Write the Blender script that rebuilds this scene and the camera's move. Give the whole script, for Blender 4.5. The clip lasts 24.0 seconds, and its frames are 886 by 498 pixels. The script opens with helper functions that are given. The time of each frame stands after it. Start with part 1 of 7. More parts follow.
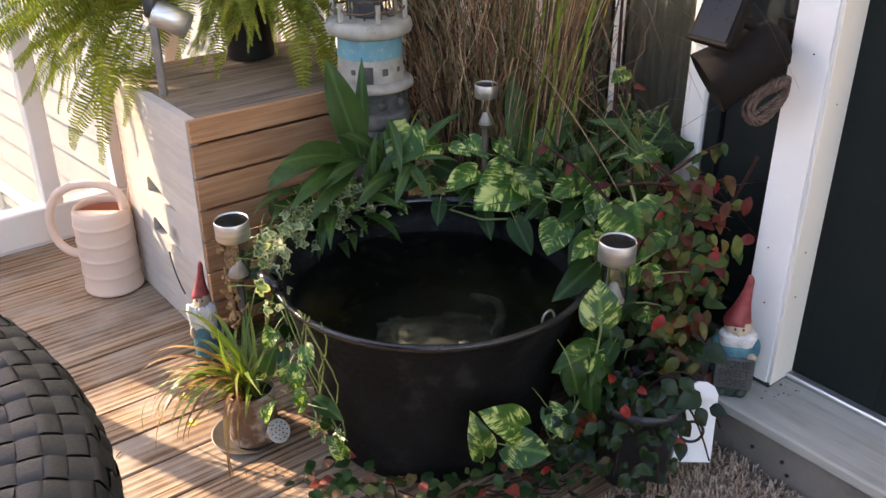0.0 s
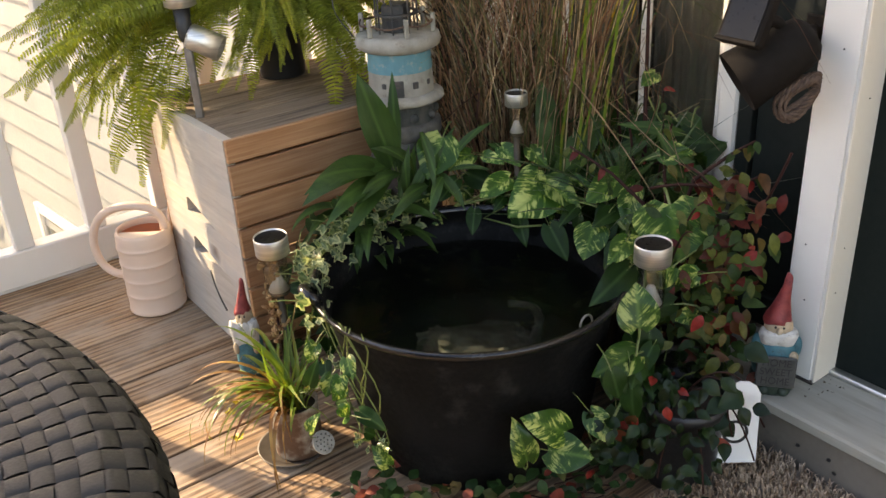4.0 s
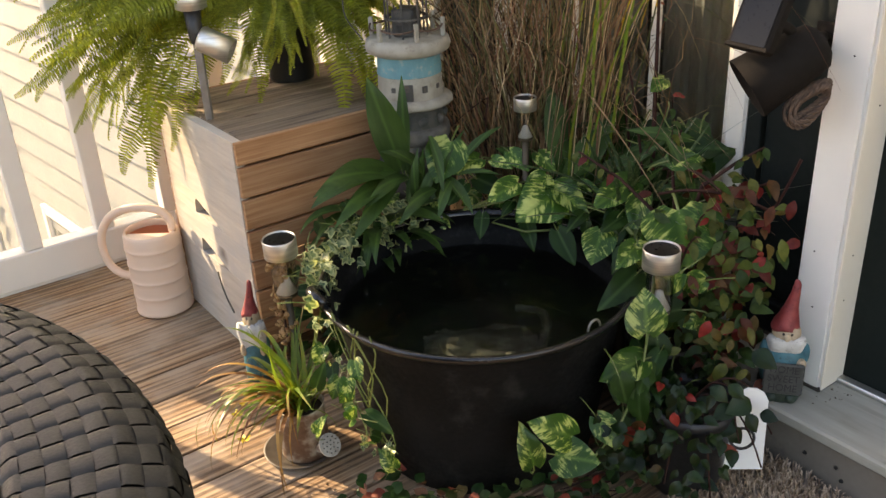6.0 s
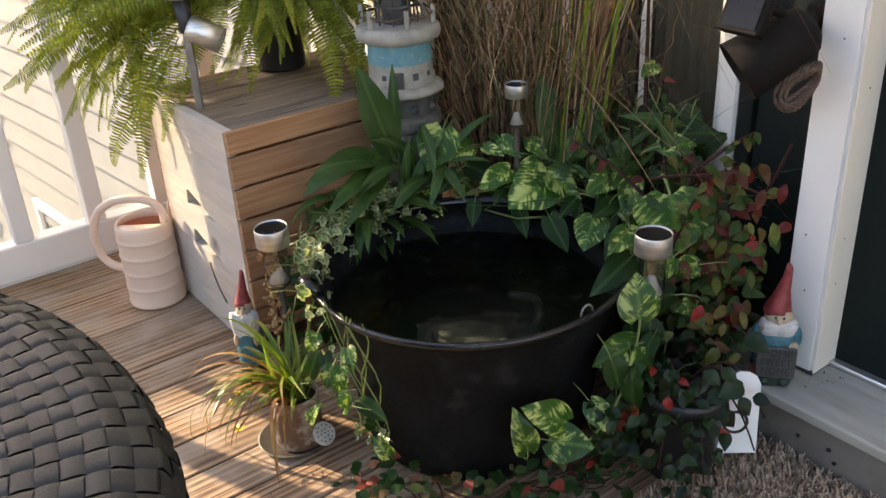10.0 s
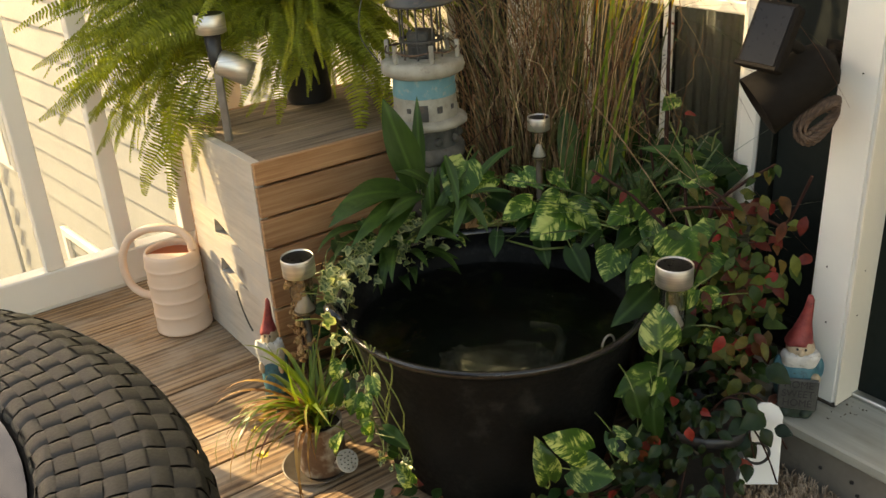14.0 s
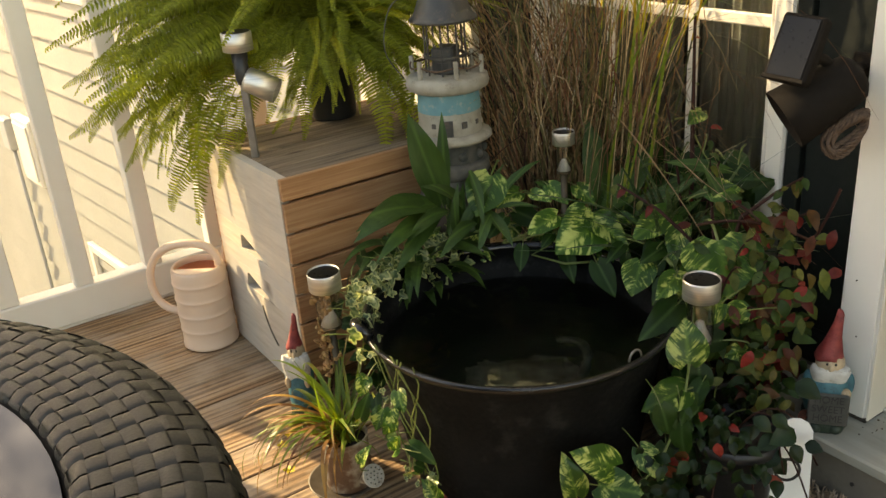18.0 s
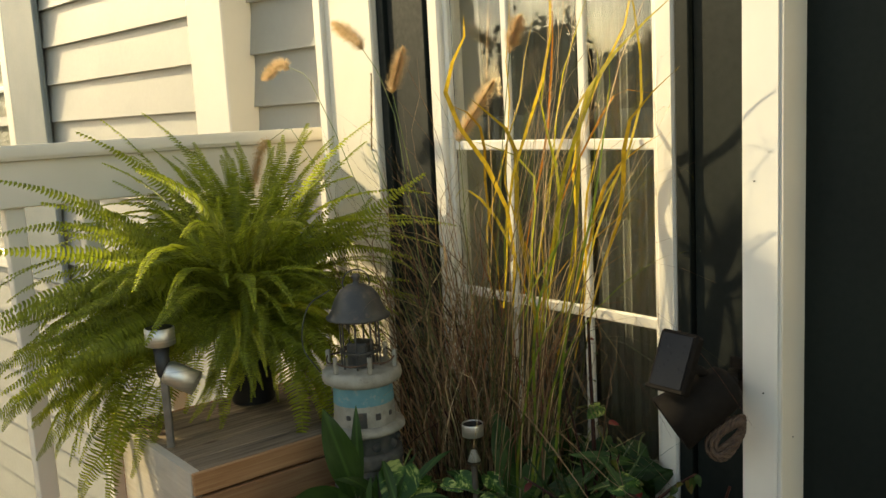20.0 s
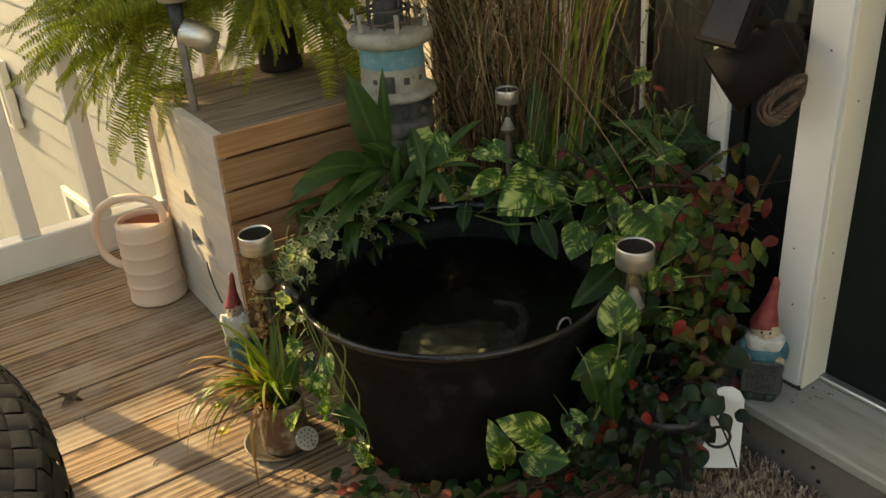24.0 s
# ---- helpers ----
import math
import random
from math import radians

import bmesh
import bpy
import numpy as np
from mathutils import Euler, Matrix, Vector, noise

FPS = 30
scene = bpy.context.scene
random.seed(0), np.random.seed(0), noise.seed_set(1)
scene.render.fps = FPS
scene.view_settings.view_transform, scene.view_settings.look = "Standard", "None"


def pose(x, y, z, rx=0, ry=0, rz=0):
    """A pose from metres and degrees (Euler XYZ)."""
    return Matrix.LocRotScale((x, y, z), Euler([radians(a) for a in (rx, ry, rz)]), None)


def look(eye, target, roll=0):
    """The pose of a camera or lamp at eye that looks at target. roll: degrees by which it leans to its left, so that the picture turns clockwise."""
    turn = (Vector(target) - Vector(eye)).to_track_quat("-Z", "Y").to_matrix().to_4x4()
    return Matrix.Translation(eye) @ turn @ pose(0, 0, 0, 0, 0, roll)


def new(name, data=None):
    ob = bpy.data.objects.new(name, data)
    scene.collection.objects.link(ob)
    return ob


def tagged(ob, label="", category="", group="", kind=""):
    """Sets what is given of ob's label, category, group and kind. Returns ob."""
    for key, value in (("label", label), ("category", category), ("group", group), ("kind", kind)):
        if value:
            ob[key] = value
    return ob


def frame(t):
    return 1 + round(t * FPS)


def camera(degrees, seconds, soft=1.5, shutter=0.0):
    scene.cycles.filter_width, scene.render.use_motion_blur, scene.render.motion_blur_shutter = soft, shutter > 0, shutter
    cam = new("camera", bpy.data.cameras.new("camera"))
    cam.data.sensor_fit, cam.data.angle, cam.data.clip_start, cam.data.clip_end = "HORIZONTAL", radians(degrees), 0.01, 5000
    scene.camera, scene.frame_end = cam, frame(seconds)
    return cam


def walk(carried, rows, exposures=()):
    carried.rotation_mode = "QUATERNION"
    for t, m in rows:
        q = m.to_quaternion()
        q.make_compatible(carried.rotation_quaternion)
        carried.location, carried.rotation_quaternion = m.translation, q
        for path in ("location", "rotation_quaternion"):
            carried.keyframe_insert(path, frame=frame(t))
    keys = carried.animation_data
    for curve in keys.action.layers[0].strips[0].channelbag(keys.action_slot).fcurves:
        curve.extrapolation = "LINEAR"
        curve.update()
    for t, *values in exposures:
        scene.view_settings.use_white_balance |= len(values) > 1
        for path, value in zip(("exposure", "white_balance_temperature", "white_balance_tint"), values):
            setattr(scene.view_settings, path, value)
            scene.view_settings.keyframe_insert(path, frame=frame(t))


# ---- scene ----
cam = camera(52.7, 24.0)
PATH = [
    (0, (0.106, -0.046, 0.838), (1.207, 1.351, -0.076), -0.2),
    (0.5, (0.104, -0.047, 0.836), (1.192, 1.362, -0.076), -0.6),
    (1, (0.101, -0.046, 0.841), (1.176, 1.38, -0.059), -1.1),
    (1.5, (0.1, -0.05, 0.845), (1.155, 1.388, -0.06), -2.3),
    (3.5, (0.097, -0.053, 0.846), (1.14, 1.399, -0.05), -2.9),
    (4, (0.099, -0.054, 0.844), (1.143, 1.398, -0.05), -3.4),
    (4.5, (0.096, -0.053, 0.845), (1.142, 1.409, -0.032), -3.5),
    (5, (0.095, -0.055, 0.845), (1.141, 1.416, -0.018), -3.5),
    (5.5, (0.094, -0.054, 0.845), (1.138, 1.415, -0.023), -3.2),
    (6, (0.093, -0.053, 0.842), (1.134, 1.41, -0.04), -3.0),
    (6.5, (0.092, -0.058, 0.84), (1.14, 1.399, -0.042), -2.9),
    (7, (0.091, -0.057, 0.841), (1.14, 1.404, -0.034), -2.6),
    (7.5, (0.091, -0.054, 0.845), (1.143, 1.413, -0.016), -2.6),
    (8, (0.099, -0.058, 0.846), (1.152, 1.405, -0.021), -3.4),
    (8.5, (0.094, -0.057, 0.844), (1.14, 1.401, -0.04), -3.7),
    (9, (0.097, -0.055, 0.838), (1.148, 1.389, -0.062), -3.4),
    (9.5, (0.094, -0.057, 0.836), (1.145, 1.388, -0.063), -3.3),
    (10, (0.094, -0.056, 0.836), (1.139, 1.393, -0.063), -3.4),
    (10.5, (0.092, -0.056, 0.833), (1.14, 1.397, -0.056), -3.3),
    (11, (0.092, -0.061, 0.848), (1.138, 1.411, -0.013), -3.6),
    (11.5, (0.092, -0.064, 0.849), (1.129, 1.424, 0.008), -4.2),
    (13.5, (0.085, -0.067, 0.843), (1.115, 1.425, -0.001), -3.6),
    (14, (0.082, -0.068, 0.845), (1.109, 1.43, 0.008), -3.7),
    (14.5, (0.085, -0.067, 0.847), (1.116, 1.436, 0.024), -3.8),
    (15, (0.084, -0.066, 0.848), (1.111, 1.443, 0.031), -4.1),
    (15.5, (0.082, -0.064, 0.848), (1.095, 1.458, 0.035), -3.8),
    (16, (0.078, -0.068, 0.847), (1.077, 1.47, 0.05), -3.9),
    (16.5, (0.077, -0.068, 0.849), (1.065, 1.475, 0.047), -4.5),
    (17, (0.078, -0.068, 0.849), (1.062, 1.476, 0.044), -4.7),
    (17.5, (0.079, -0.068, 0.848), (1.064, 1.473, 0.038), -4.7),
    (18, (0.078, -0.067, 0.847), (1.073, 1.47, 0.042), -4.5),
    (18.5, (0.079, -0.069, 0.849), (1.083, 1.467, 0.055), -4.5),
    (19, (0.084, -0.066, 0.857), (1.145, 1.468, 0.134), -3.7),
    (19.5, (0.089, -0.079, 0.902), (1.249, 1.481, 0.431), -3.3),
    (21.5, (0.024, -0.238, 0.974), (1.338, 1.259, 0.795), -3.2),
    (22, (0.035, -0.234, 0.963), (1.317, 1.275, 0.676), -3.6),
    (22.5, (0.017, -0.224, 0.918), (1.239, 1.296, 0.473), -2.2),
    (23, (0.046, -0.216, 0.887), (1.157, 1.319, 0.245), -1.4),
    (23.5, (0.056, -0.198, 0.867), (1.122, 1.324, 0.128), -1.4),
    (24, (0.162, -0.083, 0.856), (1.136, 1.401, -0.066), -3.8),
]
walk(cam, [(t, look(eye, target, roll)) for t, eye, target, roll in PATH],
     [(0.0, 2.56, 7100, 29), (3.5, 2.38, 7900, 23), (7.5, 2.36, 8400, 23), (10.0, 2.28, 7400, 24), (11.2, 2.29, 7800, 23), (12.6, 2.16, 10000, 16), (18.8, 2.15, 10100, 15), (19.6, 1.69, 9400, 9), (21.4, 0.77, 8500, 8), (22.2, 1.10, 8900, 9), (23.0, 2.12, 9900, 15), (23.5, 2.26, 10200, 17), (24.0, 1.66, 10300, 12)])


# ---- light ----
SUN = Vector((-0.375 * 0.899, 0.927 * 0.899, 0.438))
world = bpy.data.worlds.new("sky")
scene.world = world
world.use_nodes = True
wn = world.node_tree
sky = wn.nodes.new("ShaderNodeTexSky")
sky.sky_type, sky.sun_disc = "NISHITA", False
sky.sun_elevation, sky.sun_rotation = radians(26), radians(338)
sky.air_density, sky.dust_density = 1.0, 1.0
haze = wn.nodes.new("ShaderNodeMix")
haze.data_type, haze.blend_type = "RGBA", "MULTIPLY"
haze.inputs[0].default_value = 1.0
drift = wn.nodes.new("ShaderNodeTexNoise")
drift.inputs["Scale"].default_value, drift.inputs["Detail"].default_value, drift.inputs["Roughness"].default_value = 11.0, 6.0, 0.62
clouds = wn.nodes.new("ShaderNodeValToRGB")
clouds.color_ramp.elements[0].position, clouds.color_ramp.elements[0].color = 0.42, (0.50, 0.53, 0.57, 1)
clouds.color_ramp.elements[1].position, clouds.color_ramp.elements[1].color = 0.60, (1.50, 1.43, 1.28, 1)
wn.links.new(wn.nodes.new("ShaderNodeTexCoord").outputs["Generated"], drift.inputs["Vector"])
wn.links.new(drift.outputs["Fac"], clouds.inputs[0])
wn.links.new(clouds.outputs[0], haze.inputs[7])
wn.links.new(sky.outputs[0], haze.inputs[6])
wn.links.new(haze.outputs[2], wn.nodes["Background"].inputs[0])
wn.nodes["Background"].inputs[1].default_value = 0.15
sun = new("sun", bpy.data.lights.new("sun", "SUN"))
sun.data.energy, sun.data.angle, sun.data.color = 2.55, radians(0.6), (1.0, 0.925, 0.68)
sun.matrix_world = look(SUN * 20, (0, 0, 0))


# ---- materials ----
def shader(name):
    m = bpy.data.materials.new(name)
    m.use_nodes = True
    return m, m.node_tree, m.node_tree.nodes["Principled BSDF"]


def ramp(nt, fac, stops):
    r = nt.nodes.new("ShaderNodeValToRGB")
    while len(r.color_ramp.elements) < len(stops):
        r.color_ramp.elements.new(0.5)
    for e, (p, c) in zip(r.color_ramp.elements, stops):
        e.position, e.color = p, (*c, 1)
    nt.links.new(fac, r.inputs[0])
    return r.outputs[0]


def coords(nt, stretch=(1, 1, 1), shift=True):
    """Object coordinates, stretched, and moved by a different step for every object."""
    tc = nt.nodes.new("ShaderNodeTexCoord")
    mp = nt.nodes.new("ShaderNodeMapping")
    mp.inputs["Scale"].default_value = stretch
    nt.links.new(tc.outputs["Object"], mp.inputs["Vector"])
    if shift:
        oi = nt.nodes.new("ShaderNodeObjectInfo")
        ml = nt.nodes.new("ShaderNodeMath")
        ml.operation = "MULTIPLY"
        ml.inputs[1].default_value = 37.0
        nt.links.new(oi.outputs["Random"], ml.inputs[0])
        nt.links.new(ml.outputs[0], mp.inputs["Location"])
    return mp.outputs[0]


def noise_tex(nt, vec, scale, detail=4.0, rough=0.55, distort=0.0):
    n = nt.nodes.new("ShaderNodeTexNoise")
    n.inputs["Scale"].default_value, n.inputs["Detail"].default_value = scale, detail
    n.inputs["Roughness"].default_value, n.inputs["Distortion"].default_value = rough, distort
    nt.links.new(vec, n.inputs["Vector"])
    return n.outputs["Fac"]


def mixed(nt, fac, a, b, mode="MIX"):
    mx = nt.nodes.new("ShaderNodeMix")
    mx.data_type, mx.blend_type = "RGBA", mode
    for sock, v in ((mx.inputs[0], fac), (mx.inputs[6], a), (mx.inputs[7], b)):
        if isinstance(v, (int, float)):
            sock.default_value = v
        elif isinstance(v, tuple):
            sock.default_value = (*v, 1)
        else:
            nt.links.new(v, sock)
    return mx.outputs[2]


def bumped(nt, bsdf, height, strength, distance=0.002):
    b = nt.nodes.new("ShaderNodeBump")
    b.inputs["Strength"].default_value, b.inputs["Distance"].default_value = strength, distance
    nt.links.new(height, b.inputs["Height"])
    nt.links.new(b.outputs[0], bsdf.inputs["Normal"])


def plain(name, a, b, scale=12, rough=0.6, metal=0.0, fine=160, bump=0.15, stain=None, spread=(0.35, 0.7), spec=0.5):
    """A surface with colour drift at one scale and fine relief at another; stain: a third colour in blotches."""
    m, nt, p = shader(name)
    v = coords(nt)
    col = ramp(nt, noise_tex(nt, v, scale), [(spread[0], a), (spread[1], b)])
    f = noise_tex(nt, v, fine, 3)
    if stain:
        fac = ramp(nt, noise_tex(nt, v, scale * 2.3, 8, 0.7), [(0.55, (0, 0, 0)), (0.68, (1, 1, 1))])
        col = mixed(nt, fac, col, stain)
    nt.links.new(col, p.inputs["Base Color"])
    nt.links.new(ramp(nt, f, [(0.2, (rough * 0.8,) * 3), (0.8, (min(1, rough * 1.2),) * 3)]), p.inputs["Roughness"])
    p.inputs["Metallic"].default_value = metal
    p.inputs["Specular IOR Level"].default_value = spec
    if bump:
        bumped(nt, p, f, bump)
    return m


def timber(name, dark, mid, light, grain=(3, 90, 90), rough=0.75, knots=True, rings=True, bump=0.5, grey=None):
    """Sawn wood with its grain along the axis of the smallest stretch."""
    m, nt, p = shader(name)
    v = coords(nt, grain)
    fine = noise_tex(nt, v, 1.0, 6, 0.65, 0.3)
    col = ramp(nt, fine, [(0.35, dark), (0.5, mid), (0.65, light)])
    v2 = coords(nt, tuple(g * 0.28 for g in grain))
    w = nt.nodes.new("ShaderNodeTexWave")
    w.wave_type, w.bands_direction = "BANDS", "DIAGONAL"
    w.inputs["Scale"].default_value, w.inputs["Distortion"].default_value = 0.9, 7.0
    w.inputs["Detail"].default_value, w.inputs["Detail Scale"].default_value = 3.0, 0.6
    nt.links.new(v2, w.inputs["Vector"])
    height = fine
    if rings:
        col = mixed(nt, ramp(nt, w.outputs["Fac"], [(0.55, (0, 0, 0)), (0.9, (0.7,) * 3)]), col, tuple(c * 0.5 for c in dark))
        height = w.outputs["Fac"]
    oi = nt.nodes.new("ShaderNodeObjectInfo")
    col = mixed(nt, 1.0, col, ramp(nt, oi.outputs["Random"], [(0, (0.72, 0.72, 0.74)), (1, (1.0, 0.97, 0.93))]), "MULTIPLY")
    if knots:
        vo = nt.nodes.new("ShaderNodeTexVoronoi")
        vo.inputs["Scale"].default_value = 1.0
        nt.links.new(coords(nt, (5.5, 11, 11) if grain[0] < grain[1] else (11, 5.5, 5.5)), vo.inputs["Vector"])
        col = mixed(nt, ramp(nt, vo.outputs["Distance"], [(0.06, (0.9,) * 3), (0.14, (0, 0, 0))]), col, (0.07, 0.035, 0.02))
    if grey:
        col = mixed(nt, ramp(nt, noise_tex(nt, coords(nt), 9, 5), [(0.42, (0, 0, 0)), (0.65, (0.85,) * 3)]), col, grey)
    nt.links.new(col, p.inputs["Base Color"])
    p.inputs["Roughness"].default_value = rough
    p.inputs["Specular IOR Level"].default_value = 0.3
    bumped(nt, p, height, bump, 0.0012)
    return m


def foliage(name, stops, vein, scale=(20, 9, 20), rough=0.38, glow=0.35, drift=0.35, spec=0.5):
    """Leaf: colour streaks along the blade, pale midrib, light shining through."""
    m, nt, p = shader(name)
    oi = nt.nodes.new("ShaderNodeObjectInfo")
    shift = nt.nodes.new("ShaderNodeVectorMath")
    shift.operation = "MULTIPLY_ADD"
    nt.links.new(oi.outputs["Random"], shift.inputs[0])
    shift.inputs[1].default_value = (37, 53, 71)
    nt.links.new(coords(nt, scale), shift.inputs[2])
    n = noise_tex(nt, shift.outputs[0], 1.0, 3, 0.6, 0.6)
    col = ramp(nt, n, stops)
    ge = nt.nodes.new("ShaderNodeNewGeometry")
    add = nt.nodes.new("ShaderNodeMath")
    add.operation = "FRACT"
    sm = nt.nodes.new("ShaderNodeMath")
    nt.links.new(oi.outputs["Random"], sm.inputs[0])
    nt.links.new(ge.outputs["Random Per Island"], sm.inputs[1])
    nt.links.new(sm.outputs[0], add.inputs[0])
    col = mixed(nt, 1.0, col, ramp(nt, add.outputs[0], [(0, (1 - drift, 1 - drift, 1 - drift)), (1, (1.0, 1.0, 0.9))]), "MULTIPLY")
    sx = nt.nodes.new("ShaderNodeSeparateXYZ")
    tc = nt.nodes.new("ShaderNodeTexCoord")
    nt.links.new(tc.outputs["Object"], sx.inputs[0])
    ab = nt.nodes.new("ShaderNodeMath")
    ab.operation = "ABSOLUTE"
    nt.links.new(sx.outputs[0], ab.inputs[0])
    if vein:
        col = mixed(nt, ramp(nt, ab.outputs[0], [(0.0006, (0.7,) * 3), (0.0014, (0, 0, 0))]), col, vein)
    nt.links.new(col, p.inputs["Base Color"])
    p.inputs["Roughness"].default_value = rough
    p.inputs["Specular IOR Level"].default_value = spec
    bumped(nt, p, noise_tex(nt, coords(nt), 90, 3), 0.12, 0.001)
    tr = nt.nodes.new("ShaderNodeBsdfTranslucent")
    nt.links.new(mixed(nt, 1.0, col, (1.0, 1.0, 0.55), "MULTIPLY"), tr.inputs[0])
    mx = nt.nodes.new("ShaderNodeMixShader")
    mx.inputs[0].default_value = glow
    nt.links.new(p.outputs[0], mx.inputs[1])
    nt.links.new(tr.outputs[0], mx.inputs[2])
    nt.links.new(mx.outputs[0], nt.nodes["Material Output"].inputs[0])
    return m


def marbled(name, green, mid, cream, rough=0.3, glow=0.25):
    """Heart leaf with pale splashes that run from the midrib outwards along the side veins."""
    m, nt, p = shader(name)
    tc, sx, oi = nt.nodes.new("ShaderNodeTexCoord"), nt.nodes.new("ShaderNodeSeparateXYZ"), nt.nodes.new("ShaderNodeObjectInfo")
    nt.links.new(tc.outputs["Object"], sx.inputs[0])

    def calc(op, a, b, c=0.0):
        n = nt.nodes.new("ShaderNodeMath")
        n.operation = op
        for sock, v in zip(n.inputs, (a, b, c)):
            if isinstance(v, (int, float)):
                sock.default_value = v
            else:
                nt.links.new(v, sock)
        return n.outputs[0]
    across = calc("ABSOLUTE", sx.outputs[0], 0.0)
    along = calc("MULTIPLY_ADD", calc("MULTIPLY", across, across), -14.0, calc("MULTIPLY_ADD", across, -0.75, sx.outputs[1]))
    which = calc("MULTIPLY_ADD", oi.outputs["Random"], 61.0, calc("MULTIPLY", calc("SIGN", sx.outputs[0], 0.0), 7.3))
    cm = nt.nodes.new("ShaderNodeCombineXYZ")
    nt.links.new(calc("MULTIPLY", along, 150.0), cm.inputs[0])
    nt.links.new(calc("MULTIPLY", across, 62.0), cm.inputs[1])
    nt.links.new(which, cm.inputs[2])
    streak = noise_tex(nt, cm.outputs[0], 1.0, 5, 0.65, 0.8)
    patch = noise_tex(nt, coords(nt), 46, 3, 0.5)
    fac = calc("MULTIPLY_ADD", patch, 0.95, calc("ADD", streak, -0.54))
    col = ramp(nt, fac, [(0.42, green), (0.50, mid), (0.56, cream), (0.7, tuple(min(1, c * 1.15) for c in cream))])
    col = mixed(nt, 1.0, col, ramp(nt, oi.outputs["Random"], [(0, (0.62, 0.66, 0.6)), (1, (1.0, 1.0, 0.92))]), "MULTIPLY")
    col = mixed(nt, ramp(nt, across, [(0.0005, (0.6,) * 3), (0.0012, (0, 0, 0))]), col, mid)
    nt.links.new(col, p.inputs["Base Color"])
    p.inputs["Roughness"].default_value = rough
    p.inputs["Specular IOR Level"].default_value = 0.3
    bumped(nt, p, streak, 0.22, 0.0012)
    tr = nt.nodes.new("ShaderNodeBsdfTranslucent")
    nt.links.new(mixed(nt, 1.0, col, (1.0, 1.0, 0.55), "MULTIPLY"), tr.inputs[0])
    mx = nt.nodes.new("ShaderNodeMixShader")
    mx.inputs[0].default_value = glow
    nt.links.new(p.outputs[0], mx.inputs[1])
    nt.links.new(tr.outputs[0], mx.inputs[2])
    nt.links.new(mx.outputs[0], nt.nodes["Material Output"].inputs[0])
    return m


def clear(name, tint=(1, 1, 1), rough=0.0, ior=1.45):
    m, nt, p = shader(name)
    p.inputs["Base Color"].default_value = (*tint, 1)
    p.inputs["Transmission Weight"].default_value = 1.0
    p.inputs["Roughness"].default_value, p.inputs["IOR"].default_value = rough, ior
    return m


def thin_plastic(name, tint, gloss=0.12, rough=0.08):
    """Thin clear wall: light goes straight through, with a faint sheen."""
    m, nt, p = shader(name)
    tr, gl, mx = nt.nodes.new("ShaderNodeBsdfTransparent"), nt.nodes.new("ShaderNodeBsdfGlossy"), nt.nodes.new("ShaderNodeMixShader")
    tr.inputs[0].default_value = (*tint, 1)
    gl.inputs["Roughness"].default_value = rough
    mx.inputs[0].default_value = gloss
    nt.links.new(tr.outputs[0], mx.inputs[1])
    nt.links.new(gl.outputs[0], mx.inputs[2])
    nt.links.new(mx.outputs[0], nt.nodes["Material Output"].inputs[0])
    return m


def steel(name, a=(0.66, 0.64, 0.60), rough=0.36):
    m, nt, p = shader(name)
    n = noise_tex(nt, coords(nt, (6, 6, 400)), 1.0, 3)
    nt.links.new(ramp(nt, n, [(0.3, tuple(c * 0.7 for c in a)), (0.7, a)]), p.inputs["Base Color"])
    p.inputs["Metallic"].default_value = 1.0
    p.inputs["Roughness"].default_value = rough
    bumped(nt, p, n, 0.08, 0.0005)
    return m


DECK = timber("deck_wood", (0.17, 0.092, 0.046), (0.40, 0.245, 0.135), (0.55, 0.375, 0.225), (3.2, 175, 175), 0.72, bump=0.5, grey=(0.36, 0.275, 0.20))
# one pine in three tones: sun and shade are put into end and top
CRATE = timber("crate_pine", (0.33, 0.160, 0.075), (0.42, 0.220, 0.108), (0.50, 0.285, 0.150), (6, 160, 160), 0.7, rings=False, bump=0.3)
CRATE_END = timber("crate_end_pine_sunlit", (0.51, 0.445, 0.365), (0.57, 0.505, 0.42), (0.63, 0.565, 0.475), (90, 9, 90), 0.75, rings=False, bump=0.35, grey=(0.42, 0.40, 0.37))
CRATE_TOP = timber("crate_top_pine_shaded", (0.12, 0.085, 0.058), (0.23, 0.165, 0.112), (0.33, 0.25, 0.175), (5, 150, 150), 0.8, rings=False, bump=0.4)
VINYL = plain("white_vinyl", (0.72, 0.675, 0.595), (0.78, 0.735, 0.655), 5, 0.42, fine=60, bump=0.04)
TRIM = plain("white_trim_paint", (0.67, 0.65, 0.60), (0.74, 0.715, 0.66), 6, 0.45, fine=90, bump=0.08)
CREAM = plain("cream_trim_paint", (0.68, 0.62, 0.52), (0.74, 0.68, 0.57), 5, 0.5, fine=90, bump=0.08)
SIDING = plain("beige_vinyl_siding", (0.300, 0.298, 0.268), (0.340, 0.337, 0.303), 3, 0.5, fine=70, bump=0.10)
SHUTTER = plain("dark_green_shutter_paint", (0.006, 0.009, 0.008), (0.010, 0.014, 0.012), 8, 0.65, fine=80, bump=0.1, spec=0.2)
DOOR = plain("dark_green_door_paint", (0.004, 0.008, 0.007), (0.007, 0.012, 0.010), 6, 0.6, fine=90, bump=0.08, spec=0.2)
RIM_WIRE = plain("dull_grey_wire", (0.13, 0.13, 0.125), (0.22, 0.215, 0.205), 60, 0.45, metal=0.7)
TERRA_DARK = plain("dark_dirt_joint", (0.020, 0.016, 0.012), (0.05, 0.040, 0.03), 80, 0.95)
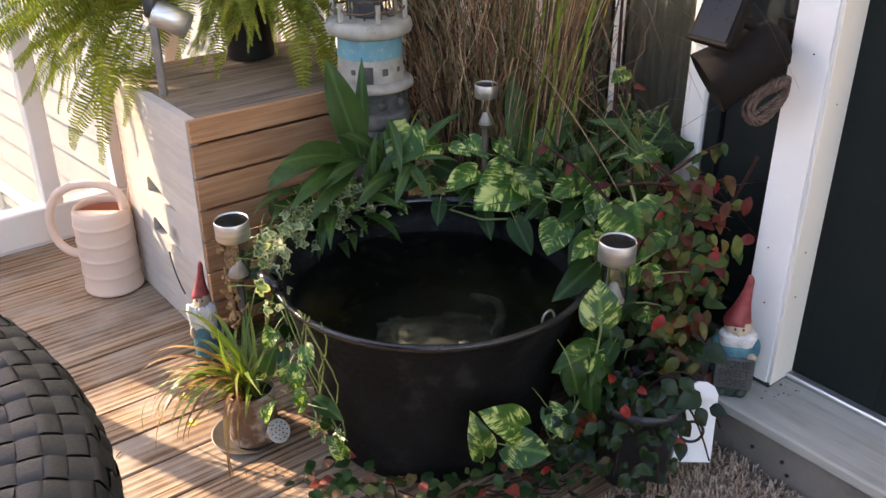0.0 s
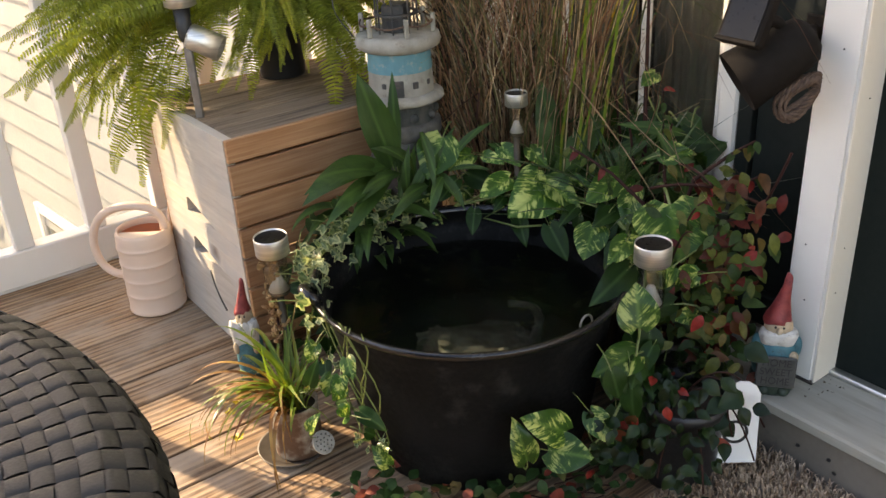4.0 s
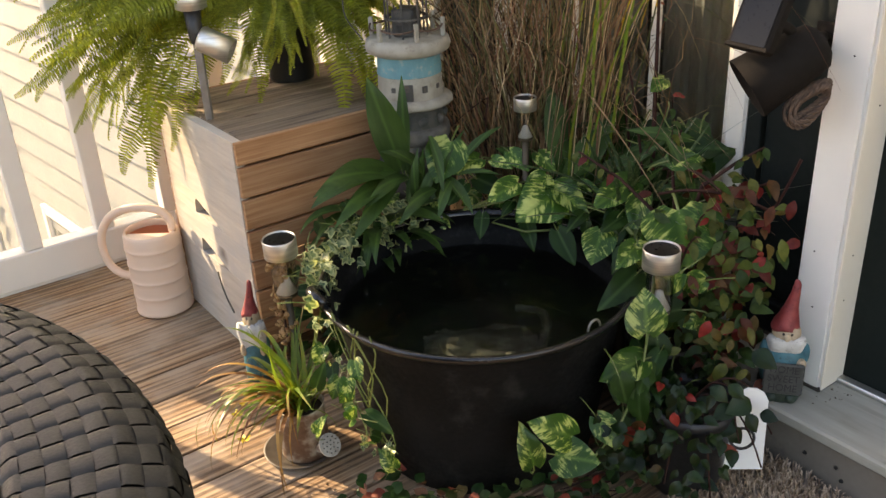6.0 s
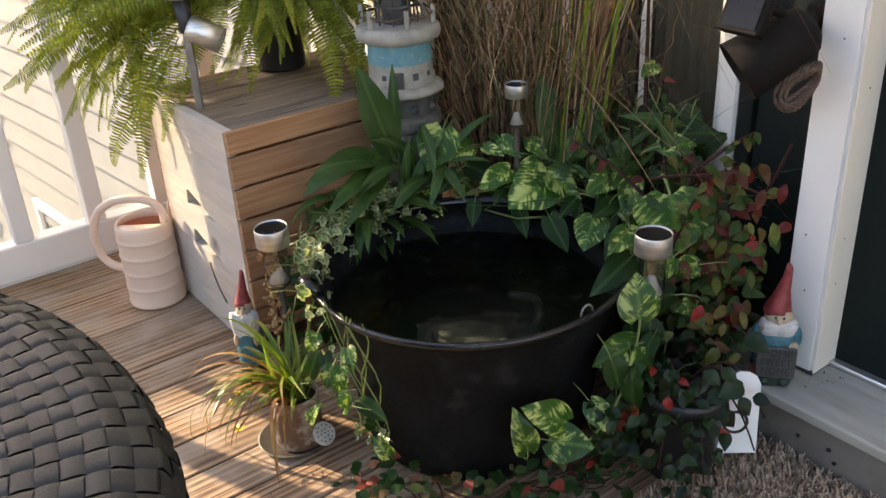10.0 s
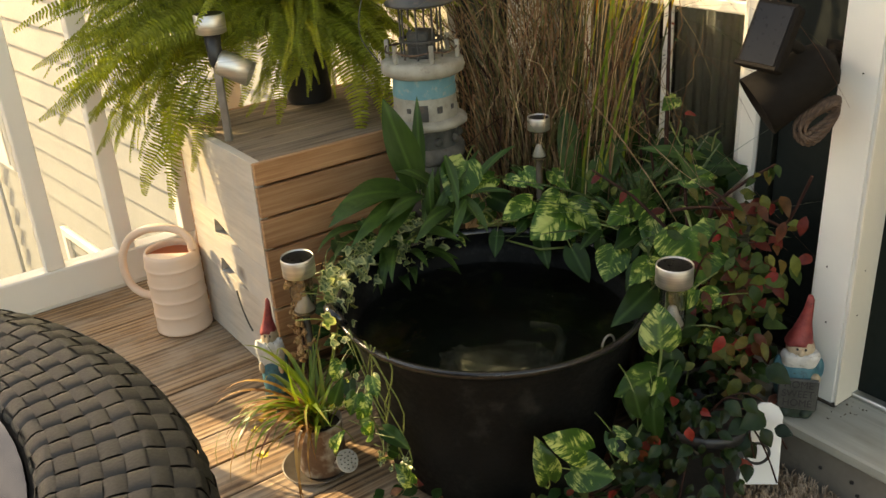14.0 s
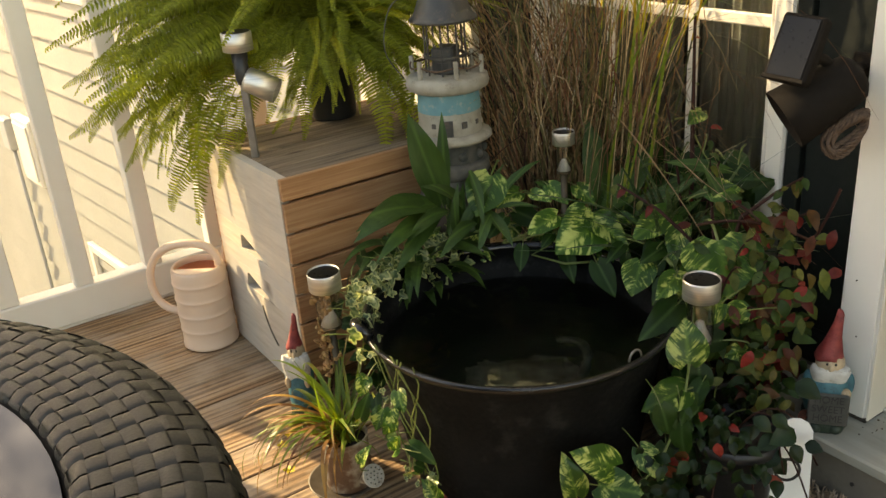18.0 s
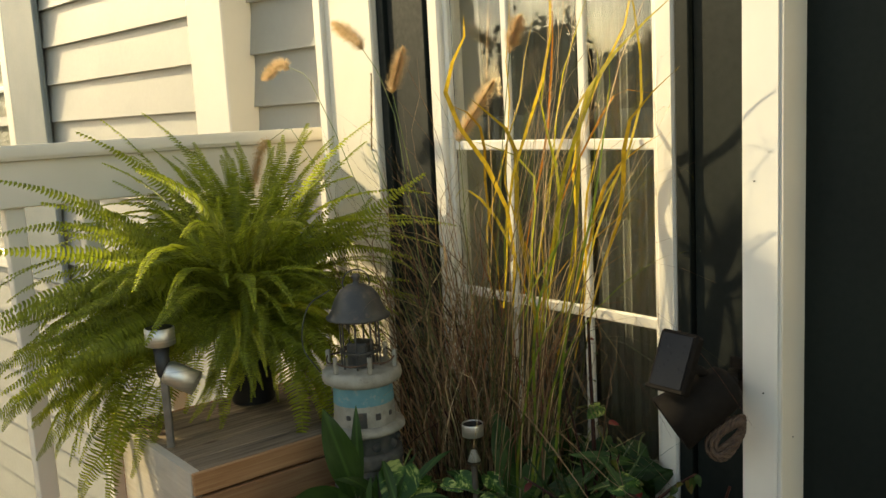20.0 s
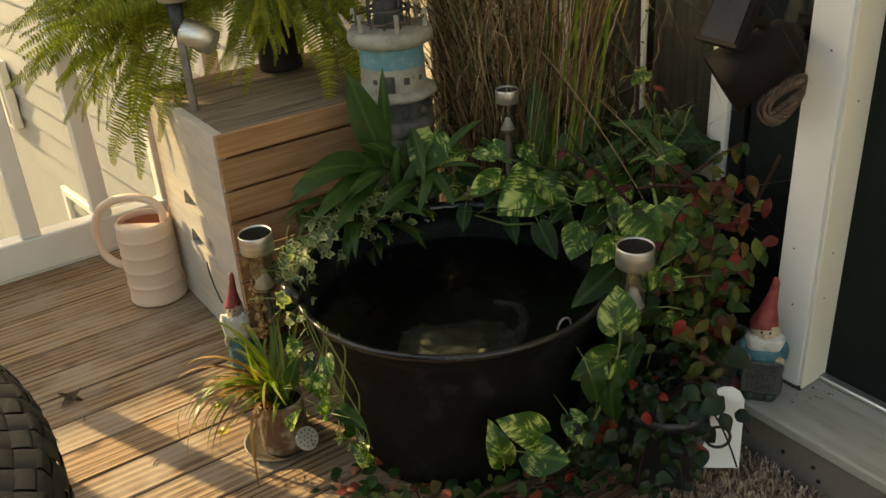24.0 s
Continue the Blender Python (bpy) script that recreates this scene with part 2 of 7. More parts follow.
SILL = timber("weathered_sill_paint", (0.26, 0.255, 0.205), (0.38, 0.37, 0.305), (0.47, 0.455, 0.38), (70, 4, 70), 0.7, knots=False, rings=False, bump=0.4, grey=(0.30, 0.29, 0.25))
RISER = plain("grey_riser_paint", (0.12, 0.104, 0.084), (0.175, 0.153, 0.127), 7, 0.7, fine=120, bump=0.2, stain=(0.08, 0.072, 0.062))
CARPET_BACK = plain("carpet_backing", (0.13, 0.10, 0.075), (0.20, 0.155, 0.12), 60, 0.95)
TUB = plain("black_rubber", (0.0050, 0.0053, 0.0055), (0.0085, 0.0088, 0.0090), 9, 0.55, fine=140, bump=0.15, stain=(0.019, 0.019, 0.0185), spec=0.10)
RIM = plain("wet_black_rubber", (0.0065, 0.0065, 0.0068), (0.011, 0.011, 0.011), 12, 0.2, fine=220, bump=0.25, stain=(0.016, 0.016, 0.016))
WICKER = plain("charcoal_resin_wicker", (0.0120, 0.0124, 0.0110), (0.0195, 0.0199, 0.0176), 40, 0.55, fine=700, bump=0.10, spec=0.30)
# darker copy of the wicker: shade in the weave's gaps, as colour
WICKER_DARK = plain("wicker_gap_shade", (0.009, 0.009, 0.0085), (0.014, 0.014, 0.013), 40, 0.8, spec=0.15)
PINK = plain("blush_plastic", (0.66, 0.475, 0.355), (0.72, 0.535, 0.405), 5, 0.45, fine=60, bump=0.03)
# saturated orange carries the light shining through the can's wall
ORANGE = plain("lit_orange_inside", (0.75, 0.22, 0.10), (0.80, 0.26, 0.13), 5, 0.5, fine=60, bump=0.0)
BLACK = plain("black_plastic", (0.012, 0.012, 0.013), (0.022, 0.022, 0.022), 10, 0.45)
BROWN = plain("dark_brown_plastic", (0.010, 0.008, 0.0066), (0.015, 0.0118, 0.0095), 12, 0.8, fine=120, bump=0.1, spec=0.10)
PANEL = plain("solar_cell", (0.005, 0.005, 0.0055), (0.009, 0.0088, 0.009), 20, 0.3, bump=0.0, spec=0.2)
STEEL = steel("brushed_steel", (0.78, 0.76, 0.71), 0.46)
CHROME = steel("reflector_chrome", (0.8, 0.8, 0.8), 0.12)
GLASS = plain("dark_backed_glass", (0.012, 0.012, 0.014), (0.017, 0.017, 0.019), 6, 0.05, fine=30, bump=0.0, spec=0.32)

SMOKE = thin_plastic("clear_plastic", (0.66, 0.65, 0.62), 0.16)
REFLECTOR = plain("white_reflector_plastic", (0.66, 0.65, 0.62), (0.76, 0.75, 0.72), 30, 0.25, bump=0.0)
PANE = clear("window_glass", (0.92, 0.94, 0.93), 0.0, 1.54)
SOIL = plain("potting_soil", (0.018, 0.012, 0.008), (0.05, 0.034, 0.022), 60, 0.95, fine=200, bump=0.8)
ROPE = plain("brown_rope", (0.060, 0.034, 0.022), (0.125, 0.075, 0.048), 120, 0.9, fine=400, bump=0.4)
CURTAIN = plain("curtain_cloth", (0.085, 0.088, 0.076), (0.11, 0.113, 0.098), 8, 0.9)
# the unlit room's shade is put into this near-black colour
DARK_ROOM = plain("unlit_room_tone", (0.03, 0.029, 0.028), (0.045, 0.043, 0.04), 4, 0.8)
WHITE_TAG = plain("white_label_plastic", (0.78, 0.77, 0.74), (0.84, 0.83, 0.80), 8, 0.4, bump=0.02)
ROOF = plain("roof_shingle", (0.030, 0.030, 0.034), (0.055, 0.054, 0.058), 3, 0.9, fine=20)
GROUND = plain("lawn_and_gravel", (0.10, 0.10, 0.055), (0.24, 0.21, 0.16), 0.6, 0.95, fine=8, bump=0.4)


# ---- mesh tools ----
def mesh_of(bm, name, material, smooth=False):
    me = bpy.data.meshes.new(name)
    bm.to_mesh(me)
    bm.free()
    for mm in material if isinstance(material, (list, tuple)) else [material]:
        me.materials.append(mm)
    if smooth:
        for f in me.polygons:
            f.use_smooth = True
    return me


def part(name, bm, material, parent=None, label="", smooth=False, at=None):
    ob = new(name, mesh_of(bm, name, material, smooth))
    if parent:
        ob.parent = parent
    if at is not None:
        ob.matrix_basis = at
    if label:
        ob["label"] = label
    return ob


def thing(name, at, label, category, group="", kind=""):
    ob = new(name)
    ob.empty_display_size = 0.05
    ob.matrix_basis = at if isinstance(at, Matrix) else Matrix.Translation(at)
    return tagged(ob, label, category, group, kind)


def absorb(bm, other):
    me = bpy.data.meshes.new("tmp")
    other.to_mesh(me)
    other.free()
    bm.from_mesh(me)
    bpy.data.meshes.remove(me)


def box(lo, hi, bevel=0.0, bm=None, m=None, seg=1):
    b = bmesh.new()
    bmesh.ops.create_cube(b, size=1.0)
    for v in b.verts:
        v.co = Vector([lo[i] + (v.co[i] + 0.5) * (hi[i] - lo[i]) for i in range(3)])
    if bevel:
        bmesh.ops.bevel(b, geom=b.edges[:], offset=bevel, segments=seg, affect="EDGES")
    if m:
        b.transform(m)
    if bm is None:
        return b
    absorb(bm, b)
    return bm


def lathe(profile, n=32, bm=None, m=None, close=False):
    """Turn (radius, height) pairs round z."""
    bm = bm or bmesh.new()
    rings = []
    for r, z in profile:
        if r < 1e-6:
            rings.append([bm.verts.new((0, 0, z))])
        else:
            rings.append([bm.verts.new((r * math.cos(a), r * math.sin(a), z)) for a in (2 * math.pi * i / n for i in range(n))])
    for a, b in list(zip(rings, rings[1:])) + ([(rings[-1], rings[0])] if close else []):
        for i in range(n):
            q = [a[i % len(a)], a[(i + 1) % len(a)], b[(i + 1) % len(b)], b[i % len(b)]]
            q = list(dict.fromkeys(q))
            if len(q) > 2:
                bm.faces.new(q)
    if m:
        for ring in rings:
            for v in ring:
                v.co = m @ v.co
    return bm


def tube(pts, r, n=8, bm=None, cap=True):
    bm = bm or bmesh.new()
    pts = [Vector(p) for p in pts]
    rs = r if isinstance(r, (list, tuple)) else [r] * len(pts)
    up = Vector((0.13, 0.21, 0.97))
    rings = []
    for i, p in enumerate(pts):
        d = (pts[min(i + 1, len(pts) - 1)] - pts[max(i - 1, 0)]).normalized()
        s = d.cross(up)
        if s.length < 0.05:
            s = d.cross(Vector((1, 0, 0)))
        s.normalize()
        u = s.cross(d)
        rings.append([bm.verts.new(p + rs[i] * (s * math.cos(a) + u * math.sin(a))) for a in (2 * math.pi * k / n for k in range(n))])
    for a, b in zip(rings, rings[1:]):
        for k in range(n):
            bm.faces.new((a[k], a[(k + 1) % n], b[(k + 1) % n], b[k]))
    if cap:
        bm.faces.new(rings[0][::-1])
        bm.faces.new(rings[-1])
    return bm


def arc(a, b, sag, n=10):
    """A curve from a to b, lifted in its middle by sag."""
    a, b, sag = Vector(a), Vector(b), Vector(sag)
    return [a.lerp(b, t) + sag * (4 * t * (1 - t)) for t in (i / n for i in range(n + 1))]


def curve(pts, n=5):
    """A smooth line through the points (Catmull-Rom)."""
    p = [Vector(q) for q in pts]
    p = [2 * p[0] - p[1], *p, 2 * p[-1] - p[-2]]
    way = [0.5 * (2 * b + (c - a) * u + (2 * a - 5 * b + 4 * c - d) * u ** 2 + (3 * b - a - 3 * c + d) * u ** 3)
           for a, b, c, d in zip(p, p[1:], p[2:], p[3:]) for u in (i / n for i in range(n))]
    return way + [p[-2]]


def slab(outline, thick, bm=None, m=None):
    """Extrude a flat outline of (x, y) pairs upwards by thick."""
    b = bmesh.new()
    f = b.faces.new([b.verts.new((x, y, 0)) for x, y in outline])
    r = bmesh.ops.extrude_face_region(b, geom=[f])
    bmesh.ops.translate(b, vec=(0, 0, thick), verts=[g for g in r["geom"] if isinstance(g, bmesh.types.BMVert)])
    bmesh.ops.recalc_face_normals(b, faces=b.faces[:])
    if m:
        b.transform(m)
    if bm is None:
        return b
    absorb(bm, b)
    return bm


# ---- ground and house ----
bm = bmesh.new()
bmesh.ops.create_grid(bm, x_segments=40, y_segments=40, size=400)
for v in bm.verts:
    v.co.z = -3.2 + 0.15 * noise.noise(v.co * 0.03)
tagged(part("ground", bm, GROUND), "grass and gravel ground below the raised deck", "ground", kind="structure")

WALL = 1.19
bm = bmesh.new()
for lo, hi in [((WALL, -3.2, -3.2), (WALL + 0.16, -0.45, 3.2)), ((WALL, -0.45, 2.12), (WALL + 0.16, 0.50, 3.2)), ((WALL, -0.45, -3.2), (WALL + 0.16, 0.50, 0.098)),
               ((WALL, 0.50, -3.2), (WALL + 0.16, 0.71, 3.2)), ((WALL, 0.71, -3.2), (WALL + 0.16, 1.24, 0.32)), ((WALL, 0.71, 1.80), (WALL + 0.16, 1.24, 3.2)),
               ((WALL, 1.24, -3.2), (WALL + 0.16, 1.60, 3.2))]:
    box(lo, hi, 0, bm)
tagged(part("wall_east", bm, SIDING), "beige house wall with window and door", "wall", kind="structure")
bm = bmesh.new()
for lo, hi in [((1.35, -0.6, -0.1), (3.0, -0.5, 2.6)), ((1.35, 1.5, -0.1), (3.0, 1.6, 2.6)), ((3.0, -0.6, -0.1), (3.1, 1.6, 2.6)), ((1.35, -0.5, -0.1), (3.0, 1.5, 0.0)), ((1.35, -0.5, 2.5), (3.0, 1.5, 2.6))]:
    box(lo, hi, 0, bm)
tagged(part("wall_room", bm, DARK_ROOM), "room behind the glass, its dimness put into dark walls", "wall", kind="structure")
corner = thing("trim_corner", (0, 0, 0), "cream corner board with white edge strip at the house corner", "trim", kind="structure")
part("corner_board", box((1.155, 1.425, -3.2), (1.19, 1.60, 3.2), 0.003), CREAM, corner)
part("edge_strip", box((1.145, 1.60, -3.2), (1.35, 1.622, 3.2), 0.003), VINYL, corner, "white vinyl edge strip")
part("edge_strip", box((1.150, 1.624, -3.2), (1.35, 1.640, 3.2), 0.003), VINYL, corner, "white vinyl edge strip")


def window_unit(name, y0, y1, z0, z1, bars_y, bars_z, x, border, depth, label, material=VINYL, glass=None):
    """Glazed unit in the wall plane: frame boards, glazing bars and one pane per opening."""
    w = thing(name, (0, 0, 0), label, "window", kind="structure")
    for lo, hi in [((y0, z0), (y0 + border, z1)), ((y1 - border, z0), (y1, z1)), ((y0 + border, z0), (y1 - border, z0 + border)), ((y0 + border, z1 - border), (y1 - border, z1))]:
        part("window_frame", box((x, lo[0], lo[1]), (x + depth, hi[0], hi[1]), 0.004), material, w)
    iy0, iy1, iz0, iz1 = y0 + border, y1 - border, z0 + border, z1 - border
    for lo, hi in [((iy0, iz0), (iy0 + 0.012, iz1)), ((iy1 - 0.012, iz0), (iy1, iz1)), ((iy0, iz0), (iy1, iz0 + 0.012)), ((iy0, iz1 - 0.012), (iy1, iz1))]:
        part("sash_bead", box((x + 0.010, lo[0], lo[1]), (x + depth, hi[0], hi[1]), 0.003), material, w)
    for y in bars_y:
        part("glazing_bar", box((x + 0.016, y - 0.008, iz0 + 0.013), (x + 0.028, y + 0.008, iz1 - 0.013), 0.002), material, w)
    for z in bars_z:
        part("glazing_bar", box((x + 0.017, iy0 + 0.013, z - 0.009), (x + 0.029, iy1 - 0.013, z + 0.009), 0.002), material, w)
    ys, zs = [iy0 + 0.012, *sorted(bars_y), iy1 - 0.012], [iz0 + 0.012, *sorted(bars_z), iz1 - 0.012]
    for a, b in zip(ys, ys[1:]):
        for c, d in zip(zs, zs[1:]):
            p = part("pane", box((x + 0.021, a + 0.0005, c + 0.0005), (x + 0.0245, b - 0.0005, d - 0.0005)), glass or PANE, w)
            p.visible_shadow = False
    return w


window_unit("window_1", 0.694, 1.262, 0.305, 1.79, (0.886, 1.066), (0.595, 0.877, 1.168, 1.45), 1.172, 0.034, 0.05, "white vinyl window with glazing bars reflecting the sky")
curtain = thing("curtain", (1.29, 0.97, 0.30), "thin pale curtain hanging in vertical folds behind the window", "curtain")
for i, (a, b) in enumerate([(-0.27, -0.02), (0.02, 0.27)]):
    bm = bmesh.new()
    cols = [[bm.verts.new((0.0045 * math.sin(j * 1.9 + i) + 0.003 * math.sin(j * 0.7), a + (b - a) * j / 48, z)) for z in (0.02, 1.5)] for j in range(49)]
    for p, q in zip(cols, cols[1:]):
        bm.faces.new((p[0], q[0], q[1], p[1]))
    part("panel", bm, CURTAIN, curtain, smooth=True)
part("rod", tube([(0, -0.3, 1.5), (0, 0.3, 1.5)], 0.006), STEEL, curtain)
for y0, y1 in [(0.536, 0.688), (1.268, 1.422)]:
    sh = thing("shutter", (1.168, (y0 + y1) / 2, 0.10), "dark green panelled shutter fixed beside the window", "shutter", "window shutters")
    h = (y1 - y0) / 2
    for lo, hi in [((-h, 0), (-h + 0.024, 1.69)), ((h - 0.024, 0), (h, 1.69)), ((-h + 0.024, 0), (h - 0.024, 0.05)), ((-h + 0.024, 1.64), (h - 0.024, 1.69)), ((-h + 0.024, 1.40), (h - 0.024, 1.44))]:
        part("rail", box((0.0, lo[0], lo[1]), (0.0205, hi[0], hi[1]), 0.0015), SHUTTER, sh)
    for z0, z1 in [(0.051, 1.399), (1.441, 1.639)]:
        part("panel", box((0.008, -h + 0.0245, z0), (0.0200, h - 0.0245, z1), 0.004), SHUTTER, sh)

door = thing("door_1", (0, 0, 0), "closed dark green house door with a large glazed panel", "door", kind="structure")
DX = 1.146
for lo, hi in [((-0.44, 0.10), (-0.30, 2.1)), ((0.352, 0.10), (0.475, 2.1)), ((-0.30, 0.10), (0.352, 0.285)), ((-0.30, 1.95), (0.352, 2.1))]:
    part("door_rail", box((DX, lo[0], lo[1]), (DX + 0.042, hi[0], hi[1]), 0.001), DOOR, door)
window_unit("window_2", -0.298, 0.350, 0.288, 1.948, (0.19, 0.075, -0.04, -0.16), (0.607, 0.883, 1.158, 1.43), DX - 0.008, 0.032, 0.045, "white framed door glass with glazing bars", CREAM, PANE)
# vanes share the darkened room tone so the door glass reads dark
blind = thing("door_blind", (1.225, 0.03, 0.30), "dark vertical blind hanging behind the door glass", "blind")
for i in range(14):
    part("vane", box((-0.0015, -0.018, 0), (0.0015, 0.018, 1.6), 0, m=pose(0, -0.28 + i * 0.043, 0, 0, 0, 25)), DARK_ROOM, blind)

post = thing("trim_doorpost", (0, 0, 0), "white painted door post standing on the threshold, with nail dents", "trim", kind="structure")
part("joint", box((1.0895, 0.4735, 0.0965), (1.166, 0.5345, 0.0992), 0.0008), TERRA_DARK, post, "dark cracked joint at its foot")
part("post", box((1.092, 0.476, 0.097), (1.165, 0.532, 2.3), 0.004, seg=2), TRIM, post)
part("post_edge", box((1.0935, 0.4735, 0.0975), (1.164, 0.4759, 2.29), 0.0008), CREAM, post, "cream painted edge of the post")
for y, z in [(0.512, 0.30), (0.503, 0.22), (0.512, 0.835), (0.499, 0.56)]:
    part("nail_dent", lathe([(0.0, 0.0), (0.0011, 0.0), (0.0011, 0.0008)], 8, m=pose(1.0915, y, z, 0, -90, 0)), BROWN, post)
for x, z in [(1.116, 0.30), (1.112, 0.235), (1.118, 0.50)]:
    part("nail_dent", lathe([(0.0, 0.0), (0.0009, 0.0), (0.0009, 0.0008)], 8, m=pose(x, 0.4731, z, 90, 0, 0)), BROWN, post)

stoop = thing("threshold", (0, 0, 0), "worn painted wooden threshold step in front of the door", "threshold", kind="structure")
part("tread", box((1.016, -1.2, 0.078), (1.168, 0.70, 0.096), 0.003), SILL, stoop, "worn off-white painted tread")
part("riser", box((1.026, -1.2, 0.0), (1.05, 0.70, 0.078), 0.002), RISER, stoop, "grey painted riser with screw holes")
part("weather_strip", box((1.130, -0.44, 0.0965), (1.1455, 0.474, 0.104), 0.002), STEEL, stoop, "dull aluminium strip")
for y, z in [(0.445, 0.045), (0.40, 0.048), (0.39, 0.032), (0.30, 0.05), (0.22, 0.04)]:
    part("screw_hole", lathe([(0.0, 0.0), (0.003, 0.0), (0.003, 0.0012)], 8, m=pose(1.0255, y, z, 0, -90, 0)), BLACK, stoop)

# ---- railing ----
RAIL = 1.78
rail = thing("railing", (0, 0, 0), "white vinyl deck railing with square balusters", "railing", kind="structure")
part("top_rail", box((-2.2, RAIL - 0.045, 0.893), (1.6, RAIL + 0.045, 0.922), 0.006, seg=2), VINYL, rail)
part("sub_rail", box((-2.2, RAIL - 0.022, 0.80), (1.6, RAIL + 0.022, 0.8925), 0.003), VINYL, rail)
part("bottom_rail", box((-2.2, RAIL - 0.014, 0.004), (1.6, RAIL + 0.030, 0.079), 0.003), VINYL, rail)
bal = mesh_of(box((-0.0185, -0.0185, 0.0795), (0.0185, 0.0185, 0.80), 0.002), "baluster", VINYL)
for i in range(-13, 8):
    o = new("baluster", bal)
    o.parent, o.matrix_basis = rail, pose(0.5205 + 0.147 * i, RAIL + 0.008, 0)

# ---- the house wall beyond the railing ----
PLATE_GREY = plain("grey_plastic", (0.36, 0.37, 0.37), (0.42, 0.43, 0.43), 8, 0.5)
NX = 1.27
far = thing("wall_beyond", (0, 0, 0), "beige lap siding on the house wall beyond the railing", "wall", kind="structure")
part("backing", box((NX + 0.01, 1.645, -3.2), (NX + 0.15, 14, 4.2)), SIDING, far)
b = bmesh.new()
vs = [b.verts.new(c) for c in [(-0.019, 0, 0), (0.012, 0, 0), (0.012, 0, 0.1455), (0.000, 0, 0.1455)]]
f = b.faces.new(vs)
r = bmesh.ops.extrude_face_region(b, geom=[f])
bmesh.ops.translate(b, vec=(0, 12.3, 0), verts=[g for g in r["geom"] if isinstance(g, bmesh.types.BMVert)])
bmesh.ops.recalc_face_normals(b, faces=b.faces[:])
lap = mesh_of(b, "siding_board", SIDING)
for i in range(53):
    o = new("siding_board", lap)
    o.parent, o.matrix_basis = far, pose(NX, 1.65, -3.2305 + 0.1405 * i)
part("batten", box((1.170, 2.165, -3.2), (NX - 0.002, 2.345, 4.0), 0.004), VINYL, far, "white vertical trim board")
box_unit = thing("utility_box", (NX - 0.019, 5.56, -0.57), "white utility box fixed to the siding", "box")
part("case", box((-0.056, -0.155, -0.20), (0.0, 0.155, 0.20), 0.008), VINYL, box_unit)
part("lid", box((-0.066, -0.12, -0.165), (-0.0565, 0.12, 0.165), 0.004), VINYL, box_unit)
cable_box = thing("cable_box", (NX - 0.019, 5.98, -0.54), "small grey cable box fixed to the siding", "box")
part("case", box((-0.055, -0.07, -0.10), (0.0, 0.07, 0.10), 0.008), PLATE_GREY, cable_box)
part("conduit", tube([(-0.02, 0.0, -0.101), (-0.02, 0.0, -0.9), (-0.02, 0.0, -2.0)], 0.012, 10), PLATE_GREY, cable_box, "thin grey conduit pipe", smooth=True)
far_win = window_unit("window_3", 3.925, 5.02, 0.354, 1.95, (4.47,), (1.14,), NX - 0.035, 0.07, 0.05, "white window in the wall beyond the railing")
part("shutter", box((NX - 0.045, 3.57, 0.34), (NX - 0.020, 3.90, 1.96), 0.006), plain("blue_grey_shutter", (0.14, 0.17, 0.18), (0.18, 0.21, 0.22), 5, 0.6), far_win, "blue grey shutter panel")
low_win = window_unit("window_4", 3.90, 4.97, -1.70, -1.00, (), (), NX - 0.035, 0.05, 0.05, "small basement window low in the siding")
# that wall stands slightly askew to the deck
ASKEW = Matrix.Translation((1.27, 2.25, 0)) @ Matrix.Rotation(radians(6), 4, "Z") @ Matrix.Translation((-1.27, -2.25, 0))
for o in (far, box_unit, cable_box, far_win, low_win):
    o.matrix_basis = ASKEW @ o.matrix_basis

# ---- houses and trees across the yard, behind the viewer ----
HOUSE = plain("pale_house_siding", (0.34, 0.33, 0.31), (0.40, 0.39, 0.37), 2, 0.7, fine=20)
for hx, hy, w, d, ridge in [(-17.0, -7.5, 13.0, 8.0, 2.3), (-19.0, 8.0, 12.0, 8.0, 2.6), (-15.0, -24.0, 14.0, 8.0, 2.0)]:
    h = thing("house", (hx, hy, -3.2), "pale house with a dark shingle roof across the yard", "house", "houses across the yard")
    part("wall", box((-d / 2, -w / 2, 0), (d / 2, w / 2, 3.4)), HOUSE, h)
    b = slab([(-d / 2 - 0.4, 3.4), (d / 2 + 0.4, 3.4), (0, ridge + 3.2)], w + 0.6)
    b.transform(Matrix(((1, 0, 0, 0), (0, 0, 1, -w / 2 - 0.3), (0, 1, 0, 0.002), (0, 0, 0, 1))))
    part("roof", b, ROOF, h)
    for k in range(4):
        y = -w / 2 + w * (k + 0.5) / 4
        wd = part("window", box((d / 2 + 0.002, y - 0.5, 1.1), (d / 2 + 0.03, y + 0.5, 2.5)), BLACK, h, "dark window")
        part("frame", box((d / 2 + 0.0022, y - 0.6, 1.0), (d / 2 + 0.02, y + 0.6, 1.095)), VINYL, wd)

BARK = plain("grey_bark", (0.06, 0.05, 0.04), (0.13, 0.11, 0.09), 6, 0.95, fine=30, bump=0.6)
CROWN = plain("autumn_tree_leaves", (0.030, 0.042, 0.014), (0.085, 0.080, 0.024), 1.2, 0.8, fine=12, bump=0.0)


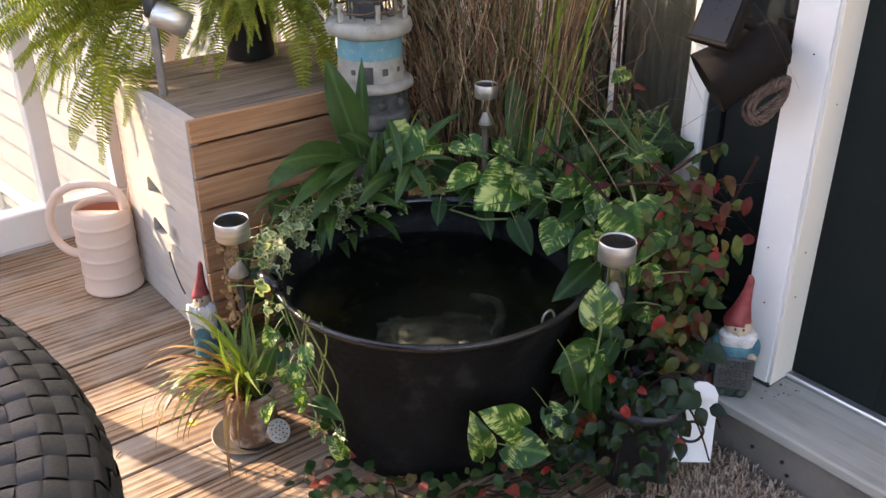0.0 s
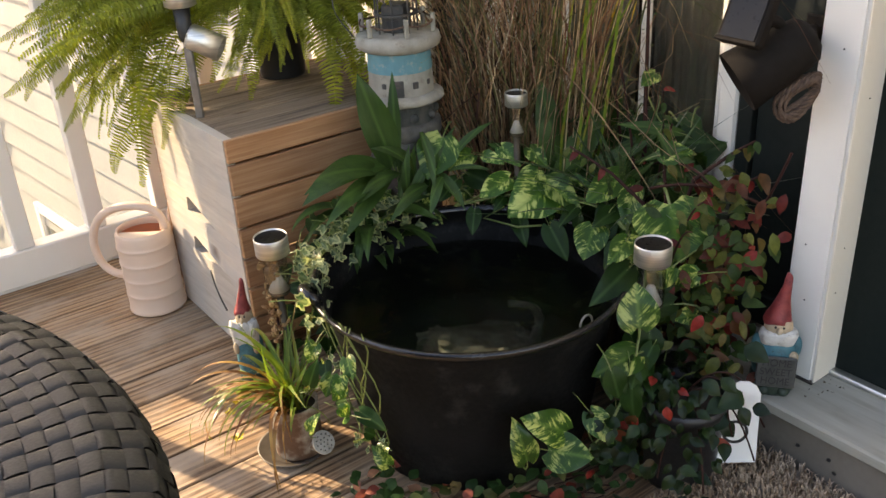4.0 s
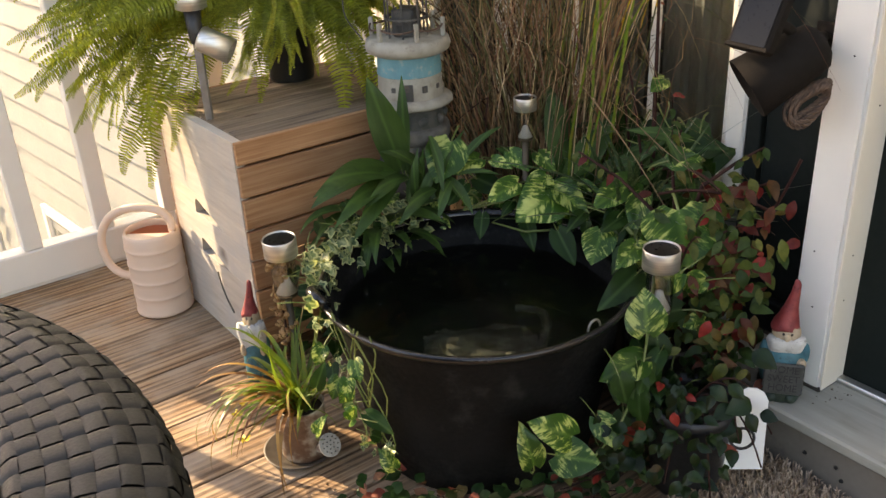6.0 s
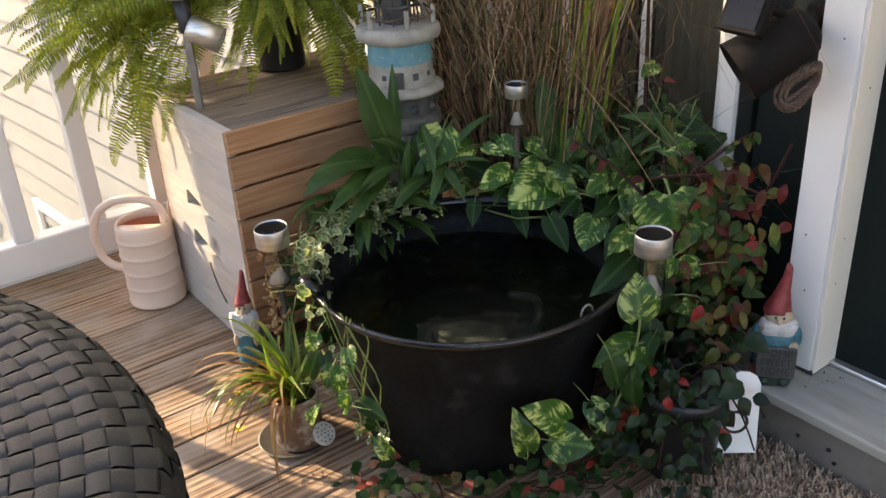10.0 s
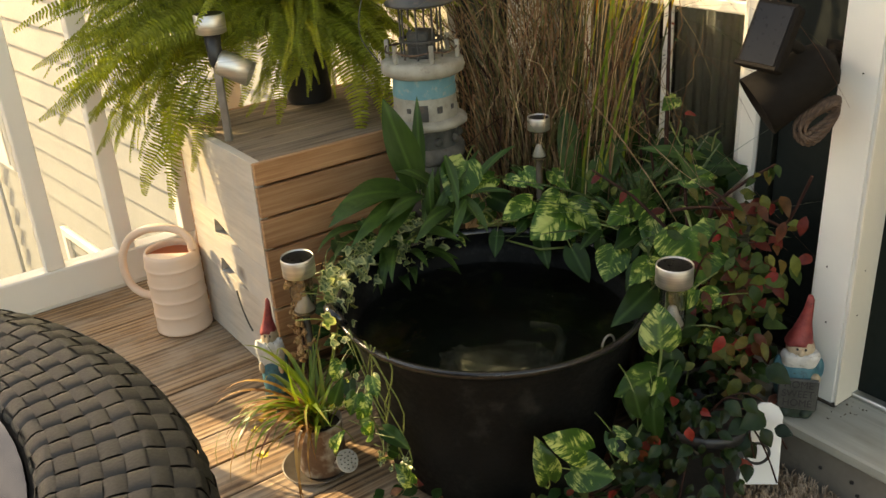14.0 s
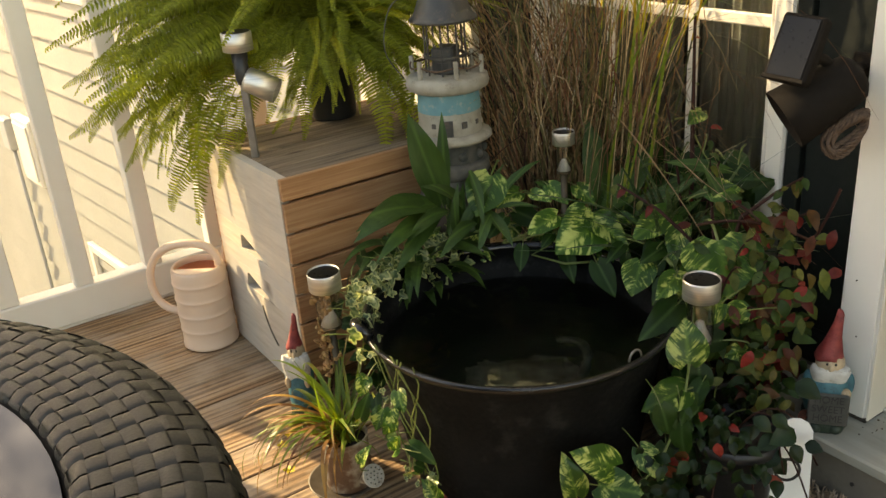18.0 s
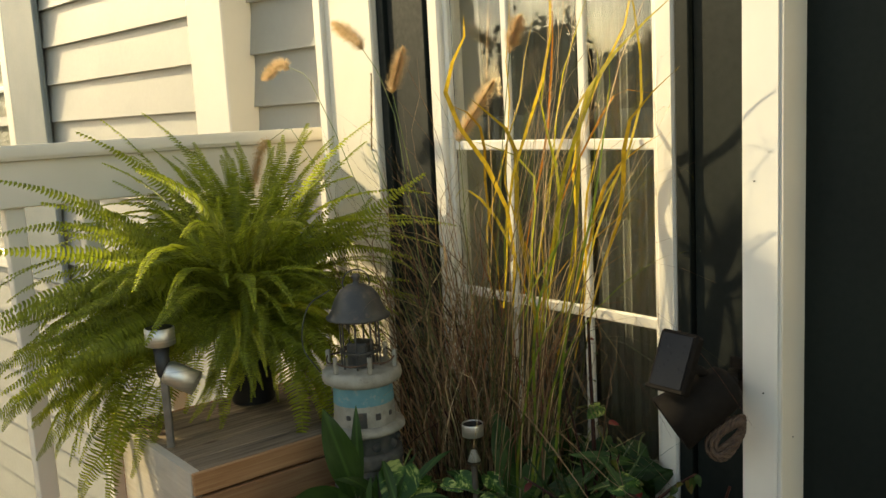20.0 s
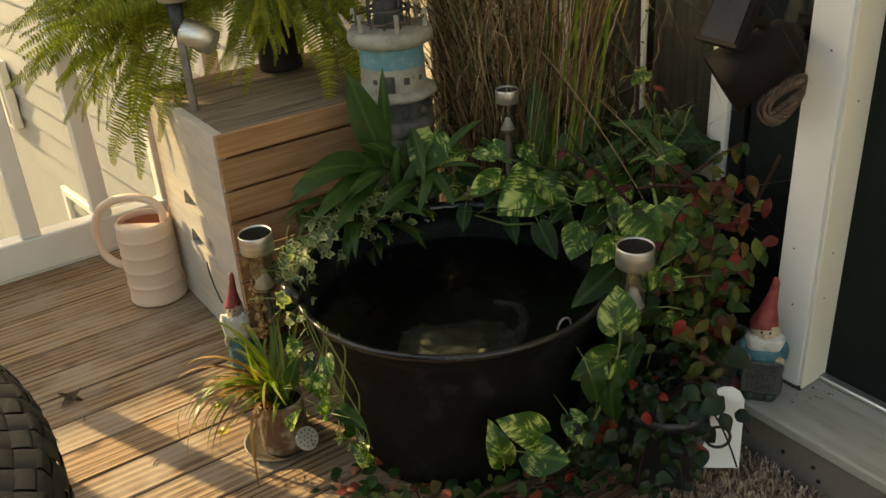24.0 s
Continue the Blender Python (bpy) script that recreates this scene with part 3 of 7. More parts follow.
def crown_mesh(seed):
    """Uneven crown of many leaf clumps on limbs, with gaps."""
    r = random.Random(seed)
    bm = bmesh.new()
    for k in range(44):
        a, h = r.uniform(0, 6.283), r.uniform(3.2, 9.2)
        q = (2.9 - 0.26 * abs(h - 5.5) * (1 if h > 5.5 else 0.7)) * r.uniform(0.25, 1.0)
        c, size = Vector((q * math.cos(a), q * math.sin(a), h)), r.uniform(0.7, 1.3)
        for _ in range(210):
            d = Vector([r.gauss(0, 0.45) for _ in range(3)]) * size
            n = Vector([r.uniform(-1, 1) for _ in range(3)]).normalized()
            s = n.orthogonal().normalized() * r.uniform(0.10, 0.19)
            t = n.cross(s) * r.uniform(0.7, 1.3)
            p = c + d
            bm.faces.new([bm.verts.new(v) for v in (p - s, p - t * 0.6, p + s, p + t)])
    return mesh_of(bm, "crown", CROWN)


CROWNS = [crown_mesh(k) for k in (1, 2, 3)]
trng = random.Random(9)
for i in range(11):
    a, d = radians(108 + 6.2 * i + trng.uniform(-1.5, 1.5)), trng.uniform(23, 31)
    t = thing("tree", pose(d * math.cos(a), d * math.sin(a), -3.2, 0, 0, trng.uniform(0, 360)) @ Matrix.Scale(trng.uniform(0.50, 0.66), 4), "leafy autumn tree across the yard", "tree", "trees across the yard")
    part("trunk", tube([(0, 0, 0), (0.06, 0.03, 2.2), (-0.05, 0.06, 5.0), (0.05, 0, 8.0)], [0.22, 0.17, 0.11, 0.03], 9), BARK, t, smooth=True)
    for k in range(5):
        b = 1.3 * k + i
        part("limb", tube([(0, 0, 2.6 + 0.8 * k), (0.8 * math.cos(b), 0.8 * math.sin(b), 3.4 + 0.9 * k), (1.9 * math.cos(b), 1.9 * math.sin(b), 4.0 + 1.0 * k)], [0.09, 0.06, 0.02], 6), BARK, t)
    new("crown", CROWNS[i % 3]).parent = t

# unseen screen added only to shade crate, post and deck; gaps let streaks through
screen = thing("shade_screen", (-1.7, 3.98, -3.2), "unseen slatted screen added to shade the deck", "screen")
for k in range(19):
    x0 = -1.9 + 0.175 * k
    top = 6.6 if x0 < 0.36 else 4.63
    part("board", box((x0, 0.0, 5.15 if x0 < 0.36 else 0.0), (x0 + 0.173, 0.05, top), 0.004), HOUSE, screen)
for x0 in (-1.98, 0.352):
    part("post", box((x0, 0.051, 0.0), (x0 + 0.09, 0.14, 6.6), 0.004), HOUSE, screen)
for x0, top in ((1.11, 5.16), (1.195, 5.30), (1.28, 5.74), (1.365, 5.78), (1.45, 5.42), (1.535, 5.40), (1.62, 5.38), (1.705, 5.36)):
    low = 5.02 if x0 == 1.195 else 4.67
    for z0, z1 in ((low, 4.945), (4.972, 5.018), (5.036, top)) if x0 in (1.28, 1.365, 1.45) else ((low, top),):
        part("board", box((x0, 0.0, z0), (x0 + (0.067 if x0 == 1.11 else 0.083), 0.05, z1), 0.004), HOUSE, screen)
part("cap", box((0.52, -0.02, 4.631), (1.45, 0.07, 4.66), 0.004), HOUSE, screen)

# ---- pond tub ----
tub = thing("pond_tub", Matrix.Translation((0.771, 0.821, 0)) @ Matrix.Diagonal((1.03, 1.03, 1.0, 1)), "black rubber tub used as a patio pond, rim wet", "tub")
part("body", lathe([(0.0, 0.004), (0.150, 0.0), (0.160, 0.006), (0.176, 0.10), (0.196, 0.225), (0.203, 0.236), (0.203, 0.243), (0.2045, 0.2445), (0.2045, 0.2540), (0.194, 0.22), (0.166, 0.05), (0.15, 0.02), (0.0, 0.016)], 96), TUB, tub, smooth=True)
part("rim", lathe([(0.2046, 0.2448), (0.210, 0.2485), (0.2150, 0.2555), (0.2155, 0.2595), (0.2138, 0.2615), (0.2090, 0.2615), (0.2046, 0.2548)], 96, close=True), RIM, tub, "wet rolled rim", smooth=True)
part("handle", tube([(-0.192, 0.090, 0.257), (-0.200, 0.090, 0.268), (-0.208, 0.083, 0.273), (-0.211, 0.070, 0.273), (-0.207, 0.061, 0.268), (-0.202, 0.058, 0.257)], 0.0078, 14), RIM, tub, "black rubber handle stub", smooth=True)
part("handle_eye", tube([(0.012 + 0.010 * math.cos(a), -0.208, 0.262 + 0.012 * math.sin(a)) for a in (math.pi * i / 10 for i in range(11))], 0.0014, 8), RIM_WIRE, tub, "small wire handle eye", smooth=True)

m, nt, p = shader("pond_water")
p.inputs["Base Color"].default_value = (0.50, 0.54, 0.42, 1)
p.inputs["Transmission Weight"].default_value = 1.0
p.inputs["Roughness"].default_value, p.inputs["IOR"].default_value = 0.02, 1.36
wv = noise_tex(nt, coords(nt, (1, 1, 1), False), 26, 3, 0.5, 0.8)
bumped(nt, p, wv, 0.65, 0.005)
WATER = m
bm = lathe([(0.1925 * i / 60, 0.0) for i in range(61)], 110)
bm.normal_update()
for v in bm.verts:
    d = (v.co - Vector((0.055, -0.035, 0))).length
    v.co.z += 0.0005 * math.sin(170 * d) * math.exp(-9 * d) + 0.0010 * noise.noise(v.co * 22) * math.exp(-5 * d) + 0.00015 * noise.noise(v.co * 70)
bmesh.ops.reverse_faces(bm, faces=[f for f in bm.faces if f.normal.z < 0])
pond = tagged(part("water", bm, WATER, at=pose(0.771, 0.821, 0.208) @ Matrix.Scale(1.025, 4), smooth=True), "dark still pond water with faint ripples in the tub", "water", kind="structure")

pond.visible_shadow = False
BUBBLE = thin_plastic("water_bubble", (1, 1, 1), 0.07, 0.05)
rng = random.Random(5)
bubbles = thing("bubbles", (0.771, 0.821, 0.2085), "small air bubbles floating on the pond water", "bubbles", kind="stuff")
bm = bmesh.new()
for i in range(20):
    c = (0.02, 0.015) if i % 3 else (-0.085, 0.055)
    x, y, r = rng.gauss(c[0], 0.045), rng.gauss(c[1], 0.035), rng.uniform(0.0012, 0.0034)
    absorb(bm, lathe([(r, 0.0), (r * 0.92, r * 0.35), (r * 0.6, r * 0.62), (0.0, r * 0.75)], 10, m=pose(x, y, 0.0)))
part("bubble_film", bm, BUBBLE, bubbles, smooth=True)

# added underwater shapes: grey box and pale bar stand for reflections on the water
MIRRORED = plain("mottled_water_reflection", (0.014, 0.017, 0.011), (0.056, 0.062, 0.062), 38, 0.85, fine=90, bump=0.3, stain=(0.015, 0.020, 0.012), spread=(0.40, 0.62))
MIRRORED_PALE = plain("pale_water_reflection", (0.15, 0.155, 0.13), (0.22, 0.22, 0.19), 50, 0.7, fine=90, bump=0.2, stain=(0.08, 0.09, 0.07))
mirrored = thing("reflection_box", pose(0.728, 0.742, 0.0165, 0, 0, -38), "mottled grey box added under water as a reflection in the tub", "pond filter")
bm = box((-0.088, -0.040, 0.0), (0.066, 0.072, 0.150), 0.018, seg=3)
bmesh.ops.subdivide_edges(bm, edges=bm.edges[:], cuts=3, use_grid_fill=True)
for v in bm.verts:
    v.co += 0.012 * noise.noise_vector(v.co * 30)
part("case", bm, MIRRORED, mirrored, smooth=True)
part("outlet_pipe", tube(curve([(0.022, -0.046, 0.0), (0.022, -0.047, 0.12), (0.023, -0.040, 0.158), (0.026, -0.015, 0.160)]), 0.0065, 14), MIRRORED_PALE, mirrored, "pale bent bar standing for a reflection", smooth=True)
part("hose", tube(curve([(0.060, 0.020, 0.10), (0.080, 0.055, 0.150), (0.072, 0.090, 0.162), (0.040, 0.105, 0.158)]), 0.007, 12), MIRRORED, mirrored, "short dark hose", smooth=True)

# ---- wooden crate ----
crate = thing("wooden_crate", (0.588, 1.18, 0), "weathered pine crate standing upside down on the deck", "crate")
CL, CW, CH = 0.40, 0.315, 0.405
for x in (0.0, CL - 0.016):
    for z0, z1, notch in [(0.2625, 0.4045, False), (0.222, 0.2624, True), (0.1865, 0.2219, False), (0.146, 0.1864, True), (0.002, 0.1459, False)]:
        if notch:
            out = [(0.0, z1), (0.0, z0), (0.094, z0), (0.104, z0 + 0.004), (0.196, z0 + 0.029), (0.206, z0 + 0.026), (0.211, z0), (CW, z0), (CW, z1)]
            bm = slab(out, 0.0155)
            bm.transform(Matrix(((0, 0, 1, x), (1, 0, 0, 0), (0, 1, 0, 0), (0, 0, 0, 1))))
        else:
            bm = box((x, 0, z0), (x + 0.0155, CW, z1 - 0.0002), 0.0002)
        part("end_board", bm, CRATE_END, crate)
for y in (-0.0095, CW + 0.0005):
    for z0, z1 in [(0.368, 0.4045), (0.314, 0.3635), (0.260, 0.3095), (0.206, 0.2555), (0.152, 0.2015), (0.098, 0.1475), (0.044, 0.0935)]:
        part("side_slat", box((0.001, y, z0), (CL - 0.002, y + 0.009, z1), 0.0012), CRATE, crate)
for i in range(6):
    y = 0.0005 + i * 0.0525
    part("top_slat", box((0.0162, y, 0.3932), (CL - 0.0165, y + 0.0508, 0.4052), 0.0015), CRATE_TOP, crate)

# ---- wicker table ----
TX, TY, TZ = -0.143, 0.372, 0.583
table = thing("wicker_table", (TX, TY, 0), "round charcoal wicker side table with an inset glass top", "table")
part("rim_core", lathe([(0.2548, TZ - 0.03), (0.2548, TZ - 0.009), (0.262, TZ - 0.0022), (0.308, TZ - 0.0022), (0.327, TZ - 0.009), (0.3345, TZ - 0.024), (0.3345, TZ - 0.07), (0.31, TZ - 0.08)], 96), WICKER_DARK, table, smooth=True)
part("skirt", lathe([(0.334, TZ - 0.07), (0.30, TZ - 0.12), (0.25, 0.30), (0.26, 0.06), (0.265, 0.0), (0.255, 0.0), (0.24, 0.30), (0.285, TZ - 0.12)], 64), WICKER, table, smooth=True)
part("glass_top", lathe([(0.0, TZ - 0.012), (0.2540, TZ - 0.012), (0.2540, TZ - 0.006), (0.0, TZ - 0.006)], 80), GLASS, table, "glossy glass top over a dark board")
part("under_board", lathe([(0.0, TZ - 0.03), (0.2535, TZ - 0.03), (0.2535, TZ - 0.022), (0.0, TZ - 0.022)], 64), BLACK, table, "dark board under the glass")


RIM_PROFILE = [(0.2550, TZ - 0.014), (0.2575, TZ - 0.004), (0.264, TZ), (0.310, TZ), (0.330, TZ - 0.008), (0.3375, TZ - 0.024), (0.3375, TZ - 0.080)]


def rim_point(s, h=0.0):
    """Radius and height along the rim's outside, s in metres from its inner edge, h proud of it."""
    for (r0, z0), (r1, z1) in zip(RIM_PROFILE, RIM_PROFILE[1:]):
        d = math.hypot(r1 - r0, z1 - z0)
        if s <= d:
            k = s / d
            return r0 + (r1 - r0) * k - (z1 - z0) / d * h, z0 + (z1 - z0) * k + (r1 - r0) / d * h
        s -= d
    return RIM_PROFILE[-1][0] + h, RIM_PROFILE[-1][1]


def strip(rows_):
    """Quads between rows of points given as (angle, along, height)."""
    base, n = len(verts), len(rows_[0])
    for row in rows_:
        for a, along, h in row:
            r, z = rim_point(max(0.0, along), h)
            verts.append((r * math.cos(a), r * math.sin(a), z))
    for u in range(len(rows_) - 1):
        for w in range(n - 1):
            q = base + u * n + w
            faces.append((q, q + 1, q + n + 1, q + n))


verts, faces = [], []
ROW_W, COUNT_W = 0.0103, 60
STEP_W = 2 * math.pi / COUNT_W
wrng = random.Random(31)
for k in range(13):
    s0 = 0.001 + k * ROW_W
    for i in range(COUNT_W):
        a0 = STEP_W * (i + 0.5 * (k % 2))
        lift, skew = wrng.uniform(-0.0001, 0.0001), wrng.uniform(-0.0004, 0.0004)
        # a ribbon running round, over one strand and dipping under the next
        strip([[(a0 + STEP_W * 0.52 * (u / 7 - 0.5), s0 + ROW_W * (0.02 + 0.96 * w / 3) + skew, lift + (-0.0012, 0.0000, 0.0004, 0.0005, 0.0005, 0.0004, 0.0000, -0.0012)[u] - (0.0002 if w in (0, 3) else 0.0)) for w in range(4)] for u in range(8)])
        # the strand across it
        strip([[(a0 + STEP_W * (0.5 + 0.46 * (u / 2 - 0.5)), s0 + ROW_W * (-0.35 + 1.7 * w / 6), (-0.0016, -0.0007, 0.0000, 0.0001, 0.0000, -0.0007, -0.0016)[w] - (0.0003 if u != 1 else 0.0)) for u in range(3)] for w in range(7)])
me = bpy.data.meshes.new("weave")
me.from_pydata(verts, [], faces)
me.materials.append(WICKER)
for f in me.polygons:
    f.use_smooth = True
weave = tagged(new("weave", me), kind="stuff")
weave.parent = table

# ---- deck boards ----
deck = thing("floor", (0, 0, 0), "weathered wooden deck of narrow planks running along the railing", "floor", kind="structure")
for i in range(41):
    y1 = 1.768 - (0.0925 + 0.0785 * (i - 1) if i else 0.0)
    w = 0.0755 if i else 0.0895
    bm = box((0.3 * random.random(), 0, 0), (4.2, w, 0.024), 0.002)
    o = part("plank", bm, DECK, deck)
    o.matrix_basis = pose(-2.4, y1 - w, -0.024 + 0.0012 * random.uniform(-1, 0.2))
part("edge_board", box((-2.4, 1.7695, -0.16), (1.8, 1.80, 0.0035), 0.002), VINYL, deck, "white edge trim of the deck")
bm = bmesh.new()
for x in (-1.8, -0.6, 0.6, 1.7):
    box((x, -1.5, -0.17), (x + 0.04, 1.766, -0.028), 0, bm)
part("joists", bm, DECK, deck)

# ---- blush watering can ----
can = thing("watering_can", pose(0.535, 1.506, 0.0005, 0, 0, 136) @ Matrix.Diagonal((0.95, 0.95, 1.0, 1)), "blush pink ribbed plastic watering can with a looped handle", "watering can")
prof = [(0.0, 0.0), (0.051, 0.0), (0.0560, 0.003), (0.0565, 0.008), (0.0550, 0.010)]
for z in (0.040, 0.072, 0.104, 0.136):
    prof += [(0.0545, z - 0.010), (0.0545, z - 0.0042), (0.0549, z - 0.0030), (0.0560, z - 0.0010), (0.0560, z + 0.0010), (0.0549, z + 0.0030), (0.0544, z + 0.0042), (0.0544, z + 0.010)]
prof += [(0.0535, 0.160), (0.0505, 0.1660), (0.0465, 0.1645), (0.0505, 0.155), (0.052, 0.01), (0.0, 0.008)]
part("body", lathe(prof, 48), PINK, can, smooth=True)
bm = slab([(0.0475 * math.cos(a), 0.0475 * math.sin(a)) for a in (math.radians(d) for d in range(20, 171, 10))], 0.003, m=pose(0, 0, 0.1585))
part("half_lid", bm, PINK, can)
part("inside", lathe([(0.0, 0.03), (0.0495, 0.03), (0.0499, 0.152), (0.0505, 0.03)], 40), ORANGE, can, "orange inside, light through the plastic put into its colour", smooth=True)
part("handle", tube(curve([(-0.046, 0, 0.163), (-0.044, 0, 0.185), (-0.026, 0, 0.203), (0.010, 0, 0.209), (0.050, 0, 0.203), (0.084, 0, 0.184), (0.104, 0, 0.152), (0.1085, 0, 0.118), (0.100, 0, 0.088), (0.080, 0, 0.070), (0.054, 0, 0.064)], 4), 0.0080, 14), PINK, can, smooth=True)
part("spout", tube([(-0.012, -0.050, 0.035), (-0.014, -0.066, 0.060), (-0.018, -0.078, 0.11), (-0.022, -0.090, 0.165)], [0.013, 0.011, 0.008, 0.007], 12), PINK, can, smooth=True)


# ---- solar lights ----
BRASS = plain("dull_brass", (0.045, 0.034, 0.020), (0.085, 0.062, 0.036), 30, 0.55, metal=0.3)
PLATE_METAL = plain("dull_steel", (0.20, 0.19, 0.17), (0.30, 0.285, 0.26), 30, 0.45, metal=0.8)
def solar_stake(name, at, top, r, label, group=""):
    """Stainless path light: cap with a solar cell, clear tube with a reflector, stake."""
    s = thing(name, at, label, "solar light", group)
    part("cap", lathe([(r * 0.93, top - 0.002), (r * 0.97, top), (r, top - 0.002), (r, top - r * 1.14), (r * 0.96, top - r * 1.17), (r * 0.5, top - r * 1.12)], 40), STEEL, s, "brushed steel cap", smooth=True)
    part("solar_cell", lathe([(0.0, top - 0.0025), (r * 0.93, top - 0.0025), (r * 0.93, top - 0.006), (0.0, top - 0.006)], 40), PANEL, s, "dark solar cell")
    part("lens", lathe([(r * 0.74, top - r * 1.16), (r * 0.73, top - r * 3.7)], 32), SMOKE, s, "clear plastic lens", smooth=True)
    part("reflector", lathe([(0.0, top - r * 2.55), (r * 0.22, top - r * 2.6), (r * 0.32, top - r * 2.9), (r * 0.64, top - r * 3.6), (0.0, top - r * 3.62)], 24), REFLECTOR, s, "bright reflector cone", smooth=True)
    part("collar", lathe([(0.0, top - r * 3.64), (r * 0.66, top - r * 3.65), (r * 0.64, top - r * 3.85), (r * 0.26, top - r * 3.95), (0.0, top - r * 3.95)], 32), BRASS, s, smooth=True)
    part("stake", lathe([(0.0, top - r * 3.96), (0.0052, top - r * 3.96), (0.0052, 0.012), (0.001, 0.0), (0.0, 0.0)], 16), BRASS, s, smooth=True)
    return s


solar_stake("solar_light", pose(0.564, 0.990, 0, 1.2, -1.6, 0), 0.326, 0.0235, "steel solar path light standing beside the tub", "solar path lights")
solar_stake("solar_light", pose(0.900, 0.606, 0, 0, 0, 0), 0.334, 0.0240, "steel solar path light among the pothos leaves", "solar path lights")
solar_stake("solar_light", pose(0.965, 0.938, 0, 0, 0, 0), 0.446, 0.0175, "slim steel solar path light behind the tub", "solar path lights")

spot = thing("solar_spotlight", (0.612, 1.313, 0.405), "steel stake spotlight with solar cap on the crate", "solar light")
part("pole", box((-0.0065, -0.0035, 0.0), (0.0065, 0.0035, 0.126), 0.0015, m=pose(0, 0, 0, 0, 0, -42)), PLATE_METAL, spot)
part("joint", lathe([(0.0, 0.123), (0.009, 0.125), (0.011, 0.132), (0.0135, 0.18), (0.0, 0.18)], 20), BLACK, spot, "black plastic joint", smooth=True)
part("cap", lathe([(0.0, 0.178), (0.020, 0.178), (0.0245, 0.180), (0.0245, 0.208), (0.0220, 0.209)], 36), STEEL, spot, smooth=True)
part("solar_cell", lathe([(0.0, 0.2075), (0.0220, 0.2075), (0.0220, 0.2095), (0.0, 0.2095)], 36), PANEL, spot, "dark solar cell")
HM = look((0.006, -0.006, 0.132), (0.046, -0.040, 0.107))
part("lamp_head", lathe([(0.0, 0.004), (0.018, 0.004), (0.0205, 0.0), (0.0205, -0.050), (0.0188, -0.050), (0.0175, -0.038), (0.0, -0.036)], 32, m=HM), STEEL, spot, smooth=True)
part("lamp_lens", lathe([(0.0, -0.0405), (0.0172, -0.0405), (0.0172, -0.0425), (0.0, -0.0435)], 28, m=HM), CHROME, spot, "bright lens")

# ---- lighthouse lantern on an upturned pot ----
TERRA = plain("dark_clay", (0.045, 0.032, 0.024), (0.085, 0.060, 0.045), 14, 0.85, fine=150, bump=0.2, stain=(0.10, 0.08, 0.065))
CHALK = plain("chipped_cream_paint", (0.225, 0.205, 0.165), (0.36, 0.335, 0.275), 30, 0.75, fine=120, bump=0.3, stain=(0.20, 0.17, 0.13))
TEAL = plain("faded_teal_paint", (0.075, 0.205, 0.235), (0.12, 0.29, 0.32), 30, 0.7, fine=120, bump=0.3, stain=(0.26, 0.30, 0.27))
# base stones kept dark: shade round the lantern's foot is in their colour
STONE = plain("cast_stone", (0.055, 0.052, 0.045), (0.13, 0.122, 0.105), 40, 0.9, fine=120, bump=0.6, stain=(0.10, 0.09, 0.075))
DARK_STONE = plain("shaded_cast_stone", (0.025, 0.033, 0.03), (0.075, 0.070, 0.060), 50, 0.9, fine=150, bump=0.6)
METAL = plain("dark_painted_metal", (0.030, 0.030, 0.030), (0.06, 0.058, 0.052), 20, 0.5, stain=(0.10, 0.075, 0.055))
LX, LY = 0.872, 1.108
pot = thing("clay_pot", (LX, LY, 0), "upturned dark clay pot under the lighthouse lantern", "pot")
part("body", lathe([(0.0, 0.31), (0.052, 0.31), (0.0535, 0.306), (0.056, 0.05), (0.058, 0.048), (0.059, 0.002), (0.055, 0.0), (0.053, 0.04), (0.05, 0.29), (0.0, 0.292)], 40), TERRA, pot, smooth=True)
lh = thing("lighthouse_lantern", Matrix.Translation((LX, LY, 0.3105)) @ Matrix.Diagonal((0.96, 0.96, 1.0, 1)), "weathered teal and cream lighthouse lantern with a dark roof", "lantern")
bm = lathe([(0.0, 0.0), (0.058, 0.0), (0.061, 0.012), (0.057, 0.030), (0.060, 0.044), (0.056, 0.052), (0.0, 0.052)], 40)
for v in bm.verts:
    v.co *= 1 + 0.10 * noise.noise(v.co * 55)
    v.co.z = min(max(v.co.z, 0.0), 0.053)
part("rock_base", bm, STONE, lh, "rough grey rock base")
bm = lathe([(0.0, 0.0535), (0.059, 0.0535), (0.0635, 0.058), (0.0635, 0.074), (0.060, 0.0785), (0.0, 0.0785)], 48)
for v in bm.verts:
    v.co.x, v.co.y = v.co.x * (1 + 0.05 * noise.noise(v.co * 40)), v.co.y * (1 + 0.05 * noise.noise(v.co * 40))
part("base_ring", bm, STONE, lh, "chipped grey ring of the base", smooth=True)
part("recess", lathe([(0.0, 0.079), (0.053, 0.079), (0.0505, 0.112), (0.0, 0.112)], 40), DARK_STONE, lh, "recessed foot, shade put into its dark stone")
for i in range(11):
    a = 2 * math.pi * i / 11 + 0.2 * math.sin(i * 7.0)
    b = bmesh.new()
    bmesh.ops.create_icosphere(b, subdivisions=2, radius=0.008)
    for v in b.verts:
        v.co *= 1 + 0.35 * noise.noise(v.co * 90 + Vector((i * 3.1, 0, 0)))
    b.transform(pose(0.0525 * math.cos(a), 0.0525 * math.sin(a), 0.090, 0, 0, 33 * i))
    part("rock", b, DARK_STONE if i % 3 else STONE, lh, smooth=True)
bm = lathe([(0.0, 0.1125), (0.066, 0.1125), (0.0695, 0.116), (0.0695, 0.121), (0.060, 0.1262), (0.0, 0.1262)], 56)
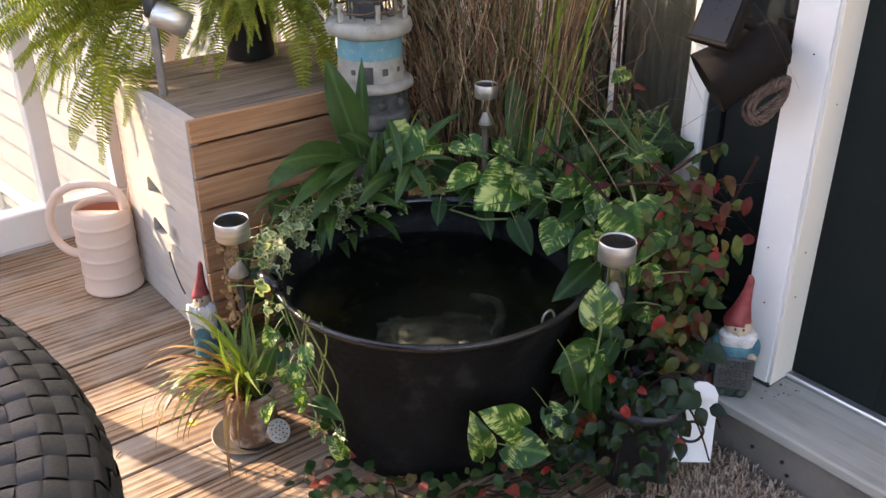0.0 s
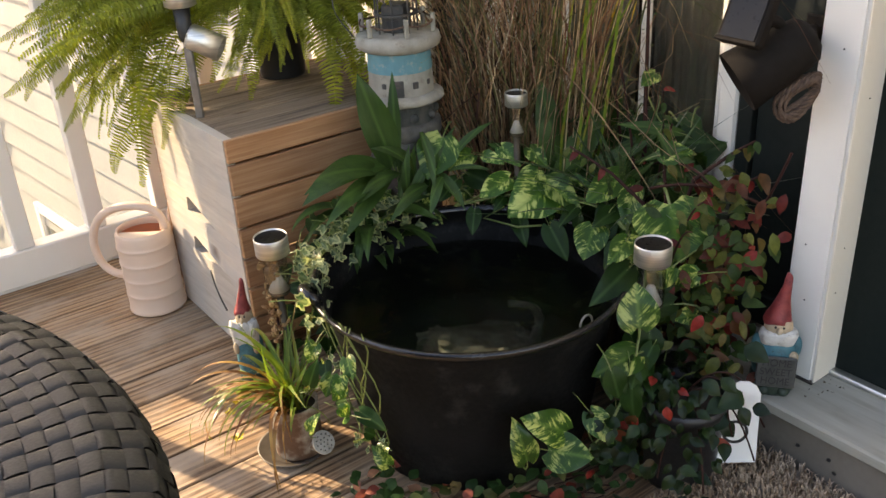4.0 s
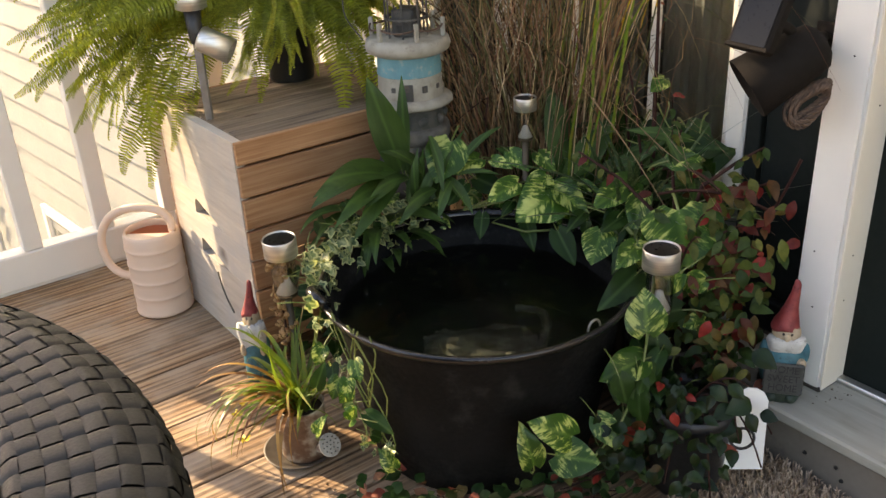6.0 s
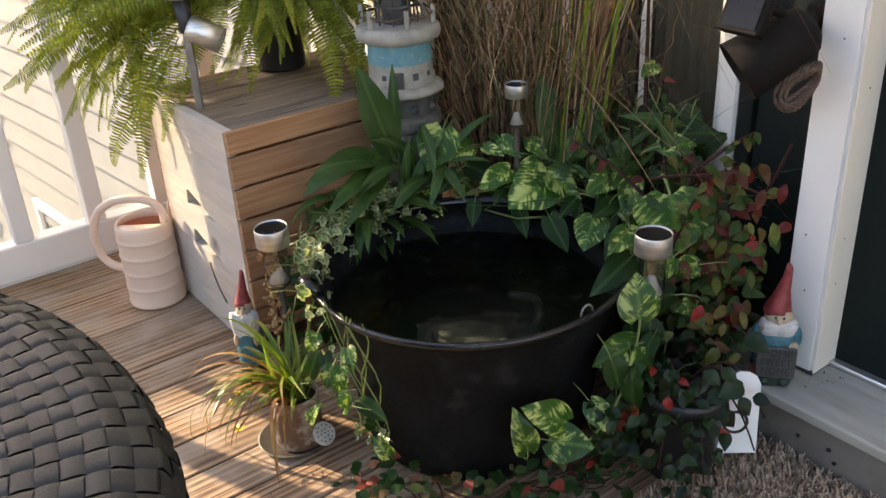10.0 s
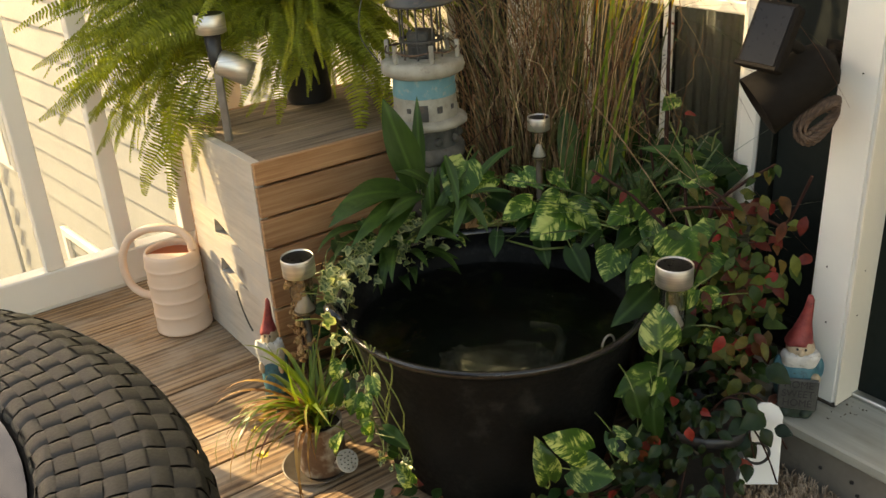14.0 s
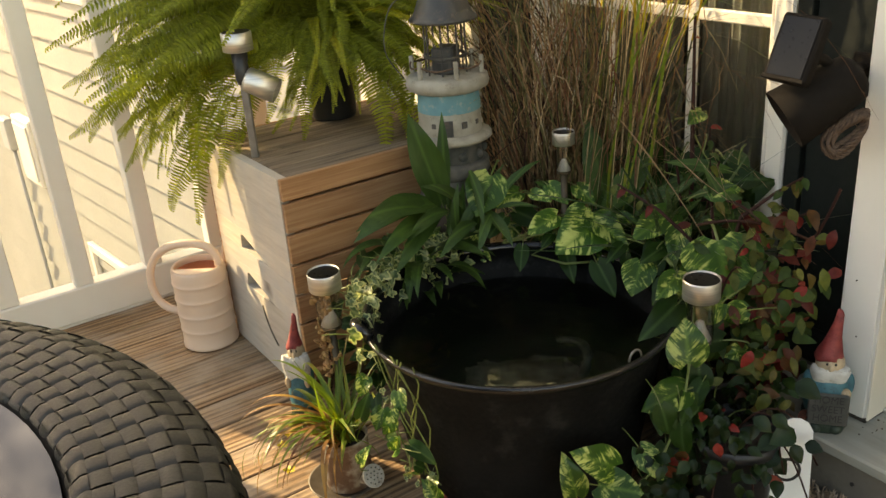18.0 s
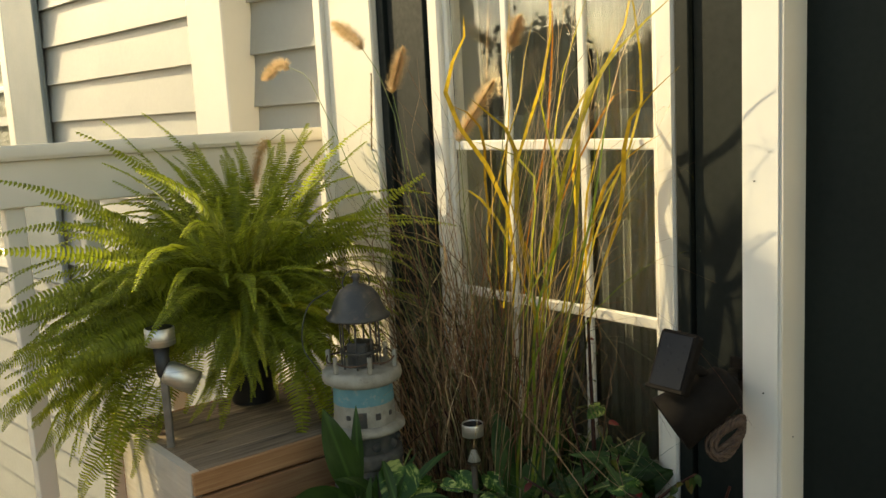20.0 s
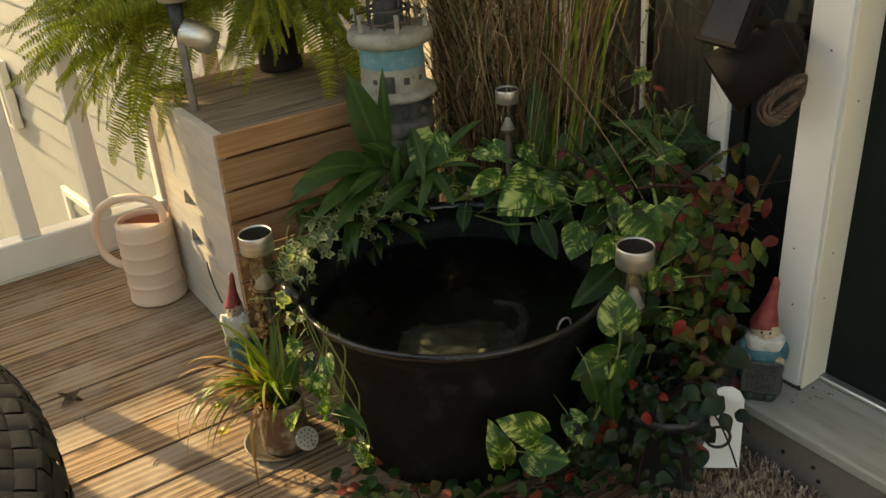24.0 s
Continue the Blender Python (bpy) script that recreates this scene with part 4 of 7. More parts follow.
for v in bm.verts:
    k = 1 + 0.05 * noise.noise(Vector((v.co.x, v.co.y, 0)) * 45)
    v.co.x, v.co.y = v.co.x * k, v.co.y * k
part("ledge", bm, CHALK, lh, "uneven worn ledge", smooth=True)
part("tower", lathe([(0.0, 0.1265), (0.0545, 0.1265), (0.0525, 0.1618), (0.0, 0.1618)], 40), CHALK, lh, "chipped cream tower")
part("band", lathe([(0.0, 0.1622), (0.0535, 0.1622), (0.0515, 0.194), (0.0, 0.194)], 40), TEAL, lh, "faded teal band")
part("gallery", lathe([(0.0, 0.1945), (0.060, 0.1945), (0.068, 0.199), (0.070, 0.206), (0.068, 0.215), (0.062, 0.219), (0.0, 0.219)], 48), CHALK, lh, "worn cream gallery", smooth=True)
for az, w, z0, z1 in [(232, 0.008, 0.1266, 0.153), (262, 0.005, 0.138, 0.149), (292, 0.004, 0.140, 0.148), (205, 0.004, 0.140, 0.148)]:
    part("doorway", box((0.049, -w, z0), (0.0548, w, z1), 0.001, m=pose(0, 0, 0, 0, 0, az)), METAL, lh, "dark painted opening")
for i in range(6):
    a = math.radians(60 * i + 10)
    part("gallery_post", box((-0.0035, -0.0035, 0.2192), (0.0035, 0.0035, 0.247), 0.001, m=pose(0.060 * math.cos(a), 0.060 * math.sin(a), 0, 0, 0, 60 * i + 10)), CHALK, lh)
part("rope_rail", tube([(0.060 * math.cos(a), 0.060 * math.sin(a), 0.238 - 0.005 * abs(math.sin(3 * (a - 0.175)))) for a in (2 * math.pi * i / 48 for i in range(49))], 0.0016, 6), ROPE, lh)
for i in range(8):
    a = math.radians(45 * i)
    part("cage_bar", tube([(0.034 * math.cos(a), 0.034 * math.sin(a), 0.2192), (0.034 * math.cos(a), 0.034 * math.sin(a), 0.300)], 0.0016, 6), METAL, lh)
part("cage_ring", lathe([(0.033, 0.245), (0.0365, 0.246), (0.0365, 0.249), (0.033, 0.250)], 32, close=True), METAL, lh)
part("candle_cup", lathe([(0.0, 0.2193), (0.020, 0.2193), (0.022, 0.238), (0.019, 0.238), (0.018, 0.224), (0.0, 0.223)], 24), METAL, lh)
part("roof", lathe([(0.0, 0.3005), (0.048, 0.3005), (0.0555, 0.303), (0.0560, 0.306), (0.050, 0.310), (0.045, 0.320), (0.039, 0.336), (0.029, 0.350), (0.015, 0.358), (0.006, 0.360), (0.005, 0.366), (0.008, 0.371), (0.005, 0.376), (0.0, 0.377)], 40), METAL, lh, "dark domed metal roof with a knob", smooth=True)
part("lamp_box", box((-0.019, -0.019, 0.2193), (0.019, 0.019, 0.262), 0.003, m=pose(0, 0, 0, 0, 0, 35)), METAL, lh, "dark inner lamp box")
part("ring_handle", tube([(0.021 * math.cos(a), -0.010 * math.cos(a), 0.362 + 0.021 * math.sin(a)) for a in (2 * math.pi * i / 28 for i in range(29))], 0.0013, 6, cap=False), METAL, lh, "thin wire carrying ring", smooth=True)
part("bail", tube(curve([(-0.062, 0.036, 0.215), (-0.085, 0.050, 0.262), (-0.074, 0.043, 0.325), (-0.040, 0.023, 0.352)]), 0.0011, 6), METAL, lh, "thin wire handle")

# ---- brown spotlight with solar panel, coiled cord ----
flood = thing("solar_floodlight", (1.068, 0.566, 0.0965), "brown plastic solar floodlight with hood and panel beside the door post", "solar light")
FB, FF = Vector((1.048, 0.524, 0.575)) - flood.location, Vector((0.989, 0.569, 0.528)) - flood.location
part("wall_arm", tube(curve([(0.098, 0.012, 0.455), (0.05, -0.004, 0.470), FB + Vector((0.006, -0.002, 0.0))]), 0.009, 10), BROWN, flood, smooth=True)
part("wall_plate", box((0.0935, -0.022, 0.43), (0.0995, 0.030, 0.48), 0.002), BROWN, flood)
HM = look(FB, FF)
FL = (FF - FB).length
part("hood", lathe([(0.0, 0.012), (0.018, 0.010), (0.0285, 0.002), (0.0315, -0.012), (0.0350, -FL * 0.55), (0.0392, -FL), (0.0372, -FL), (0.0325, -FL * 0.5), (0.0, -FL * 0.45)], 48, m=HM), BROWN, flood, smooth=True)
part("lamp_lens", lathe([(0.0, -FL * 0.53), (0.0328, -FL * 0.53), (0.0328, -FL * 0.56), (0.0, -FL * 0.56)], 32, m=HM), PANEL, flood, "dark lens")
PC = Vector((0.984, 0.556, 0.614)) - flood.location
PM = look(PC, PC + Vector((-1.0, -0.15, 0.48)), 4)
part("panel_frame", box((-0.026, -0.039, -0.010), (0.026, 0.039, 0.010), 0.003, m=PM), BROWN, flood)
part("panel_lip", box((-0.026, -0.039, -0.0135), (0.026, -0.034, -0.0102), 0.001, m=PM), BROWN, flood)
part("solar_cell", box((-0.021, -0.0335, -0.0115), (0.021, 0.034, -0.0102), 0, m=PM), PANEL, flood, "dark solar cell")
part("bracket", tube(curve([PC + Vector((0.008, 0.0, -0.008)), PC.lerp(FB, 0.4) + Vector((0.008, 0, 0.0)), FB.lerp(FF, 0.35) + Vector((0.004, 0.0, 0.022))]), 0.0065, 10), BROWN, flood, smooth=True)
ax, az = Vector((0.55, -0.43, 0.72)).normalized(), Vector((-0.61, -0.76, 0.22)).normalized()
ay = az.cross(ax).normalized()
CM = Matrix.Translation((1.030, 0.513, 0.512)) @ Matrix((ax, ay, ax.cross(ay))).transposed().to_4x4()
coil = thing("rope_coil", CM, "small coil of brown twisted rope hung on the floodlight", "rope")
for k, (a_, b_, dz) in enumerate([(0.029, 0.0165, 0.0), (0.027, 0.0115, 0.004), (0.024, 0.0065, -0.001), (0.028, 0.014, -0.006)]):
    turn = [Vector((a_ * math.cos(q) + 0.002 * k, b_ * math.sin(q) * (1 - 0.25 * math.cos(q)) + 0.0012 * math.sin(3 * q + k), dz + 0.002 * math.sin(2 * q + k))) for q in (2 * math.pi * i / 64 for i in range(65))]
    for n in (0, 1, 2):
        strand = [p + 0.0019 * Vector((0, math.cos(i * 0.75 + 2.1 * n), math.sin(i * 0.75 + 2.1 * n))) + Vector((0.0019 * math.cos(i * 0.75 + 2.1 * n) * abs(p.x) / a_, 0, 0)) for i, p in enumerate(turn)]
        part("strand", tube(strand, 0.0020, 6, cap=False), ROPE, coil, smooth=True)


# ---- gnomes: each one plain mesh ----
SKIN = plain("painted_clay_face", (0.36, 0.27, 0.17), (0.48, 0.37, 0.25), 60, 0.7, stain=(0.20, 0.14, 0.08))
RED = plain("worn_red_paint", (0.17, 0.020, 0.020), (0.30, 0.045, 0.040), 60, 0.6, stain=(0.10, 0.012, 0.012))
BEARD = plain("white_beard_paint", (0.42, 0.40, 0.36), (0.60, 0.58, 0.53), 50, 0.8, fine=200, bump=0.9, stain=(0.25, 0.22, 0.18))
BLUE = plain("teal_coat_paint", (0.015, 0.085, 0.11), (0.035, 0.16, 0.19), 60, 0.6, stain=(0.02, 0.04, 0.04))
GREEN = plain("dark_base_paint", (0.010, 0.022, 0.014), (0.022, 0.040, 0.026), 30, 0.6)
SLATE = plain("grey_sign_paint", (0.032, 0.034, 0.030), (0.060, 0.060, 0.054), 30, 0.7)
INK = plain("black_lettering", (0.008, 0.008, 0.008), (0.012, 0.012, 0.012), 30, 0.6)
GNOME = [SKIN, RED, BEARD, BLUE, GREEN, SLATE, INK]


def tinted(bm, extra, index):
    n = len(bm.faces)
    absorb(bm, extra)
    bm.faces.ensure_lookup_table()
    for f in bm.faces[n:]:
        f.material_index = index
        f.smooth = index not in (5, 6)


def ball(c, r, sx=1, sy=1, sz=1):
    b = bmesh.new()
    bmesh.ops.create_icosphere(b, subdivisions=3, radius=r)
    b.transform(Matrix.Translation(c) @ Matrix.Diagonal((sx, sy, sz, 1)))
    return b


def lettering(text, size):
    cu = bpy.data.curves.new("letters", "FONT")
    cu.body, cu.size, cu.align_x, cu.extrude = text, size, "CENTER", 0.0006
    ob = bpy.data.objects.new("letters", cu)
    me = ob.to_mesh()
    b = bmesh.new()
    b.from_mesh(me)
    ob.to_mesh_clear()
    bpy.data.objects.remove(ob)
    bpy.data.curves.remove(cu)
    return b


def gnome(sign, h, brow=0.585):
    """Bearded garden figure facing -y; h: overall height; brow: share of it below the hat."""
    bm = bmesh.new()
    tinted(bm, lathe([(0.0, 0.0), (0.185, 0.0), (0.20, 0.03), (0.20, 0.12), (0.17, 0.16), (0.0, 0.17)], 28), 4)
    tinted(bm, lathe([(0.0, 0.10), (0.175, 0.10), (0.20, 0.22), (0.195, 0.36), (0.15, 0.47), (0.08, 0.52), (0.0, 0.53)], 28), 3)
    for s in (-1, 1):
        tinted(bm, ball((0.165 * s, -0.03, 0.38), 0.058, 0.9, 1, 1.7), 3)
        tinted(bm, ball((0.14 * s, -0.15, 0.345), 0.045), 0)
        tinted(bm, ball((0.085 * s, -0.10, 0.045), 0.085, 0.9, 1.5, 0.7), 4)
        tinted(bm, ball((0.035 * s, -0.122, 0.575), 0.011), 6)
    tinted(bm, ball((0, -0.01, 0.54), 0.125, 1, 1, 0.95), 0)
    tinted(bm, ball((0, -0.135, 0.545), 0.030), 0)
    beard = lathe([(0.0, 0.30), (0.05, 0.33), (0.12, 0.42), (0.145, 0.50), (0.13, 0.535), (0.06, 0.53), (0.0, 0.52)], 28)
    for v in beard.verts:
        v.co.y = v.co.y * 0.7 - 0.075
        v.co.x *= 1.18
        v.co *= 1 + 0.05 * noise.noise(v.co * 22)
    if not sign:
        for v in beard.verts:
            v.co.x *= 1.25
            v.co.y -= 0.02
            v.co.z = 0.535 - (0.535 - v.co.z) * 1.55
    tinted(bm, beard, 2)
    for s in (-1, 1):
        tinted(bm, ball((0.04 * s, -0.145, 0.515), 0.032, 1.5, 0.8, 0.7), 2)
    hat = lathe([(0.0, 0.575), (0.112, 0.572), (0.126, 0.590), (0.112, 0.625), (0.088, 0.68), (0.058, 0.77), (0.040, 0.87), (0.034, 0.94), (0.024, 0.985), (0.0, 1.0)], 28)
    for v in hat.verts:
        v.co.x += 0.06 * max(0, v.co.z - 0.7) ** 1.2 * 2
        v.co.x += 0.018 * math.sin(9 * v.co.z)
        v.co *= 1 + 0.05 * noise.noise(v.co * 11)
    tinted(bm, hat, 1)
    if sign:
        tinted(bm, box((-0.17, -0.235, 0.10), (0.17, -0.20, 0.37), 0.012), 5)
        for word, z in (("HOME", 0.295), ("SWEET", 0.215), ("HOME", 0.135)):
            b = lettering(word, 0.088)
            b.transform(Matrix.Translation((0, -0.2365, z)) @ Matrix.Rotation(radians(90), 4, "X"))
            tinted(bm, b, 6)
    for v in bm.verts:
        v.co.z = v.co.z * brow / 0.585 if v.co.z < 0.585 else brow + (v.co.z - 0.585) * (1 - brow) / 0.415
    bm.transform(Matrix.Diagonal((h * 0.84, h * 0.82, h, 1)))
    return bm


g = part("gnome_statue", gnome(True, 0.178), GNOME, at=pose(1.052, 0.512, 0.0963, 0, 0, -52))
tagged(g, "small garden gnome with red hat holding a grey welcome sign", "gnome")
g = part("gnome_statue", gnome(False, 0.203, 0.70), GNOME, at=pose(0.555, 1.128, 0.0005, 0, 0, -40) @ Matrix.Diagonal((0.66, 0.66, 1.0, 1)))
tagged(g, "garden gnome with red hat and white beard beside the crate", "gnome")

# ---- planter can on a saucer ----
ENAMEL = plain("rusty_cream_enamel", (0.13, 0.065, 0.035), (0.50, 0.44, 0.35), 22, 0.6, stain=(0.10, 0.045, 0.022), spread=(0.40, 0.56))
PLATE = plain("brown_metal_saucer", (0.060, 0.047, 0.036), (0.12, 0.098, 0.078), 25, 0.5, metal=0.3, stain=(0.10, 0.065, 0.04))
saucer = thing("saucer", (0.525, 0.945, 0.0005), "round dark brown metal saucer under the planter can", "saucer")
part("dish", lathe([(0.0, 0.0), (0.040, 0.0), (0.052, 0.006), (0.053, 0.008), (0.050, 0.008), (0.040, 0.003), (0.0, 0.003)], 48), PLATE, saucer, smooth=True)
pc = thing("planter_can", pose(0.532, 0.938, 0.0038, 0, 0, -62), "small rusty cream watering can used as a planter", "planter")
part("body", lathe([(0.0, 0.0), (0.034, 0.0), (0.0355, 0.003), (0.0335, 0.080), (0.0350, 0.0825), (0.0325, 0.0825), (0.0315, 0.07), (0.0325, 0.004), (0.0, 0.003)], 40), ENAMEL, pc, smooth=True)
part("soil", lathe([(0.0, 0.074), (0.0315, 0.072), (0.0315, 0.066), (0.0, 0.066)], 28), SOIL, pc, "dark potting soil")
part("spout", tube([(0.030, -0.010, 0.018), (0.042, -0.017, 0.026), (0.0525, -0.022, 0.036)], [0.007, 0.0065, 0.006], 12), ENAMEL, pc, smooth=True)
PALE_METAL = plain("worn_pale_metal", (0.36, 0.33, 0.28), (0.50, 0.46, 0.40), 60, 0.5, metal=0.2, stain=(0.20, 0.14, 0.09))
RM = look((0.0536, -0.0226, 0.037), (0.098, -0.038, 0.076))
bm = lathe([(0.0, -0.0125), (0.0165, -0.012), (0.0172, -0.010), (0.007, 0.004), (0.0, 0.004)], 32, m=RM)
rose = part("rose", bm, PALE_METAL, pc, "round perforated sprinkler rose")
for ring_r, n in ((0.0, 1), (0.006, 6), (0.0118, 11)):
    for i in range(n):
        a = 2 * math.pi * i / n
        part("hole", lathe([(0.0, -0.0133), (0.0011, -0.0133), (0.0011, -0.0125)], 8, m=RM @ Matrix.Translation((ring_r * math.cos(a), ring_r * math.sin(a), 0))), BLACK, rose)

# ---- black nursery pots ----
def nursery_pot(name, at, r, h, label):
    t = thing(name, at, label, "pot")
    part("body", lathe([(0.0, 0.0), (r * 0.78, 0.0), (r * 0.8, 0.004), (r * 0.95, h - 0.018), (r, h - 0.016), (r * 1.02, h), (r * 0.96, h), (r * 0.92, h - 0.02), (r * 0.76, 0.006), (0.0, 0.005)], 40), BLACK, t, smooth=True)
    part("soil", lathe([(0.0, h - 0.012), (r * 0.5, h - 0.010), (r * 0.92, h - 0.016), (r * 0.92, h - 0.03), (0.0, h - 0.03)], 32), SOIL, t, "dark potting soil")
    return t


nursery_pot("plant_pot", (0.905, 0.545, 0.0005), 0.058, 0.135, "black plastic pot of the trailing dark-leaved vine")
nursery_pot("plant_pot", (0.835, 1.445, 0.4057), 0.052, 0.150, "black plastic pot of the fern on the crate")
nursery_pot("plant_pot", (1.045, 1.005, 0.0005), 0.085, 0.20, "black plastic pot of the tall ornamental grass")
nursery_pot("plant_pot", (0.985, 0.668, 0.0005), 0.050, 0.14, "black plastic pot of the red-leaved shrub")
nursery_pot("plant_pot", (0.772, 1.072, 0.0005), 0.045, 0.19, "black plastic pot of the broad-leaved peace lily")
nursery_pot("plant_pot", (1.100, 0.830, 0.0005), 0.055, 0.16, "black plastic pot of the striped dracaena")

# ---- white plant label ----
out = [(-0.026, 0.0), (0.026, 0.0), (0.0262, 0.070), (0.0245, 0.090), (0.020, 0.106), (0.012, 0.118), (0.002, 0.1235), (-0.010, 0.1225), (-0.020, 0.116), (-0.026, 0.104)]
TM = look((0.950, 0.487, 0.030), (0.52, -0.03, 0.10))
tag = thing("plant_tag", TM, "large white plastic plant label half hidden by vine leaves", "label")
part("card", slab(out, 0.0016), WHITE_TAG, tag)
part("ring", lathe([(0.0135, -0.001), (0.0175, -0.001), (0.0175, 0.0030), (0.0135, 0.0030)], 32, close=True, m=pose(0.004, 0.048, 0)), BLACK, tag, "black ring on the label")
part("print_bar", box((-0.010, 0.004, 0.0017), (0.012, 0.0062, 0.0021)), INK, tag, "tiny unreadable print")

# ---- carpet mat ----
mat = thing("doormat", (0.72, -0.55, 0.0005), "tan shag carpet mat lying before the threshold", "mat")
part("backing", box((0.0, 0.0, 0.0), (0.300, 1.075, 0.013), 0.004), CARPET_BACK, mat)
verts, faces = [], []
rng = random.Random(4)
while len(faces) < 26000:
    x, y = rng.uniform(0.004, 0.296), rng.uniform(0.55, 1.071) if rng.random() < 0.93 else rng.uniform(0.0, 0.55)
    a, l = rng.uniform(0, 6.283), rng.uniform(0.010, 0.017)
    dx, dy, w = 0.007 * math.cos(a), 0.007 * math.sin(a), 0.0011
    sx, sy = -math.sin(a) * w, math.cos(a) * w
    n = len(verts)
    verts += [(x - sx, y - sy, 0.012), (x + sx, y + sy, 0.012), (x + dx * 0.4 + sx, y + dy * 0.4 + sy, 0.012 + l * 0.8), (x + dx * 0.4 - sx, y + dy * 0.4 - sy, 0.012 + l * 0.8), (x + dx, y + dy, 0.012 + l)]
    faces += [(n, n + 1, n + 2, n + 3), (n + 3, n + 2, n + 4)]
me = bpy.data.meshes.new("shag")
me.from_pydata(verts, [], faces)


def island_tint(name, a, b, rough=0.95):
    m, nt, p = shader(name)
    ge = nt.nodes.new("ShaderNodeNewGeometry")
    col = ramp(nt, ge.outputs["Random Per Island"], [(0.1, a), (0.9, b)])
    nt.links.new(mixed(nt, 0.35, col, ramp(nt, noise_tex(nt, coords(nt), 40, 4), [(0.35, a), (0.65, b)])), p.inputs["Base Color"])
    p.inputs["Roughness"].default_value = rough
    p.inputs["Specular IOR Level"].default_value = 0.2
    return m


me.materials.append(island_tint("carpet_tuft", (0.19, 0.125, 0.080), (0.54, 0.41, 0.29)))
pile = tagged(new("shag", me), kind="stuff")
pile.parent = mat

# ---- leaves ----
POTHOS = marbled("pothos_leaf", (0.030, 0.092, 0.013), (0.105, 0.195, 0.030), (0.46, 0.50, 0.155))
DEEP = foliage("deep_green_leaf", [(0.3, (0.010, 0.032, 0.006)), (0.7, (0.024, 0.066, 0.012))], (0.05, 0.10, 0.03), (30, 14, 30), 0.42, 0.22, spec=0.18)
LILY = foliage("peace_lily_leaf", [(0.3, (0.022, 0.058, 0.013)), (0.7, (0.052, 0.108, 0.024))], (0.07, 0.14, 0.03), (60, 8, 60), 0.45, 0.28, spec=0.3)
IVY = foliage("ivy_leaf", [(0.34, (0.026, 0.072, 0.020)), (0.52, (0.065, 0.13, 0.038)), (0.66, (0.17, 0.24, 0.085))], (0.30, 0.36, 0.17), (120, 120, 120), 0.4, 0.3)
IVY_EDGE = foliage("ivy_cream_margin", [(0.3, (0.34, 0.38, 0.17)), (0.7, (0.52, 0.54, 0.28))], None, (60, 60, 60), 0.45, 0.35, 0.2)
FERN = foliage("fern_frond", [(0.3, (0.28, 0.35, 0.055)), (0.7, (0.50, 0.55, 0.10))], None, (14, 14, 14), 0.45, 0.70, 0.4)
FERN_GOLD = foliage("yellowing_fern_frond", [(0.3, (0.32, 0.34, 0.03)), (0.7, (0.50, 0.45, 0.04))], None, (14, 14, 14), 0.5, 0.45, 0.3)
STRAP = foliage("strap_leaf", [(0.3, (0.09, 0.18, 0.018)), (0.52, (0.22, 0.32, 0.04)), (0.66, (0.36, 0.30, 0.05)), (0.76, (0.34, 0.12, 0.03))], None, (24, 14, 24), 0.4, 0.35, 0.5)
RUST = foliage("dry_strap_leaf", [(0.35, (0.20, 0.06, 0.018)), (0.62, (0.38, 0.21, 0.05))], None, (24, 16, 24), 0.6, 0.3)
STRIPE = foliage("striped_dracaena_leaf", [(0.4, (0.02, 0.06, 0.018)), (0.55, (0.05, 0.10, 0.03)), (0.68, (0.35, 0.36, 0.24))], None, (260, 3, 260), 0.35, 0.2)
STEM = plain("green_stem", (0.10, 0.15, 0.035), (0.18, 0.20, 0.06), 40, 0.5)
RED_STEM = plain("red_brown_stem", (0.022, 0.007, 0.005), (0.045, 0.016, 0.011), 40, 0.7, spec=0.2)


def random_tint(name, stops, rough=0.45, glow=0.3, island=False):
    """One colour for each leaf, taken from a row of hues."""
    m, nt, p = shader(name)
    src = nt.nodes.new("ShaderNodeNewGeometry").outputs["Random Per Island"] if island else nt.nodes.new("ShaderNodeObjectInfo").outputs["Random"]
    col = ramp(nt, src, stops)
    col = mixed(nt, 1.0, col, ramp(nt, noise_tex(nt, coords(nt), 110, 4), [(0.3, (0.55, 0.6, 0.5)), (0.7, (1, 1, 1))]), "MULTIPLY")
    nt.links.new(col, p.inputs["Base Color"])
    p.inputs["Roughness"].default_value = rough
    p.inputs["Specular IOR Level"].default_value = 0.22
    tr = nt.nodes.new("ShaderNodeBsdfTranslucent")
    nt.links.new(col, tr.inputs[0])
    mx = nt.nodes.new("ShaderNodeMixShader")
    mx.inputs[0].default_value = glow
    nt.links.new(p.outputs[0], mx.inputs[1])
    nt.links.new(tr.outputs[0], mx.inputs[2])
    nt.links.new(mx.outputs[0], nt.nodes["Material Output"].inputs[0])
    return m


SHRUB = random_tint("autumn_shrub_leaf", [(0.0, (0.018, 0.045, 0.010)), (0.35, (0.050, 0.085, 0.016)), (0.58, (0.115, 0.115, 0.022)), (0.72, (0.115, 0.050, 0.018)), (0.86, (0.095, 0.014, 0.010)), (0.95, (0.15, 0.020, 0.016)), (1.0, (0.34, 0.035, 0.03))])
VINE = random_tint("dark_vine_leaf", [(0.0, (0.005, 0.014, 0.004)), (0.55, (0.009, 0.025, 0.006)), (0.93, (0.017, 0.040, 0.009)), (0.97, (0.30, 0.03, 0.022)), (1.0, (0.38, 0.045, 0.03))], 0.35, 0.2)
COVER = random_tint("ground_cover_leaf", [(0.0, (0.014, 0.042, 0.012)), (0.5, (0.035, 0.085, 0.022)), (0.72, (0.12, 0.13, 0.04)), (0.88, (0.20, 0.07, 0.04)), (1.0, (0.34, 0.06, 0.04))], 0.45, 0.25)
